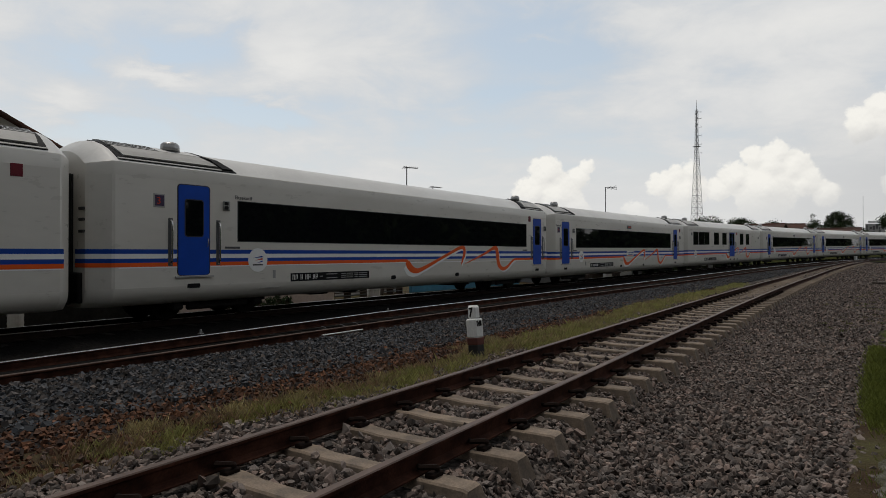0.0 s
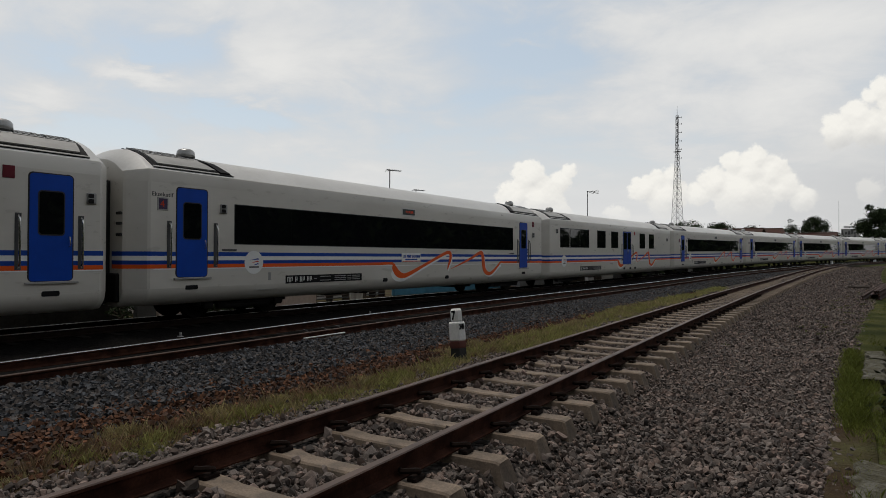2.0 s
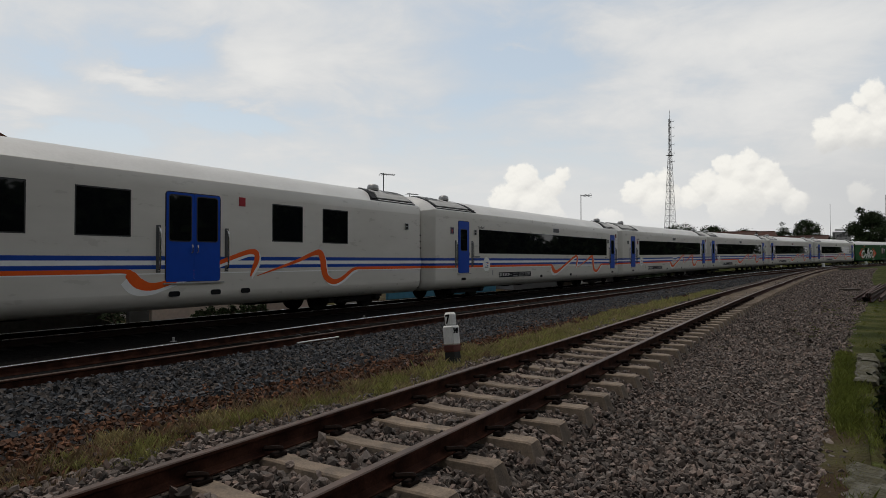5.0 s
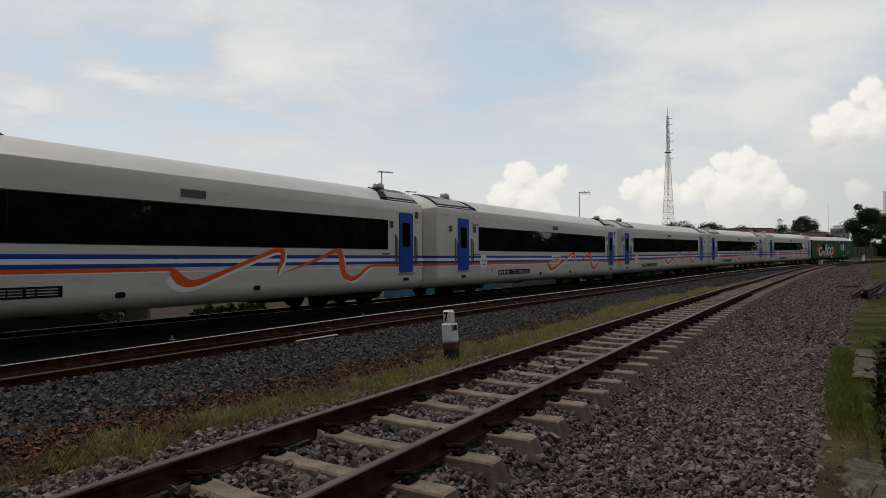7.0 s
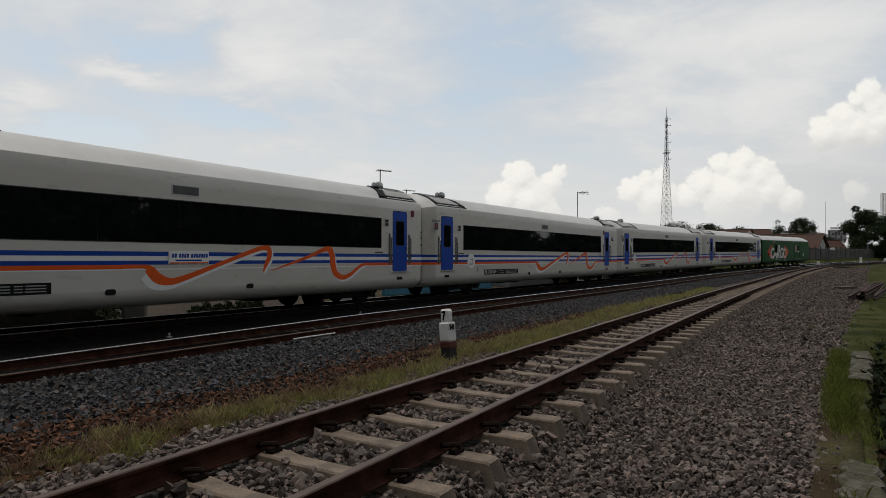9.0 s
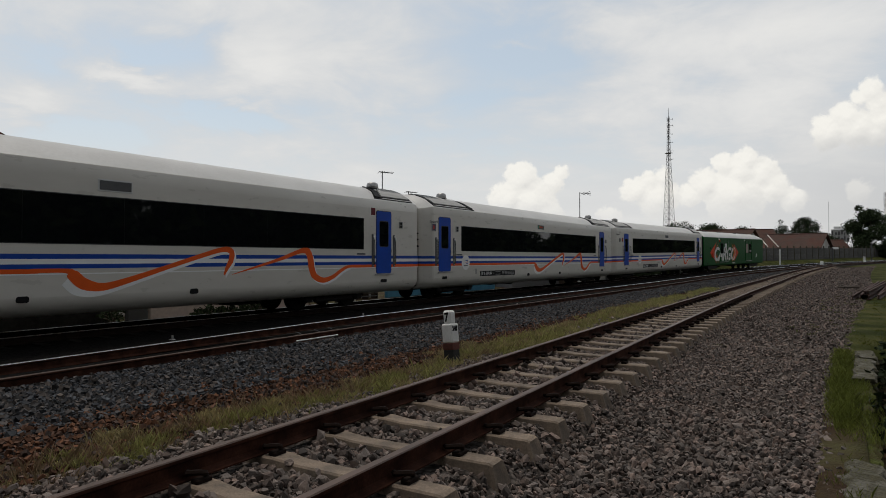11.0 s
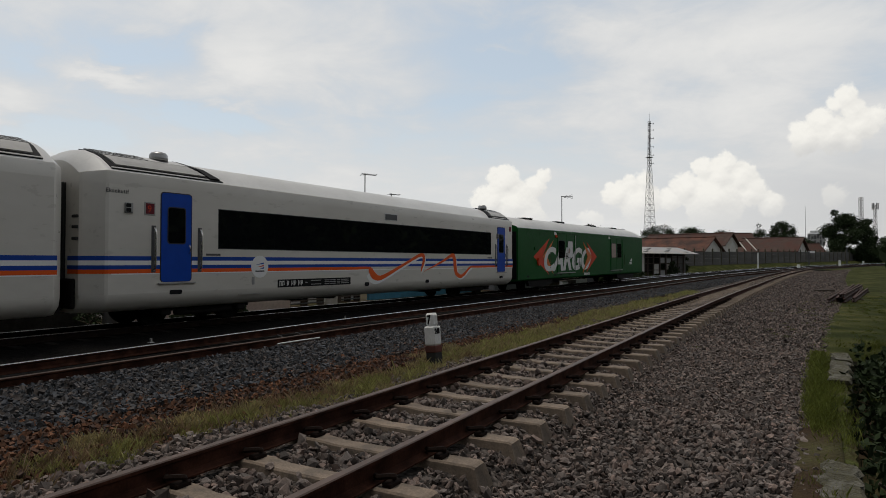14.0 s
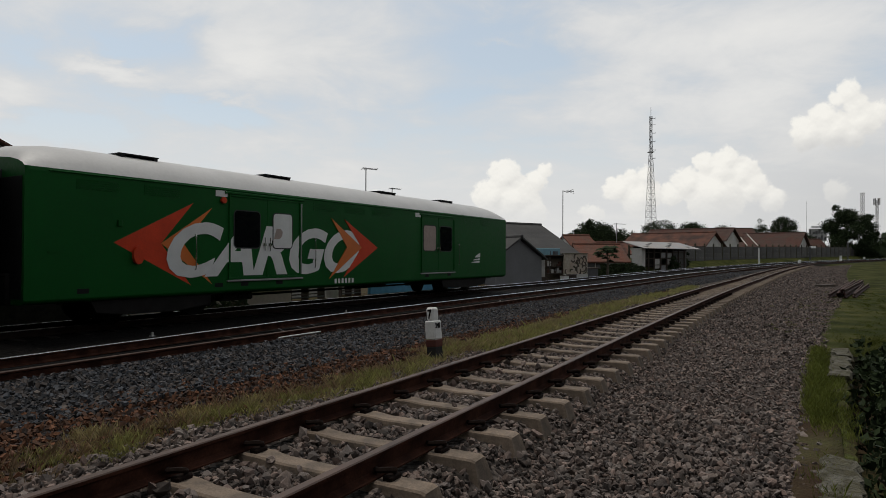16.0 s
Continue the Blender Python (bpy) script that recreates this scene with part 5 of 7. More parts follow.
    for a, b in ((3.6, 4.2), (7.75, 8.15), (16.1, 16.5)):
        x = U((a + b) / 2)
        tube(bm, smooth_line([(x, Y, -0.35 + UP), (x, Y - 0.06, -0.3 + UP), (x, Y - 0.06, 0.4 + UP), (x, Y, 0.45 + UP)], 3), 0.016, 6)
    pieces("handrail", bm, CHROME, v)
    Y = keep
    for u in (3.0, 7.3, 12.6, 16.7):
        bm = bmesh.new()
        box(bm, (U(u) - 0.5, -0.7, 3.765), (U(u) + 0.5, -0.1, 3.795), 0.012)
        for dx in (-0.4, 0.4):
            box(bm, (U(u) + dx - 0.05, -0.7, 3.66), (U(u) + dx + 0.05, -0.15, 3.77))
        part("roof_vent", bm, BLACK, v, "low black roof ventilator")
    running_gear(v, k)
    coupler(v, -1), coupler(v, 1)
    underframe(v, ((5.0, 6.05, 0.33), (10.4, 12.0, 0.47)))
    return v


TRAIN = [coach(-1, -0.88, "2", red_right=True, red_at=19.74, ends=(0, 0.17)), coach(0, 0.0, "3", red_right=True, swap=True, wave=10.1, ends=(0.12, 0)), coach(1, -0.88, "4", LED, True, True, wave=9.85, wave_z=-0.07, right=-1.0, sign_off=-0.5), dining_car(2), coach(3, 0.0, "5", DARKGREY, red_right=True, wave=10.62, stretch=0.965, right=0.1, ends=(0, 0.15)),
         coach(4, 0.0, "6", DARKGREY, True, red_right=True, badge=4.05, lamp_u=1.56, sign_u=3.22, label_u=3.15, ends=(0.1, 0.33)),
         coach(5, -0.88, "7", DARKGREY, red_right=True, swap=True, ends=(0.33, 0.78), right=-0.18, stretch=1.12), coach(6, -0.40, "8", SIGNGREEN, badge=3.97, plate=5.08, sign_u=1.28, label_u=1.12, ends=(0.78, 0.12), right=-0.62, wave=10.12, sign_off=-0.38), coach(7, -0.17, "9", DARKGREY, sign_off=-0.42, red_right=True, red_at=19.98, wave=9.58, stretch=0.94, right=-0.35, badge=4.98, plate=5.62, inboard=True, label_u=0.65, ends=(0.12, -0.1)), cargo_van(8)]


# ---- lineside ----
def hectometre_post(x, y):
    t = thing("hectometre_post", "stubby white concrete distance post with red-brown band and black foot", "distance post", pose(x, y, -0.08, -2, -6.5, -35) @ Matrix.Diagonal((0.8, 0.8, 1.06, 1)))
    bm = B(((-0.105, -0.105, -0.1), (0.105, 0.105, 0.21)), bevel=0.012)
    part("foot", bm, paint("black_tar", (0.02, 0.02, 0.02), 0.8, var=0.4, bump=0.4), t, "black painted foot")
    bm = B(((-0.112, -0.112, 0.205), (0.112, 0.112, 0.30)), bevel=0.012)
    part("band", bm, paint("red_brown_band", (0.12, 0.035, 0.025), 0.8, var=0.3), t, "red-brown painted band")
    chalk = paint("chalky_white", (0.80, 0.80, 0.78), 0.85, var=0.08, scale=8, bump=0.3, dist=0.004)
    bm = B(((-0.112, -0.112, 0.298), (0.112, 0.112, 0.56)), bevel=0.02)
    part("shaft", bm, chalk, t)
    bm = B(((-0.085, -0.085, 0.55), (0.085, 0.085, 0.74)), bevel=0.03)
    part("cap", bm, chalk, t)
    for text, size, m in (("7", 0.17, pose(-0.045, -0.0875, 0.59)), ("248", 0.095, pose(0.1135, -0.085, 0.46, 0, 0, 90))):
        me = letters(text, size, 0.002, 0.006)
        me.materials.append(BLACK)
        part("writing", me, None, t, "black number").matrix_basis = m


hectometre_post(-0.10, 9.1)


def rail_stack(x, y, turn, count, half, seed):
    t = thing("rail_stack", "stack of old rusty rails lying in the grass", "rails", pose(x, y, -0.10, 0, 0, turn))
    rng = random.Random(seed)
    prof = rail_profile()
    low = (count * 2 + 2) // 3
    for i in range(count):
        lay = 0 if i < low else 1
        oy = (i - (low - 1) / 2 if lay == 0 else i - low - (count - low - 1) / 2) * 0.14
        bm = bmesh.new()
        ln = half * rng.uniform(0.88, 1.1)
        rows = [[bm.verts.new((xx, px, pz)) for px, pz in prof] for xx in (-ln, ln)]
        n = len(prof)
        for k in range(n):
            bm.faces.new((rows[0][k], rows[0][(k + 1) % n], rows[1][(k + 1) % n], rows[1][k]))
        bm.faces.new(rows[0]), bm.faces.new(rows[1][::-1])
        o = part("old_rail", bm, RUSTBRIGHT, t)
        o.matrix_basis = pose(rng.uniform(-0.1, 0.1) * half, oy, 0.03 + lay * 0.155, rng.uniform(-6, 6), 0, rng.uniform(-0.8, 0.8))
    for q in (-0.6, 0.6):
        part("timber", B(((q * half - 0.1, -0.6, -0.08), (q * half + 0.1, 0.6, 0.03)), bevel=0.015), WOODEN, t, "dark timber under the rails")


RUSTBRIGHT = paint("flaking_rust", (0.066, 0.023, 0.017), 0.9, var=0.35, scale=3, fine=40, bump=0.3, second=(0.042, 0.026, 0.020), amount=0.5)
rail_stack(18.95, 29.3, 54.4, 10, 6.3, 4)
rail_stack(23.4, 32.6, 53.0, 5, 2.6, 5)


def slab(name, label, x, y, z, turn, sx, sy, sz, mat, cat="slab", rough=0.006):
    bm = B(((-sx / 2, -sy / 2, 0), (sx / 2, sy / 2, sz)), bevel=min(0.03, sz / 4))
    bmesh.ops.subdivide_edges(bm, edges=[e for e in bm.edges if e.calc_length() > 0.25], cuts=7 if rough > 0.01 else 4, use_grid_fill=True)
    rng = random.Random(name + str(round(x * 10)))
    for v in bm.verts:
        v.co += Vector((rng.uniform(-1, 1), rng.uniform(-1, 1), rng.uniform(-1, 1) * 0.5)) * rough
    ob = part(name, bm, mat)
    ob.matrix_basis = pose(x, y, z, 0, 0, turn)
    return tagged(ob, label, cat)


def kerbs():
    s = 3.3
    rng = random.Random(9)
    while s < 12.6:
        bare = 9.3 < s < 12.3 or 3.6 < s < 5.4
        x, y = SIDING.at(s, 3.30 + 1.1 * float(spread(s)) + ditch_bend(s))
        slab("ditch_kerb", "broken pale concrete kerb along the ditch, partly overgrown", float(x), float(y), (-0.515 if not bare else -0.455) + rng.uniform(-0.012, 0.012), SIDING.turn(s) - (3.4 if s < 9 else 1) + rng.uniform(-1, 1), 0.957, 0.25, 0.40, CEMENT if bare else MOSSY, "kerb", 0.03)
        s += 0.96


kerbs()
slab("concrete_slab", "pale concrete slab lying between the tracks", 31.5, 57.6, 0.0, 60, 2.6, 0.7, 0.2, LETTER)
slab("white_bag", "small crumpled white bag on the ballast", 23.0, 46.3, -0.04, 20, 0.8, 0.35, 0.12, LETTER, "litter")
slab("litter_scrap", "scrap of white plastic beside the sleepers", 1.22, 6.92, 0.01, 30, 0.17, 0.08, 0.02, WHITE, "litter")
slab("old_timber", "dark broken timber in the weeds", 20.3, 33.6, -0.16, 10, 0.9, 0.5, 0.16, WOODEN, "timber")


def bond_wires(s):
    """Signal wires and a pale rod fixed to the rail of the middle track."""
    t = thing("rail_bond", "pale rod and bond wires fixed to the rusty rail", "rail fitting", MAIN.place(s, MID + GAUGE + 0.12, RAIL_Z - 0.10))
    bm = bmesh.new()
    tube(bm, [(-0.6, 0, 0), (0.6, 0, 0.0)], 0.014, 8)
    part("rod", bm, LETTER, t)
    for x in (-0.45, 0.1, 0.55):
        bm = bmesh.new()
        tube(bm, smooth_line([(x + 0.62, 0.80, 0.05), (x + 0.68, 0.77, 0.03), (x + 0.76, 0.73, -0.03)], 4), 0.008, 6)
        part("wire", bm, GALV, t)


bond_wires(9.6)
for s, off in ((8.24, 2.2), (14.6, 2.1), (20.8, 4.1), (28.3, 2.2)):
    t = thing("rail_marker", "small pale concrete marker beside the rail", "marker", MAIN.place(s, off, -0.26))
    part("block", B(((-0.02, -0.025, 0), (0.02, 0.025, 0.09)), bevel=0.008), GREY, t)
    part("foot", B(((-0.05, -0.05, -0.02), (0.05, 0.05, 0.015)), bevel=0.008), GREY, t)


def lineside_post(name, label, x, y, z, h, r, head=None, arm=0.0):
    t = thing(name, label, "post", pose(x, y, z))
    bm = bmesh.new()
    tube(bm, [(0, 0, -0.1), (0, 0, h * 0.55)], r, 10)
    part("lower_post", bm, WHITE if head is None else DARKGREY, t)
    bm = bmesh.new()
    tube(bm, [(0, 0, h * 0.55), (0, 0, h)], r, 10)
    part("upper_post", bm, WHITE if head is None else DARKGREY, t)
    if arm:
        part("arm", B(((-0.12, -0.05, -0.17), (arm, 0.05, 0.17)), bevel=0.02, m=Matrix.Translation((0, 0, h - 0.1)) @ Matrix.Rotation(radians(-32 if h > 2.6 else 0), 4, "Y")), WHITE, t, "white tilted sign arm")


lineside_post("white_post", "tall white painted lineside post", 46.3, 92.7, 0.2, 2.55, 0.10)
lineside_post("signal_post", "white sign on a dark lineside post", 64.0, 110.3, 0.75, 2.5, 0.13, 1, 1.0)
lineside_post("signal_post", "dark lineside post with a tilted white arm", 79.1, 123.6, 1.0, 3.4, 0.13, 1, 1.15)
lineside_post("signal_post", "white sign on a dark lineside post", 92.0, 131.0, 1.1, 3.2, 0.12, 1, 0.9)
for x, y, z, h in ((50.9, 90.3, 0.42, 0.62), (66.6, 105.9, 0.62, 0.52), (76.2, 121.2, 0.75, 1.0), (86.3, 129.6, 0.9, 0.65)):
    t = thing("boundary_stone", "small white boundary stone beside the tracks", "marker", pose(x, y, z, 0, 0, 25))
    part("block", B(((-0.17, -0.15, 0), (0.17, 0.15, h)), bevel=0.04), WHITE, t)


# ---- houses beyond the tracks ----
def gable_house(name, label, x, y, z, turn, w, d, eave, ridge, wall_mat, roof_mat, over=0.5, openings=(), roof_parts=True):
    """House whose ridge runs along its own x; w along x, d along y. openings: side, centre, sill, width, height, kind."""
    t = thing(name, label, "house", pose(x, y, z, 0, 0, turn))
    bm = bmesh.new()
    th = 0.18
    for s in (-1, 1):
        prism(bm, [(-w / 2, 0), (w / 2, 0), (w / 2, eave), (-w / 2, eave)], s * d / 2, s * (d / 2 - th))
    bm2 = bmesh.new()
    for s in (-1, 1):
        poly = [(-d / 2 + th, 0), (d / 2 - th, 0), (d / 2 - th, eave), (0, ridge - 0.12), (-d / 2 + th, eave)]
        a = [bm2.verts.new((s * w / 2, p, q)) for p, q in poly]
        b = [bm2.verts.new((s * (w / 2 - th), p, q)) for p, q in poly]
        bm2.faces.new(a), bm2.faces.new(b[::-1])
        for i in range(5):
            bm2.faces.new((a[i], b[i], b[(i + 1) % 5], a[(i + 1) % 5]))
    pieces("wall", bm, wall_mat, t)
    pieces("gable_wall", bm2, wall_mat, t)
    slope = (ridge - eave) / (d / 2)
    for s in (-1, 1):
        bm = bmesh.new()
        rows, n = [], max(6, int(d * 1.6))
        for i in range(n + 1):
            f = i / n
            yy = s * (d / 2 + over) * f
            zz = ridge - slope * abs(yy) - 0.012 * (i % 2)
            rows.append([bm.verts.new((xx, yy, zz + q)) for q in (0.07, -0.05) for xx in (-w / 2 - over, w / 2 + over)])
        for a, b in zip(rows, rows[1:]):
            for p, q in ((0, 1), (1, 3), (3, 2), (2, 0)):
                bm.faces.new((a[p], a[q], b[q], b[p]))
        bm.faces.new([rows[0][i] for i in (0, 1, 3, 2)]), bm.faces.new([rows[-1][i] for i in (0, 2, 3, 1)])
        part("roof", bm, roof_mat, t)
    bm = bmesh.new()
    tube(bm, [(-w / 2 - over, 0, ridge + 0.06), (w / 2 + over, 0, ridge + 0.06)], 0.13, 8)
    part("ridge_tiles", bm, roof_mat, t)
    for side, c, sill, ow, oh, kind in openings:
        bm, bm3 = bmesh.new(), bmesh.new()
        f = 0.06
        if side in ("front", "back"):
            s = -1 if side == "front" else 1
            box(bm, (c - ow / 2 - f, min(s * d / 2, s * (d / 2 + 0.05)), sill - f), (c + ow / 2 + f, max(s * d / 2, s * (d / 2 + 0.05)), sill + oh + f))
            box(bm3, (c - ow / 2, min(s * d / 2, s * (d / 2 + 0.06)), sill), (c + ow / 2, max(s * d / 2, s * (d / 2 + 0.06)), sill + oh))
        else:
            s = -1 if side == "left" else 1
            box(bm, (min(s * w / 2, s * (w / 2 + 0.05)), c - ow / 2 - f, sill - f), (max(s * w / 2, s * (w / 2 + 0.05)), c + ow / 2 + f, sill + oh + f))
            box(bm3, (min(s * w / 2, s * (w / 2 + 0.06)), c - ow / 2, sill), (max(s * w / 2, s * (w / 2 + 0.06)), c + ow / 2, sill + oh))
        o = part("window" if kind == "window" else "door", bm, WOODEN, t)
        part("pane" if kind == "window" else "leaf", bm3, PANE if kind == "window" else DARKGREY, o)
    return t


# a roof rising over the train at its head end
gable_house("station_house", "house with an old dark tiled roof behind the tracks", -32.1, 35.5, -0.5, 130.5, 14.0, 15.0, 6.5, 10.85, PLASTER, TILEOLD, 0.9)
# grey houses beside the track
gable_house("grey_shed", "small grey rendered house with a dark sheet roof", 4.0, 44.9, -0.5, 125, 4.2, 4.2, 1.9, 3.2, GREYWALL, SLATE, 0.3)
gable_house("grey_house", "larger house with a weathered grey roof and pale blue wall", 3.7, 54.6, -0.5, 35, 12.0, 9.0, 2.35, 4.75, PLASTER, SLATE, 0.5)
gable_house("orange_roof_house", "low house with orange clay tiles and a dark doorway", 15.5, 64, -0.5, 2, 4.3, 6.4, 1.5, 3.1, PLASTER, TILEBRIGHT, 0.28, (("front", -1.5, 0.0, 0.8, 1.25, "door"), ("front", -0.5, 0.0, 0.7, 1.2, "door"), ("front", 0.9, 0.55, 0.7, 0.6, "window")))
gable_house("tiled_house", "low house with orange clay tiles", 14.9, 71, -0.5, 14, 2.6, 5.0, 2.9, 4.2, PLASTER, TILEBRIGHT, 0.35)
gable_house("tiled_house", "low house with dark brown tiles behind the yard", 18.6, 75, -0.5, 4, 5.4, 5.0, 2.3, 3.55, PLASTER, TILEOLD, 0.35)
gable_house("tiled_house", "house with darkened clay tiles and white gable", 35.8, 99, 0.3, -46, 13.0, 6.5, 2.9, 4.75, PLASTER, TILEOLD, 0.5)
gable_house("tiled_house", "long house with dark red clay tiles and a white gable", 43.4, 111, 0.3, -44, 14.0, 6.5, 4.0, 5.9, PLASTER, TILE, 0.5)
gable_house("tiled_house", "house with red clay tiles and white gable", 57.0, 123, 0.3, -8, 5.2, 5.0, 5.2, 6.6, PLASTER, TILE, 0.5, (("front", 0.0, 4.2, 2.4, 0.6, "window"),))
t = gable_house("long_tiled_house", "long house with red clay tiles patched by pale strips", 59.2, 119.5, 0.6, -42, 15.5, 8.0, 2.9, 5.2, PLASTER, TILE, 0.5)
gable_house("tiled_house", "house with red clay tiles among trees", 81.0, 142, 0.8, -4, 6.5, 6.0, 2.8, 4.6, PLASTER, TILE, 0.4)
for a, b in ((-5.0, -2.6), (-3.2, -0.4), (-1.6, 1.4)):
    bm = bmesh.new()
    k = (5.2 - 2.9) / 4.0
    tube(bm, [(a, -0.2, 5.2 - 0.2 * k + 0.09), (b, -4.2, 5.2 - 4.2 * k + 0.09)], 0.11, 5)
    part("mortar_strip", bm, PLASTER, t, "pale mortar strip on the tiles")


def white_workshop():
    t = thing("white_workshop", "white workshop with a pale corrugated sheet roof", "house", pose(23.2, 73.5, -0.4, 0, 0, 38))
    part("wall", B(((-4.5, -3, 0), (-4.3, -1.7, 2.75)), ((-4.3, -3, 0), (-3.9, -2.8, 2.7))), PLASTER, t)
    # near-black back wall stands in for the shade inside the open front
    part("back_wall", B(((-4.3, -1.9, 0), (6.0, -1.7, 2.95)), bevel=0.02), SHADEWALL, t, "near-black wall put in for the dim interior")
    for x in (-3.8, -3.2, -2.1, -0.9, 0.3, 1.5, 2.7, 3.9):
        part("post", B(((x - 0.07, -3.0, 0), (x + 0.07, -2.86, 2.85)), bevel=0.01), WOODEN, t)
    for z in (0.9, 1.6, 2.3):
        part("rail", B(((-3.9, -2.93, z - 0.04), (4.4, -2.89, z + 0.04))), WOODEN, t)
    for x0, x1, z0, z1, mt in ((-2.05, -0.95, 0.5, 1.55, PLASTER), (-0.8, 0.2, 1.7, 2.25, ZINC), (0.4, 1.4, 0.95, 1.55, ZINC), (-0.85, 0.25, 0.2, 0.85, ZINC), (0.4, 1.45, 1.7, 2.2, GREY)):
        part("sheet", B(((x0, -2.84, z0), (x1, -2.80, z1)), bevel=0.01), mt, t, "pale sheet hung between the posts")
    bm = bmesh.new()
    n = 46
    rows = []
    for i in range(n + 1):
        x = -4.9 + 11.2 * i / n
        zz = 0.04 * (i % 2)
        rows.append([bm.verts.new((x, yy, z + zz)) for yy, z in ((-3.6, 2.72), (-0.8, 3.50), (-0.8, 3.45), (-3.6, 2.67))])
    for a, b in zip(rows, rows[1:]):
        for k in range(4):
            bm.faces.new((a[k], a[(k + 1) % 4], b[(k + 1) % 4], b[k]))
    part("roof", bm, ZINC, t)
    # dark panel added where the open bay shows only a dim interior
    part("side_panel", B(((1.6, -2.83, 0), (4.5, -2.70, 2.5))), PANELWALL, t, "dark panel put across the dim open bay")
    for q in range(7):
        x, y = -4.0 + 1.35 * q, -3.1 + 0.7 * (q % 3)
        z = 2.765 + 0.2786 * (y + 3.6)
        bm = bmesh.new()
        prism(bm, [(x, z), (x + 0.6, z), (x + 0.62, z + 0.09), (x + 0.05, z + 0.09)], y, y + 0.28)
        part("roof_patch", bm, GREY, t, "grey patch on the sheet roof")


white_workshop()


def mural_wall():
    t = thing("mural_wall", "low cream wall with a faded mural of brown curling shapes", "wall", pose(10.35, 49.2, -0.5, 0, 0, 20))
    part("wall", B(((-1.05, 0, 0), (1.05, 0.2, 2.1)), bevel=0.03), MURAL, t)
    part("coping", B(((-1.1, -0.06, 2.1), (1.1, 0.26, 2.17)), bevel=0.02), CEMENT, t)
    rng = random.Random(2)
    for i in range(22):
        bm = bmesh.new()
        x, z, r, a0 = rng.uniform(-0.8, 0.8), rng.uniform(0.7, 1.85), rng.uniform(0.16, 0.42), rng.uniform(0, 6)
        ribbon(bm, [(x + r * math.cos(a0 + q * 0.5) * (1 - 0.12 * q), z + 0.8 * r * math.sin(a0 + q * 0.62), 0.03 + 0.09 * math.sin(q * 0.7)) for q in range(5)], -0.004 - 0.0005 * i, 0.02, 3)
        part("painted_curl", bm, (WOODEN, BARK, WOODEN, CEMENT)[i % 4], t)
    part("plinth", B(((-1.05, -0.03, 0), (1.05, 0.0, 0.55)), bevel=0.01), PLASTER, t, "whitewashed foot of the wall")


mural_wall()


def painted_board(x, y, turn):
    """Pale blue board under the eaves, its writing left as dark strokes."""
    t = thing("painted_board", "pale blue painted board with worn dark letters", "board", pose(x, y, -0.5, 0, 0, turn))
    part("board", B(((-1.9, 0, 1.65), (1.5, 0.08, 2.55)), bevel=0.02), TEAL, t)
    for dx in (-1.8, 1.4):
        part("leg", B(((dx - 0.04, 0.09, 0), (dx + 0.04, 0.15, 2.4))), WOODEN, t)
    for dx, w in ((0.62, 0.07), (0.85, 0.26), (1.15, 0.12)):
        part("lettering_bar", B(((dx, -0.012, 1.85), (dx + w, 0.0, 2.32)), bevel=0.004), DARKGREY, t)


def stall(x, y, turn):
    """Dark makeshift stall with goods piled under its awning."""
    t = thing("stall", "dark makeshift stall with goods piled under its awning", "stall", pose(x, y, -0.5, 0, 0, turn))
    for dx in (-0.9, 0.9):
        part("post", B(((dx - 0.035, -0.4, 0), (dx + 0.035, -0.33, 1.95))), WOODEN, t)
    part("awning", B(((-1.1, -0.6, 1.92), (1.1, 0.5, 1.98)), bevel=0.01, m=Matrix.Rotation(radians(-5), 4, "X")), WOODEN, t)
    part("back", B(((-0.95, 0.3, 0), (0.95, 0.36, 1.9)), bevel=0.01), BARK, t)
    part("counter", B(((-0.9, -0.35, 0.55), (0.9, 0.2, 0.62)), bevel=0.01), WOODEN, t)
    rng = random.Random(12)
    for q in range(16):
        u, z = -0.8 + 1.6 * (q % 8) / 7, 0.62 if q < 8 else 1.15
        h = rng.uniform(0.15, 0.42)
        part("goods", B(((u - 0.09, -0.2, z), (u + 0.09, 0.1, z + h)), bevel=0.02), (WOODEN, BARK, PLASTER, GREY, RUSTBRIGHT, TILE)[rng.randrange(6)], t)
    part("shelf", B(((-0.9, -0.25, 1.11), (0.9, 0.2, 1.15))), WOODEN, t)


painted_board(8.0, 50.6, 15)
stall(8.95, 49.2, 18)
for i, (x, y, w, h, c) in enumerate(((7.5, 48.2, 0.6, 0.5, WOODEN), (9.3, 48.4, 0.5, 0.7, LETTER), (9.9, 48.6, 0.5, 0.8, WOODEN), (12.1, 52.0, 1.3, 1.5, DARKGREY))):
    t = thing("crate", "stacked household crate by the wall", "crate", pose(x, y, -0.5, 0, 0, 12 * i))
    part("box", B(((-w / 2, -0.3, 0), (w / 2, 0.3, h * 0.6)), bevel=0.03), c, t)
    part("lid", B(((-w / 2 - 0.03, -0.33, h * 0.6), (w / 2 + 0.03, 0.33, h * 0.68)), bevel=0.01), WOODEN, t)

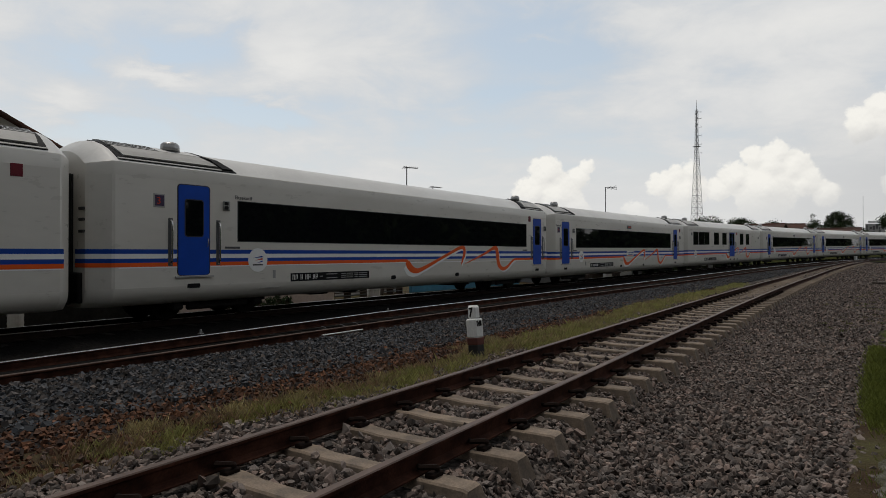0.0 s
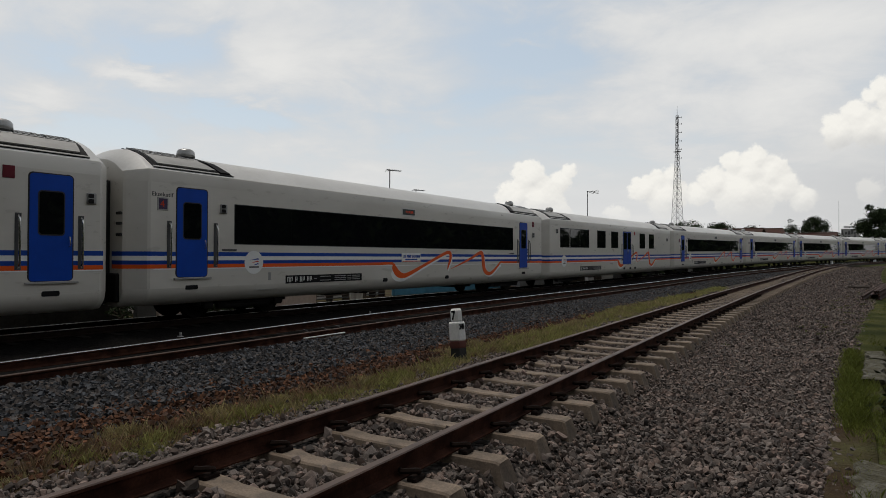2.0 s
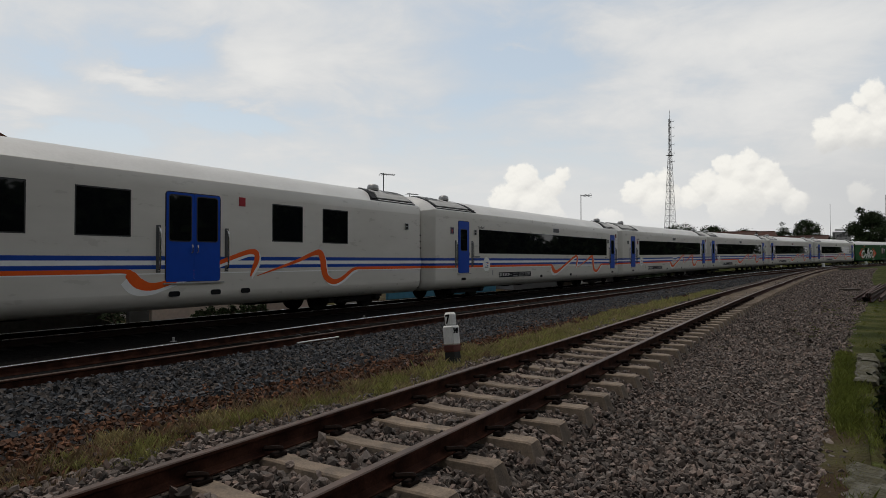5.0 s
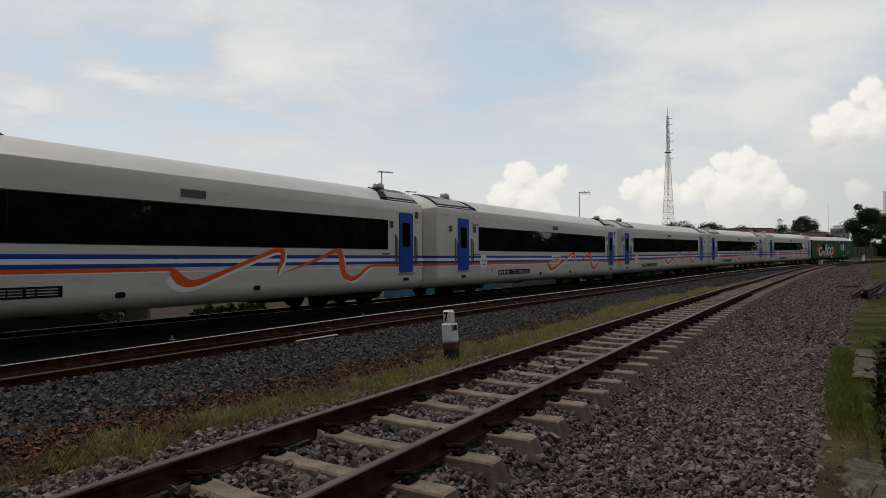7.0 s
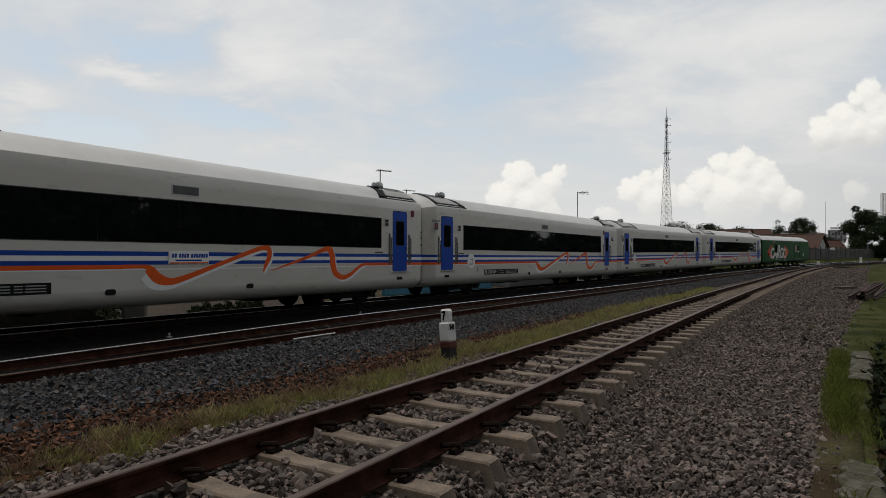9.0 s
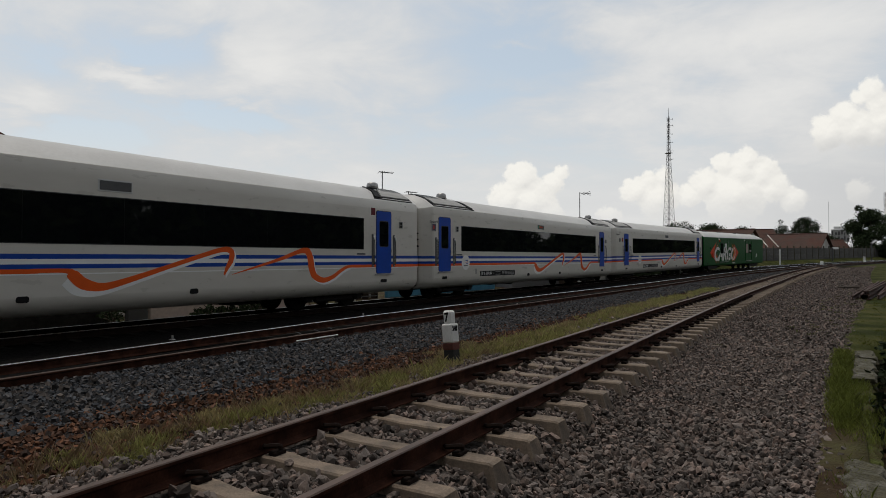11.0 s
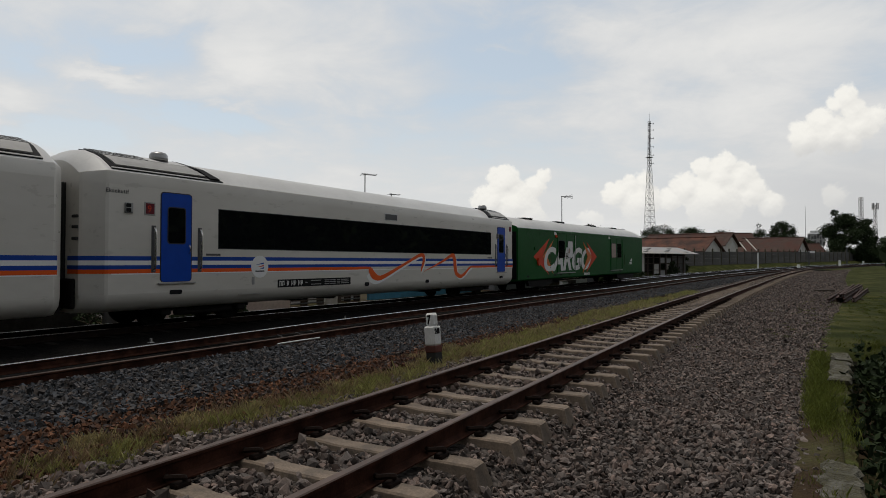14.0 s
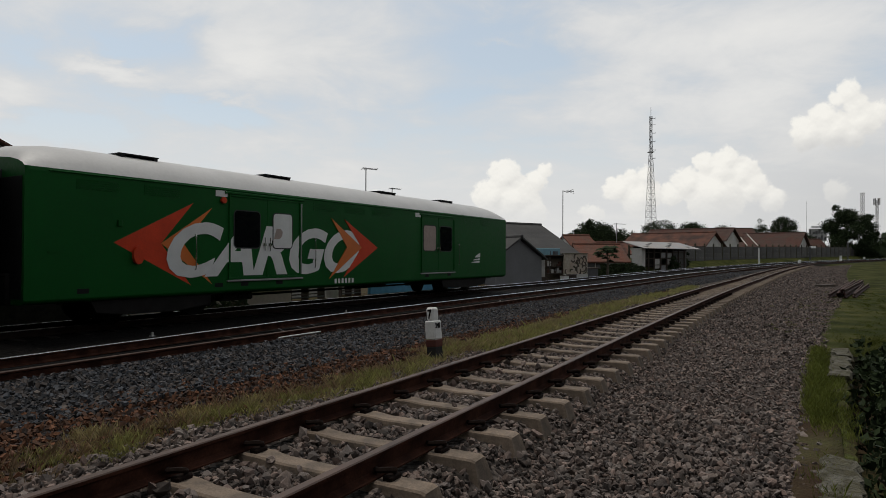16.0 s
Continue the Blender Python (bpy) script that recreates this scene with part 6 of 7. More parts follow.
# low walls and yards glimpsed under the train; near-black walls are added for the shade there
# the white house wall is lengthened as a reflector for the far rail head
for nm, lab, s, off, ln, h, mt in (("yard_wall", "low pinkish plastered yard wall", 15.3, -4.3, 6.9, 0.56, WALLPINK), ("house_wall", "white plastered house wall behind the yard, lengthened to show in the far rail head", 8.0, -6.4, 22.2, 2.3, PLASTER), ("yard_wall", "low white plastered yard wall", 22.2, -6.2, 6.0, 0.75, PLASTER), ("yard_wall", "blue painted yard fence", 30.3, -5.2, 10.8, 1.3, BLUEWALL),
                                   ("yard_wall", "near-black yard wall added for the darkness under the train", 3.85, -4.5, 14.3, 0.75, SHADEWALL), ("yard_gate", "dark closed yard gate beside the pink wall", 11.45, -4.3, 0.66, 0.8, DARKGREY), ("yard_wall", "near-black yard wall added for the darkness under the train", -12.5, -4.1, 18.0, 1.0, SHADEWALL), ("yard_wall", "near-black yard wall added for the darkness under the train", 50, -7.6, 15.0, 1.0, SHADEWALL), ("yard_wall", "blue painted yard fence", 39.5, -7.4, 6.0, 1.4, BLUEWALL)):
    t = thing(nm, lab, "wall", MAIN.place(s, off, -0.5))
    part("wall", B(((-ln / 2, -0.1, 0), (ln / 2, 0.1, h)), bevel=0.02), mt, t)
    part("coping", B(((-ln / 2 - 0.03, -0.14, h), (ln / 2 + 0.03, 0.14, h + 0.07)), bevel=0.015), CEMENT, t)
for s, off, k in ((0.5, -3.6, 1.0), (7.1, -3.9, 0.62), (21.9, -4.9, 1.0), (34.5, -6.6, 1.0)):
    t = thing("oil_drum", "pale painted drum standing in the yard", "drum", MAIN.place(s, off, -0.5))
    bm = bmesh.new()
    bmesh.ops.create_cone(bm, cap_ends=True, segments=18, radius1=0.29 * k, radius2=0.29 * k, depth=0.9 * k, matrix=Matrix.Translation((0, 0, 0.45 * k)))
    for z in (0.3, 0.6):
        bmesh.ops.create_cone(bm, cap_ends=True, segments=18, radius1=0.305 * k, radius2=0.305 * k, depth=0.03, matrix=Matrix.Translation((0, 0, z * k)))
    part("drum", bm, PLASTER, t)


def plant_rack(s, off, ln, rows):
    """Open rack of dark bars with pots on its boards."""
    t = thing("plant_rack", "dark slatted rack with pots in the yard", "rack", MAIN.place(s, off, -0.5))
    for x in (-ln / 2, 0, ln / 2):
        part("post", B(((x - 0.03, -0.2, 0), (x + 0.03, 0.2, 1.1)), bevel=0.008), WOODEN, t)
    for r in range(rows):
        z = 0.12 + 0.13 * r
        part("slat", B(((-ln / 2, -0.22, z), (ln / 2, -0.18, z + 0.05)), bevel=0.006), (DARKGREY, WOODEN)[r % 2], t)
    part("shelf", B(((-ln / 2, -0.25, 0.56), (ln / 2, 0.25, 0.60)), bevel=0.008), GREY, t)
    rng = random.Random(int(s * 10))
    for q in range(int(ln * 3)):
        x = -ln / 2 + 0.12 + (ln - 0.24) * (q + rng.uniform(0.1, 0.9)) / (ln * 3)
        bm = bmesh.new()
        h = rng.uniform(0.10, 0.2)
        bmesh.ops.create_cone(bm, cap_ends=True, segments=10, radius1=0.05, radius2=0.075, depth=h, matrix=Matrix.Translation((x, -0.1, 0.60 + h / 2)))
        part("pot", bm, (PLASTER, WOODEN, GREY)[q % 3], t)


plant_rack(20.2, -4.9, 2.0, 4)
plant_rack(23.6, -5.4, 1.4, 2)


def panel_fence():
    """Fence of stacked concrete panels between posts."""
    t = thing("panel_fence", "stained grey concrete panel fence between posts", "fence", kind="structure")
    a, b = Vector((25.2, 75.8)), Vector((96.0, 143.0))
    n = 35
    d = (b - a) / n
    turn = math.degrees(math.atan2(d.y, d.x))
    ln = d.length
    post = mesh_of("post", B(((-0.08, -0.09, -0.6), (0.08, 0.09, 2.22)), bevel=0.02), CEMENT)
    plank = mesh_of("panel", B(((0.09, -0.03, 0), (ln - 0.09, 0.03, 0.474)), bevel=0.006), PANELWALL)
    for i in range(-3, n + 1):
        p = a + d * i
        z = (0.85 if i >= 0 else 0.55) + 1.0 * (i / n)
        o = part("post", post, None, t)
        o.matrix_basis = pose(p.x, p.y, z, 0, 0, turn)
        if 0 <= i < n:
            for k in range(4):
                o = part("panel", plank, None, t)
                o.matrix_basis = pose(p.x, p.y, z - 0.1 + 0.48 * k, 0, 0, turn)


panel_fence()


def bank():
    """Grass bank that rises to the fence."""
    bm = bmesh.new()
    rows = []
    for i in range(41):
        f = i / 40
        a = Vector((20, 71.4)).lerp(Vector((104, 150.5)), f)
        nrm = Vector((0.686, -0.727))
        z = 0.85 + 1.0 * max(0, (f * 1.15 - 0.1))
        row = []
        for o, dz in ((-20, 0.2), (0.0, 0.02), (1.2, -0.1), (3.0, -0.85 - 0.3 * f), (5.0, -1.5 - 0.7 * f), (5.6, -2.0 - 1.3 * f)):
            q = a + nrm * o
            row.append(bm.verts.new((q.x, q.y, z + dz + 0.06 * noise.noise(Vector((q.x * 0.5, q.y * 0.5, 0))))))
        rows.append(row)
    for a, b in zip(rows, rows[1:]):
        for k in range(5):
            bm.faces.new((a[k], a[k + 1], b[k + 1], b[k]))
    tagged(part("grass_bank", bm, TURF, smooth=True), "green grass bank below the concrete fence", "grass", kind="structure")


bank()


# ---- masts ----
def lattice_mast(name, label, x, y, z, h, w0, w1, levels, mat, bar=0.12):
    t = thing(name, label, "mast", pose(x, y, z, 0, 0, 20))
    def corner(f, k):
        w = w0 + (w1 - w0) * min(1, f * 1.25)
        return Vector(((w / 2) * (1 if k in (0, 3) else -1), (w / 2) * (1 if k < 2 else -1), h * f))
    for k in range(4):
        bm = bmesh.new()
        tube(bm, [corner(i / 8, k) for i in range(9)], bar, 5)
        part("leg", bm, mat, t)
    bm = bmesh.new()
    for i in range(levels):
        f0, f1 = i / levels, (i + 1) / levels
        for k in range(4):
            tube(bm, [corner(f0, k), corner(f1, (k + 1) % 4)], bar * 0.6, 4)
            tube(bm, [corner(f0, (k + 1) % 4), corner(f1, k)], bar * 0.6, 4)
            tube(bm, [corner(f1, k), corner(f1, (k + 1) % 4)], bar * 0.7, 4)
    part("bracing", bm, mat, t)
    return t


t = lattice_mast("lattice_tower", "tall slender steel lattice tower with side aerials", 98.5, 300, 0, 68, 5.0, 0.9, 24, GALV, 0.085)
bm = bmesh.new()
tube(bm, [(0, 0, 67.5), (0, 0, 72.5)], 0.12, 6, 0.05)
part("aerial", bm, GALV, t)
for z in (48, 52, 56, 60, 64, 67):
    bm = bmesh.new()
    tube(bm, [(0.3, 0, z), (2.0, -0.6, z)], 0.09, 5)
    tube(bm, [(2.0, -0.6, z - 0.3), (2.0, -0.6, z + 0.5)], 0.08, 5)
    part("side_aerial", bm, GALV, t)
part("platform", B(((-1.2, -1.2, 50.8), (1.2, 1.2, 51.1))), GALV, t)
t = lattice_mast("phone_mast", "lattice phone mast with a crown of antennas", 171.5, 250, 0, 24.0, 1.3, 0.8, 14, ZINC, 0.06)
for k in range(6):
    a = k * math.pi / 3
    part("antenna_panel", B(((1.0 * math.cos(a) - 0.2, 1.0 * math.sin(a) - 0.13, 22.2), (1.0 * math.cos(a) + 0.13, 1.0 * math.sin(a) + 0.13, 24.8)), bevel=0.05), ZINC, t)
lattice_mast("phone_mast", "slim red and white lattice mast", 199.0, 300, 0, 32.0, 1.6, 1.3, 16, ZINC, 0.08)
t = thing("whip_mast", "thin tall whip aerial", "mast", pose(115, 200, 0))
bm = bmesh.new()
tube(bm, [(0, 0, 0), (0, 0, 19)], 0.09, 6, 0.04)
part("pole", bm, GALV, t)


def house_aerial(x, y, z0, z1, arm, turn, label, loops=False):
    t = thing("television_aerial", label, "aerial", pose(x, y, z0, 0, 0, turn))
    h = z1 - z0
    bm = bmesh.new()
    tube(bm, [(0, 0, -3), (0, 0, h)], 0.045, 6, 0.035)
    part("pole", bm, GALV, t)
    bm = bmesh.new()
    tube(bm, [(-arm * (0.05 if loops else 0.3), 0, h - 0.05), (arm, 0, h - 0.12)], 0.03, 5)
    part("boom", bm, GALV, t)
    if loops:
        for a, b, r in ((0.15, 0.5, 0.13), (0.5, 0.95, 0.18)):
            bm = bmesh.new()
            tube(bm, [(arm * a, 0, h - 0.1), (arm * b, 0, h - 0.1 + r), (arm * (b + 0.05), 0, h - 0.1 - r), (arm * a, 0, h - 0.12)], 0.02, 5)
            part("loop", bm, GALV, t)
        return
    for k in range(7):
        f = -0.3 + 1.3 * k / 6
        bm = bmesh.new()
        ln = 0.55 - 0.3 * k / 6
        tube(bm, [(arm * f, -ln, h - 0.08), (arm * f, ln, h - 0.08)], 0.018, 5)
        part("element", bm, GALV, t)


house_aerial(10.6, 56.0, 3.0, 7.25, 0.95, -20, "television aerial with bent loops on a tall thin pole", True)
house_aerial(-4.9, 40.0, 2.4, 7.0, 0.7, 15, "television aerial on a pole")
house_aerial(-4.2, 52.0, 5.0, 7.0, 0.7, 20, "television aerial on a short pole")
house_aerial(19.2, 70.0, 3.0, 5.1, 1.0, -10, "television aerial on a roof pole")


def hoarding():
    t = thing("hoarding", "white framed hoarding above the trees", "hoarding", pose(131.5, 222, 3.6, 0, 0, -20) @ Matrix.Diagonal((0.55, 1, 0.85, 1)))
    part("board", B(((-5, 0, 4), (5, 0.3, 9.2)), bevel=0.05), GREY, t)
    part("top_board", B(((-3.6, 0, 9.4), (2.6, 0.3, 10.4)), bevel=0.05), WHITE, t)
    bm = bmesh.new()
    rng = random.Random(3)
    for i in range(6):
        for k in range(2):
            x, z = -4.7 + 1.6 * i + rng.uniform(0, 0.3), 4.3 + 2.5 * k + rng.uniform(0, 0.4)
            box(bm, (x, -0.06, z), (x + rng.uniform(0.6, 1.5), 0.0, z + rng.uniform(0.8, 2.0)))
    pieces("dark_panel", bm, DARKGREY, t)
    for x in (-4, 4):
        part("leg", B(((x - 0.2, 0.3, -5), (x + 0.2, 0.7, 9)), bevel=0.03), GALV, t)


hoarding()


# ---- plants ----
def leaf_cloud(centres, count, size, rng):
    """Leaves as small bent quads round clump centres; one mesh."""
    n = count
    C = np.array([c[:3] for c in centres])
    R = np.array([c[3] for c in centres])
    pick = rng.choice(len(C), n, p=R ** 2 / np.sum(R ** 2))
    d = rng.normal(size=(n, 3))
    d /= np.linalg.norm(d, axis=1)[:, None]
    p = C[pick] + d * (R[pick] * rng.uniform(0.35, 1.1, n) ** 0.6 * np.exp(rng.normal(0, 0.16, n)))[:, None] * np.array([1, 1, 0.8])
    a = rng.normal(size=(n, 3))
    a /= np.linalg.norm(a, axis=1)[:, None]
    b = np.cross(a, rng.normal(size=(n, 3)))
    b /= np.linalg.norm(b, axis=1)[:, None]
    s = size * rng.uniform(0.6, 1.4, n)[:, None]
    v = np.stack([p - a * s, p + b * s * 0.45, p + a * s, p - b * s * 0.45], 1).reshape(-1, 3)
    f = np.arange(4 * n).reshape(-1, 4)
    return v, f


def raw_mesh(name, v, f, mat):
    me = bpy.data.meshes.new(name)
    k = f.shape[1]
    me.vertices.add(len(v)), me.loops.add(f.size), me.polygons.add(len(f))
    me.vertices.foreach_set("co", np.ascontiguousarray(v, dtype=np.float32).ravel())
    me.loops.foreach_set("vertex_index", np.ascontiguousarray(f, dtype=np.int32).ravel())
    me.polygons.foreach_set("loop_start", np.arange(0, f.size, k, dtype=np.int32))
    me.polygons.foreach_set("loop_total", np.full(len(f), k, dtype=np.int32))
    me.polygons.foreach_set("use_smooth", np.zeros(len(f), dtype=bool))
    me.materials.append(mat)
    me.update()
    me.validate()
    return me


def tree(x, y, z, h, w, seed, label, leaf=LEAF, count=2600, trunk=0.35, size=None):
    """Tapered trunk with limbs and an uneven crown of many leaves."""
    rng = np.random.default_rng(seed)
    t = thing("tree", label, "tree", pose(x, y, z))
    bm = bmesh.new()
    top = h * 0.72
    tube(bm, [(0, 0, -0.3), (0.1 * w * 0.2, 0, h * 0.2), (-0.04 * w, 0.03 * w, h * 0.45), (0, 0, top)], h * 0.028 + 0.05, 8, 0.05)
    cl = []
    for i in range(13):
        a = i * 2.4 + rng.uniform(-0.4, 0.4)
        f = trunk + (0.97 - trunk) * (i + 0.5) / 13
        r = w * 0.5 * math.sin(math.pi * min(1, 0.22 + 0.72 * (f - trunk) / (1 - trunk))) * rng.uniform(0.55, 1.0)
        c = Vector((r * math.cos(a), r * math.sin(a), h * f * 0.93))
        base = Vector((0, 0, max(h * 0.15, c.z - r * 0.7 - h * 0.08)))
        base.z = min(base.z, top)
        tube(bm, [base, base.lerp(c, 0.55) + Vector((0, 0, 0.05 * h)), c], h * 0.011 + 0.02, 5, 0.015)
        cl.append((c.x, c.y, c.z, w * rng.uniform(0.14, 0.25)))
        for _ in range(2):
            q = c + Vector(rng.normal(size=3)) * w * 0.12
            cl.append((q.x, q.y, q.z, w * rng.uniform(0.07, 0.14)))
    cl.append((0, 0, h * 0.9, w * 0.18))
    part("trunk", bm, BARK, t)
    v, f = leaf_cloud(cl, count if size else int(count * 3.6), size or max(0.12, w * 0.021), rng)
    part("crown", raw_mesh("crown", v, f, leaf), None, t)
    return t


DT = "broad dark green tree with an uneven crown"
tree(30.4, 122, 0, 7.3, 9.0, 1, DT, count=4500)
tree(28.2, 122, 0, 9.0, 2.6, 18, "slim dark tree rising over its neighbours", count=1200)
tree(26.0, 120, 0, 6.6, 6, 2, DT)
tree(35.0, 124, 0, 5.8, 7, 3, DT)
tree(54.0, 150, 0, 8.6, 9, 4, DT)
tree(58.0, 146, 0, 9.3, 7.5, 19, DT)
tree(49.0, 146, 0, 8.7, 7.5, 20, DT)
tree(90.5, 158, 0, 7.4, 6.0, 21, DT)
tree(60.0, 152, 0, 9.0, 9, 5, DT)
tree(72.0, 162, 0, 9.0, 8, 6, DT)
tree(77.0, 166, 0, 8.8, 5, 16, DT)
tree(88.5, 164, 0, 12.2, 7, 7, DT, count=4500)
tree(84.0, 166, 0, 10.2, 6, 17, DT)
tree(88.4, 138, 0.4, 11.4, 9.4, 9, "tall dark tree with a wide rounded crown", count=9000, trunk=0.14)
tree(93.5, 140, 0.4, 5.0, 5, 10, DT, count=3000, trunk=0.15)
tree(99.5, 141, 0.4, 6.0, 7, 11, DT, count=3500, trunk=0.15)
tree(108.0, 146, 0.4, 7.5, 9, 12, DT, count=3500, trunk=0.15)
tree(118.0, 150, 0.4, 10.0, 11, 13, DT, count=3500)
tree(131.0, 158, 0.4, 10.0, 12, 14, DT, count=3000)
for i, (x, y, h) in enumerate(((98, 131, 3.6), (103, 133, 4.2), (109, 136, 4.5), (116, 139, 5.0), (93, 128, 2.6))):
    tree(x, y, 0.2, h, h * 1.5, 40 + i, "dense dark green bush on the bank", count=1800, trunk=0.08)
tree(29.0, 78.0, -0.3, 2.6, 2.4, 31, "dark climbing shrub on the workshop fence", count=1200, trunk=0.05)
tree(26.0, 72.6, -0.4, 2.2, 2.0, 32, "dark shrub beside the workshop", count=1000, trunk=0.05)
for i, (x, y, h) in enumerate(((15.4, 58.5, 0.9), (17.0, 60.0, 1.0), (18.6, 62.0, 1.0))):
    tree(x, y, -0.5, h, 2.4, 60 + i, "low dark hedge bush", count=900, trunk=0.05)
for i, (q, h) in enumerate(((10.4, 0.6), (13.3, 0.30), (13.7, 0.40), (14.15, 0.33), (14.6, 0.38), (15.05, 0.36), (15.45, 0.45), (15.85, 0.38))):
    tree(*map(float, MAIN.at(q, -3.75)), -0.5, h, 0.42 if i else 0.7, 70 + i, "small green pot plant by the yard wall", LEAF, 220, 0.1, 0.06)


def papaya(x, y, z, h):
    t = thing("papaya_tree", "slim papaya tree with a crown of large leaves", "tree", pose(x, y, z))
    bm = bmesh.new()
    tube(bm, [(0, 0, 0), (0.05, 0, h * 0.5), (0, 0.05, h * 0.8)], 0.11, 8, 0.07)
    part("trunk", bm, BARK, t)
    rng = random.Random(3)
    for k in range(30):
        a = k * 2.4
        e = rng.uniform(-0.7, 1.1)
        L = rng.uniform(0.55, 0.95)
        bm = bmesh.new()
        tip = Vector((L * math.cos(a) * math.cos(e), L * math.sin(a) * math.cos(e), h * 0.8 + L * math.sin(e)))
        tube(bm, [(0, 0, h * 0.8), tip * 0.5 + Vector((0, 0, h * 0.4 + 0.12)), tip], 0.02, 4)
        for q in range(7):
            b = a + (q - 3) * 0.5
            w = tip + Vector((0.46 * math.cos(b), 0.46 * math.sin(b), -0.24))
            sd = Vector((-math.sin(b), math.cos(b), 0)) * 0.17
            mid = tip.lerp(w, 0.55)
            vs = [bm.verts.new(p) for p in (tip, mid + sd, w, mid - sd)]
            bm.faces.new(vs)
        part("leaf", bm, LEAF, t)


papaya(14.6, 56.2, -0.5, 2.75)

# unseen trees that close the place behind the camera; their bulk cuts light
for i, (x, y, h, w) in enumerate(((-14, -12, 9, 9), (-5, -15, 10, 10), (4, -16, 9, 9), (13, -14, 10, 10), (21, -9, 9, 9), (28, 0, 10, 9), (-23, -8, 9, 9), (34, 10, 8, 9), (38, 20, 8, 9), (44, 31, 8, 9), (52, 42, 8, 9), (61, 52, 8, 9), (72, 62, 9, 9), (84, 74, 9, 9), (-33, -2, 9, 9), (-42, 4, 9, 9), (62, 76, 7.5, 9), (93, 106, 8.5, 9), (110, 122, 9, 10))):
    # made taller at the left to shade the coaches, wider to darken window reflections
    tree(x, y, -0.5, h * (1.3 if x < 6 and y < 6 else 1.0), w * 1.3, 90 + i, "broad dark green tree out of view, dimming light and reflections", count=3000, size=0.8, trunk=0.06)


# ---- stones and grass ----
def stones(name, label, line, area, count, size, mat, seed, keep=None, height=None, drop=None, widen=False, coarse=False, rounded=False):
    """Loose broken stones strewn on the ballast, one mesh."""
    rng = np.random.default_rng(seed)
    s = area[0] + (area[1] - area[0]) * rng.random(count) ** area[4]
    o = rng.uniform(area[2], area[3], count)
    if keep is not None:
        k = keep(s, o, rng)
        s, o = s[k], o[k]
    n = len(s)
    base = np.array([(x, y, z) for x in (-1, 1) for y in (-1, 1) for z in (-1, 1)], float) * 0.78
    fa = np.array([(0, 1, 3), (0, 3, 2), (4, 6, 7), (4, 7, 5), (0, 4, 5), (0, 5, 1), (2, 3, 7), (2, 7, 6), (0, 2, 6), (0, 6, 4), (1, 5, 7), (1, 7, 3)])
    if coarse:
        base = np.array([(1, 0, 0), (-1, 0, 0), (0, 1, 0), (0, -1, 0), (0, 0, 1), (0, 0, -1)], float) * 1.15
        fa = np.array([(0, 2, 4), (2, 1, 4), (1, 3, 4), (3, 0, 4), (2, 0, 5), (1, 2, 5), (3, 1, 5), (0, 3, 5)])
    if rounded:
        g = (1 + 5 ** 0.5) / 2
        base = np.array([(-1, g, 0), (1, g, 0), (-1, -g, 0), (1, -g, 0), (0, -1, g), (0, 1, g), (0, -1, -g), (0, 1, -g), (g, 0, -1), (g, 0, 1), (-g, 0, -1), (-g, 0, 1)], float) / math.sqrt(1 + g * g) * 1.12
        fa = np.array([(0, 11, 5), (0, 5, 1), (0, 1, 7), (0, 7, 10), (0, 10, 11), (1, 5, 9), (5, 11, 4), (11, 10, 2), (10, 7, 6), (7, 1, 8), (3, 9, 4), (3, 4, 2), (3, 2, 6), (3, 6, 8), (3, 8, 9), (4, 9, 5), (2, 4, 11), (6, 2, 10), (8, 6, 7), (9, 8, 1)])
    k = len(base)
    r = size * np.clip(np.exp(rng.normal(0, 0.30, n)), 0.5, 1.6)
    sc = r[:, None] * rng.uniform(0.55, 1.3, (n, 3)) * np.array([1.15, 0.95, 0.72])
    V = (base[None] + rng.uniform(-1, 1, (n, k, 3)) * (0.36 if rounded else 0.2)) * sc[:, None, :]
    q = rng.normal(size=(n, 4))
    q /= np.linalg.norm(q, axis=1)[:, None]
    w, a, b, c = q.T
    M = np.stack([1 - 2 * (b * b + c * c), 2 * (a * b - c * w), 2 * (a * c + b * w), 2 * (a * b + c * w), 1 - 2 * (a * a + c * c), 2 * (b * c - a * w), 2 * (a * c - b * w), 2 * (b * c + a * w), 1 - 2 * (a * a + b * b)], 1).reshape(n, 3, 3)
    V = np.einsum("nij,nkj->nki", M, V)
    x, y = line.at(s, o + (spread(s) * np.maximum(0, o - 1.3) / 1.85 if widen else 0))
    z = (height(s, o) if height else 0) + r * rng.uniform(-0.15, 1.15, n) + (drop(s) if drop else 0)
    V += np.stack([x, y, z], 1)[:, None, :]
    F = fa[None] + (np.arange(n) * k)[:, None, None]
    ob = new(name, raw_mesh(name, V.reshape(-1, 3), F.reshape(-1, 3), mat))
    return tagged(ob, label, "ballast", kind="stuff")


def off_sleepers(s, o, rng):
    on = (np.abs(((s + 1.87 + 0.325) % 0.65) - 0.325) < 0.125) & (np.abs(o) < 1.05)
    near_rail = np.abs(np.abs(o) - GAUGE) < 0.075
    return (~on | (rng.random(len(s)) < np.where(np.abs(o) < 0.4, 0.14, 0.03) + 0.3 * np.clip((s - 13) / 6, 0, 1))) & ~near_rail


def siding_height(s, o):
    return np.interp(o, [-2.1, -1.6, -1.0, -0.8, 0.8, 0.95, 1.1, 1.5, 2.2, 2.7, 3.15], [-0.09, -0.05, -0.03, -0.02, -0.02, -0.06, -0.16, -0.18, -0.16, -0.13, -0.14])


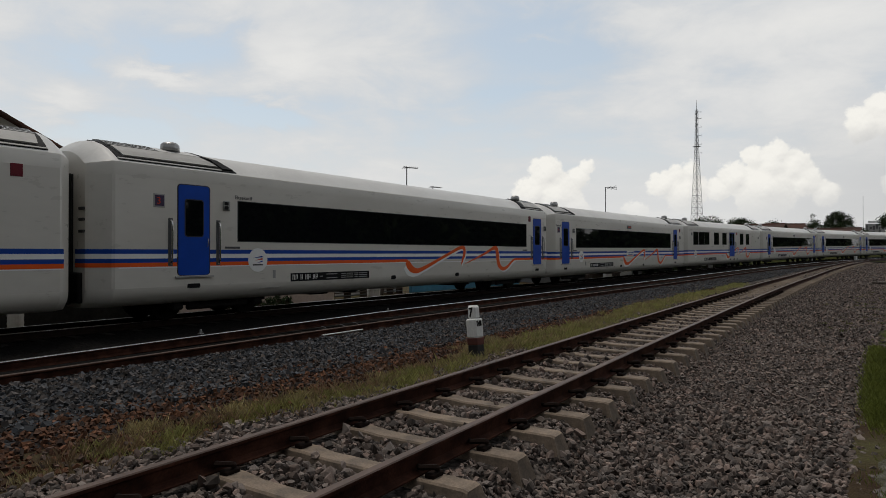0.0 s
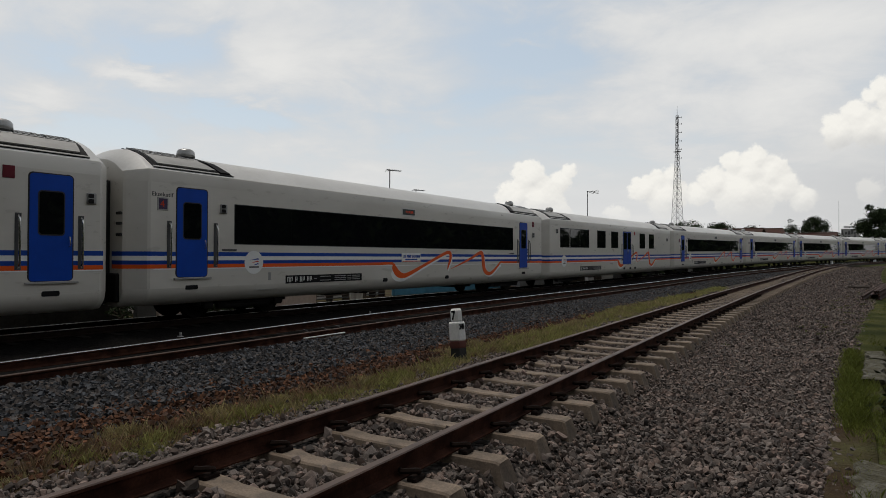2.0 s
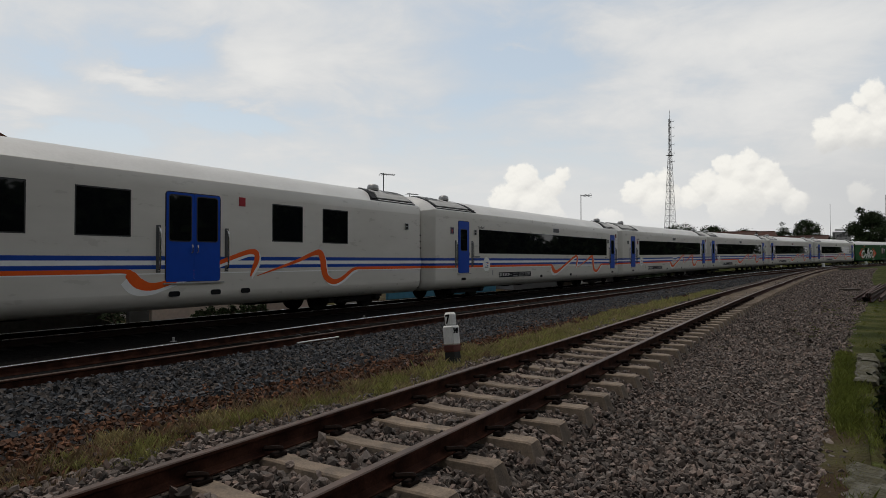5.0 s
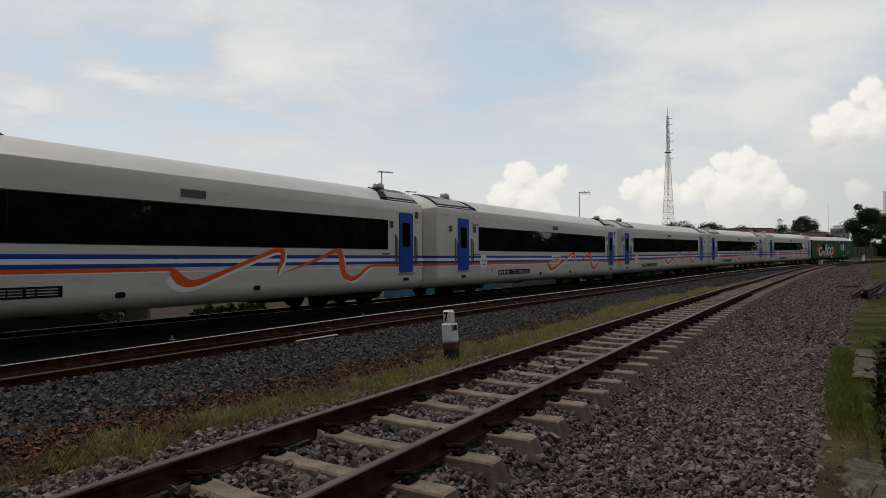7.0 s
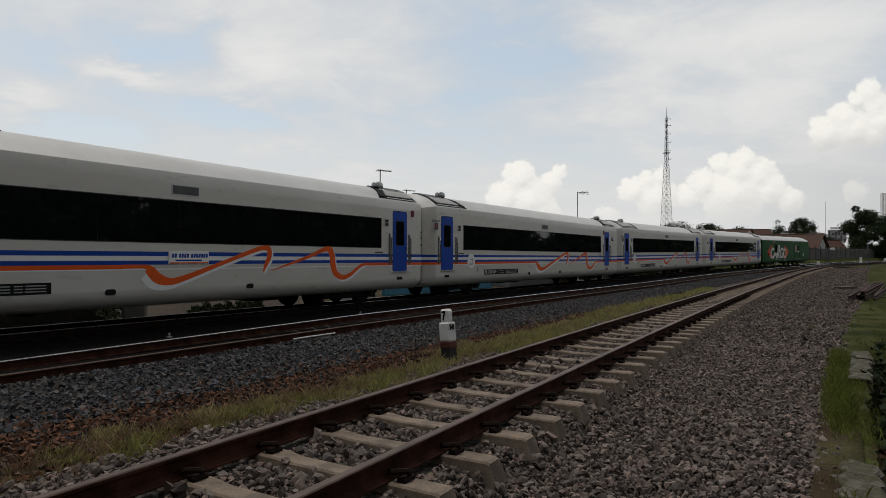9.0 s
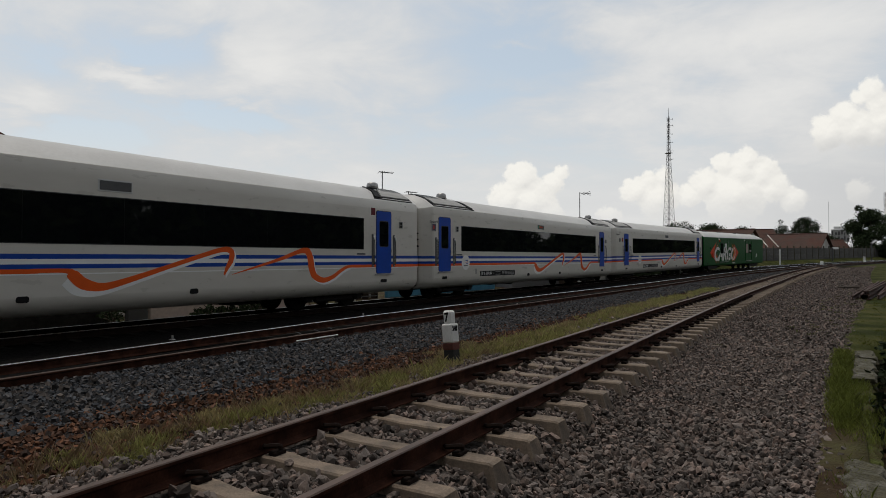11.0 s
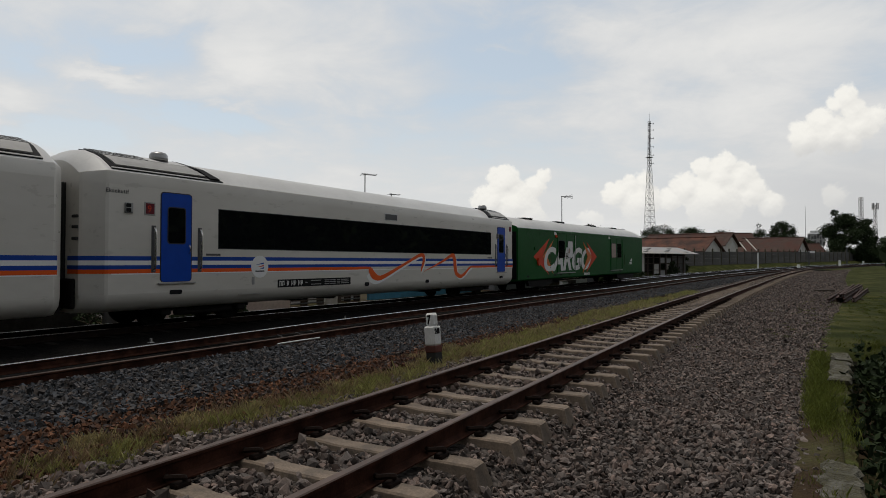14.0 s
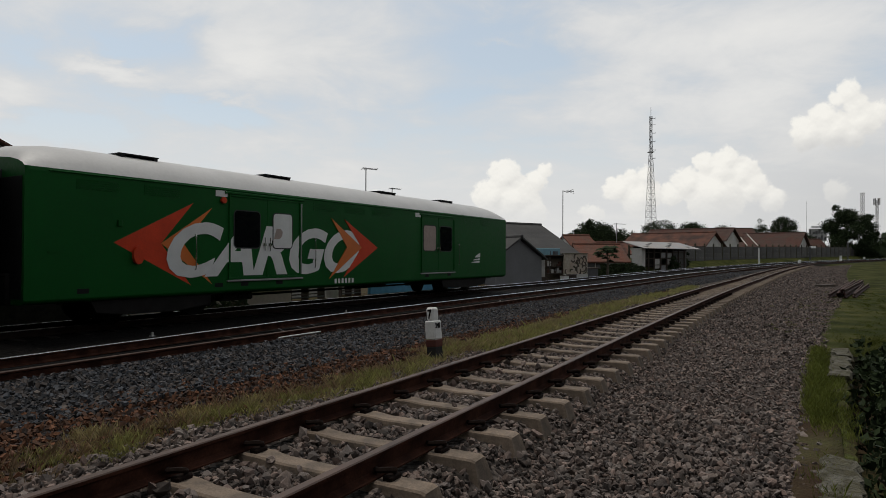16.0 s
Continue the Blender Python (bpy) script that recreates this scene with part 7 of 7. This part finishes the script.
def main_height(s, o):
    return np.interp(o, [5.05, 5.75, 6.3, 7.2, 8.1, 8.7], [-0.205, -0.19, -0.185, -0.16, -0.12, -0.08])


stones("siding_stones", "loose brown-grey crushed stones between the sleepers", SIDING, (-1.0, 7.2, -1.55, 3.1, 1.1), 35000, 0.0200, STONE_B, 1, off_sleepers, siding_height, siding_z, True, rounded=True)
stones("siding_stones", "loose brown-grey crushed stones between the sleepers", SIDING, (7.0, 13, -1.55, 3.1, 1.0), 34000, 0.0168, STONE_B, 15, off_sleepers, siding_height, siding_z, True)
stones("large_stones", "larger dark crushed stones heaped between the rails", SIDING, (-1.0, 9.0, -0.50, 0.50, 1.0), 1500, 0.028, STONE_B, 16, lambda s, o, rng: off_sleepers(s, o, rng) & (rng.random(len(s)) < np.where(o < -0.15, 1.0, 0.35)), lambda s, o: siding_height(s, o) + 0.02, siding_z, True, rounded=True)
stones("siding_stones", "loose brown-grey crushed stones between the sleepers", SIDING, (11.5, 45, -1.5, 3.1, 1.5), 50000, 0.0245, STONE_B, 2, off_sleepers, siding_height, siding_z, True, True)
stones("track_stones", "loose blue-grey crushed stones on the ballast shoulder", MAIN, (0.5, 28, 5.3, 8.05, 1.15), 48000, 0.0225, STONE_D, 3, None, main_height)
stones("track_stones", "rust-stained crushed stones at the foot of the ballast", MAIN, (-1.0, 30, 7.3, 9.6, 1.2), 24000, 0.0185, STONE_R, 4, None, lambda s, o: np.interp(o, [7.3, 8.1, 8.7, 9.3, 9.6], [-0.155, -0.12, -0.08, -0.05, -0.045]))


stones("siding_stones", "loose brown-grey crushed stones beside the siding", SIDING, (42, 92, -1.4, 3.1, 1.2), 15000, 0.042, STONE_B, 14, off_sleepers, lambda s, o: siding_height(s, o) + shoulder_lift(s, o), siding_z, True, True)
stones("track_stones", "loose blue-grey crushed stones on the ballast shoulder", MAIN, (28, 62, 5.3, 7.8, 1.4), 16000, 0.036, STONE_D, 13, lambda s, o, rng: o < gap(s) - 0.1, main_height, rise, coarse=True)


def blades(name, label, line, patches, mat, seed, hgt, drop=None, zf=-0.08, clump=26):
    """Grass blades in tufts: patches give s, offset, reach along and across, and the number of blades."""
    rng = np.random.default_rng(seed)
    S, O, H = [], [], []
    for s, o, ds, do, n in patches:
        m = max(2, n // clump)
        ts, to = rng.normal(s, ds, m), rng.normal(o, do, m)
        pick = rng.integers(0, m, n)
        S.append(ts[pick] + rng.normal(0, 0.07, n)), O.append(to[pick] + rng.normal(0, 0.05, n))
        H.append(np.clip(np.exp(rng.normal(0, 0.3, m)), 0.5, 1.5)[pick])
    S, O = np.concatenate(S), np.concatenate(O)
    n = len(S)
    x, y = line.at(S, O + (spread(S) if line is SIDING else 0))
    z = np.full(n, zf) + (drop(S) if drop else 0)
    h = hgt * np.concatenate(H) * np.exp(rng.normal(0, 0.3, n))
    a = rng.uniform(0, 2 * np.pi, n)
    lean = rng.uniform(0.1, 0.8, n) * h
    wd = rng.uniform(0.0009, 0.0017, n)
    c, d = np.cos(a), np.sin(a)
    p = np.stack([x, y, z], 1)
    side = np.stack([-d * wd, c * wd, 0 * wd], 1)
    mid = p + np.stack([c * lean * 0.35, d * lean * 0.35, h * 0.6], 1)
    tip = p + np.stack([c * lean, d * lean, h], 1)
    V = np.stack([p - side, p + side, mid + side * 0.7, tip, mid - side * 0.7], 1).reshape(-1, 3)
    F = np.arange(5 * n).reshape(-1, 5)
    return tagged(new(name, raw_mesh(name, V, F, mat)), label, "grass", kind="stuff")


def thick(s):
    """How dense the weeds stand along the strip: a patchy growth with a few strong tufts."""
    strong = sum(w * math.exp(-((s - c) / r) ** 2) for c, r, w in ((3.0, 0.7, 0.6), (4.5, 0.6, 0.6), (6.1, 0.75, 1.2), (9.2, 0.6, 0.4), (10.9, 1.5, 1.2), (17.0, 1.2, 0.9), (20.5, 2.8, 1.4)))
    return max(0.05, 0.12 + strong + 0.10 * math.sin(s * 5.3 + 1.0))


def row(s):
    """Where the weeds stand across the strip."""
    return 9.46 + 0.12 * math.sin(s * 1.3) - 0.55 * min(1, max(0, (s - 13) / 5))


blades("dry_grass", "tufts of dry yellowish grass between the tracks", MAIN, [(s, row(s), 0.22, 0.17, int((900 if s < 5.3 else 1500) * thick(s))) for s in np.arange(2.2, 8.0, 0.4)] + [(s, row(s) - 0.1, 0.25, 0.24, int(4600 * thick(s))) for s in np.arange(8.2, 16.0, 0.4)] + [(s, row(s), 0.4, 0.22, int(2600 * thick(s))) for s in np.arange(16.2, 30, 0.7)], STRAW, 5, 0.050, None, -0.05, 120)
blades("seeding_grass", "brownish seed heads of thin grass between the tracks", MAIN, [(s, row(s) - 0.12, 0.25, 0.18, int(420 * thick(s + 0.3))) for s in np.arange(2.2, 20, 0.4)], SEED, 25, 0.060, None, -0.05)
blades("green_weeds", "green weeds among the dry grass between the tracks", MAIN, [(s, row(s) + 0.1, 0.25, 0.16, int((950 if s < 5.3 else 1700) * thick(s))) for s in np.arange(2.2, 8, 0.4)] + [(s, row(s), 0.25, 0.22, int(3200 * thick(s))) for s in np.arange(8, 16, 0.4)] + [(s, row(s), 0.5, 0.24, int(1800 * thick(s))) for s in np.arange(16, 30, 0.8)], WEED, 6, 0.056, None, -0.05, 110)
blades("green_weeds", "pale green weeds along the siding", SIDING, [(s, -1.75 - float(spread(s)), 0.35, 0.16, int(max(80, 650 + 700 * math.sin(s * 0.9 - 1.2)))) for s in np.arange(11.5, 33, 0.6)], WEED, 21, 0.07, None, -0.07)
blades("verge_grass", "yellowing grass along the kerb", SIDING, [(s, 3.12 - 0.5 * float(spread(s)), 0.2, 0.035, 700) for s in np.arange(7.0, 12.4, 0.35)] + [(s, 3.27 - 0.4 * float(spread(s)), 0.25, 0.07, 260) for s in np.arange(6.6, 9.6, 0.4)] + [(s, 3.1, 0.3, 0.05, 120) for s in np.arange(2, 6, 0.5)], WEED2, 9, 0.042, None, -0.10)
blades("verge_grass", "fresh green grass along the ditch", SIDING, [(s, 5.2, 0.5, 0.7, 700) for s in np.arange(3, 16, 0.6)] + [(13.8, 4.2, 0.5, 0.6, 2500)], BLADE, 7, 0.04, None, -0.10)
blades("verge_grass", "short green grass of the verge", SIDING, [(s, o, 0.9, 1.0, 260) for s in np.arange(13.3, 34, 0.55) for o in (3.9, 5.4, 7.4)], BLADE, 8, 0.032, None, -0.10)
for i, s in enumerate(np.arange(-5.0, 12.6, 0.62)):
    o = 3.84 + 0.12 * (i % 3) + float(spread(s)) + ditch_bend(s)
    tree(*map(float, SIDING.at(s, o)), -0.95, 0.92 + 0.1 * (i % 3), 0.95, 120 + i, "dark leafy weeds growing in the ditch", LEAF, 900, 0.05, 0.055)
for i, s in enumerate(np.arange(3.0, 13.0, 1.0)):
    tree(*map(float, SIDING.at(s, 4.9 + 0.2 * (i % 2) + float(spread(s)))), -0.95, 1.25 + 0.2 * (i % 2), 1.3, 150 + i, "dark leafy weeds growing in the ditch", LEAF, 900, 0.05, 0.08)


# ---- what moves ----
def motions():
    times = [i * 0.25 for i in range(65)]
    for k, v in zip(range(-1, 9), TRAIN):
        walk(v, [(t, vehicle_pose(k, t)) for t in times])
    turns = [(i / FPS, math.degrees(run(i / FPS) / WHEEL_R)) for i in range(0, 481)]
    for w, dx in WHEELS:
        walk(w, [(t, pose(dx, 0, WHEEL_R, 0, -a, 0)) for t, a in turns])


motions()
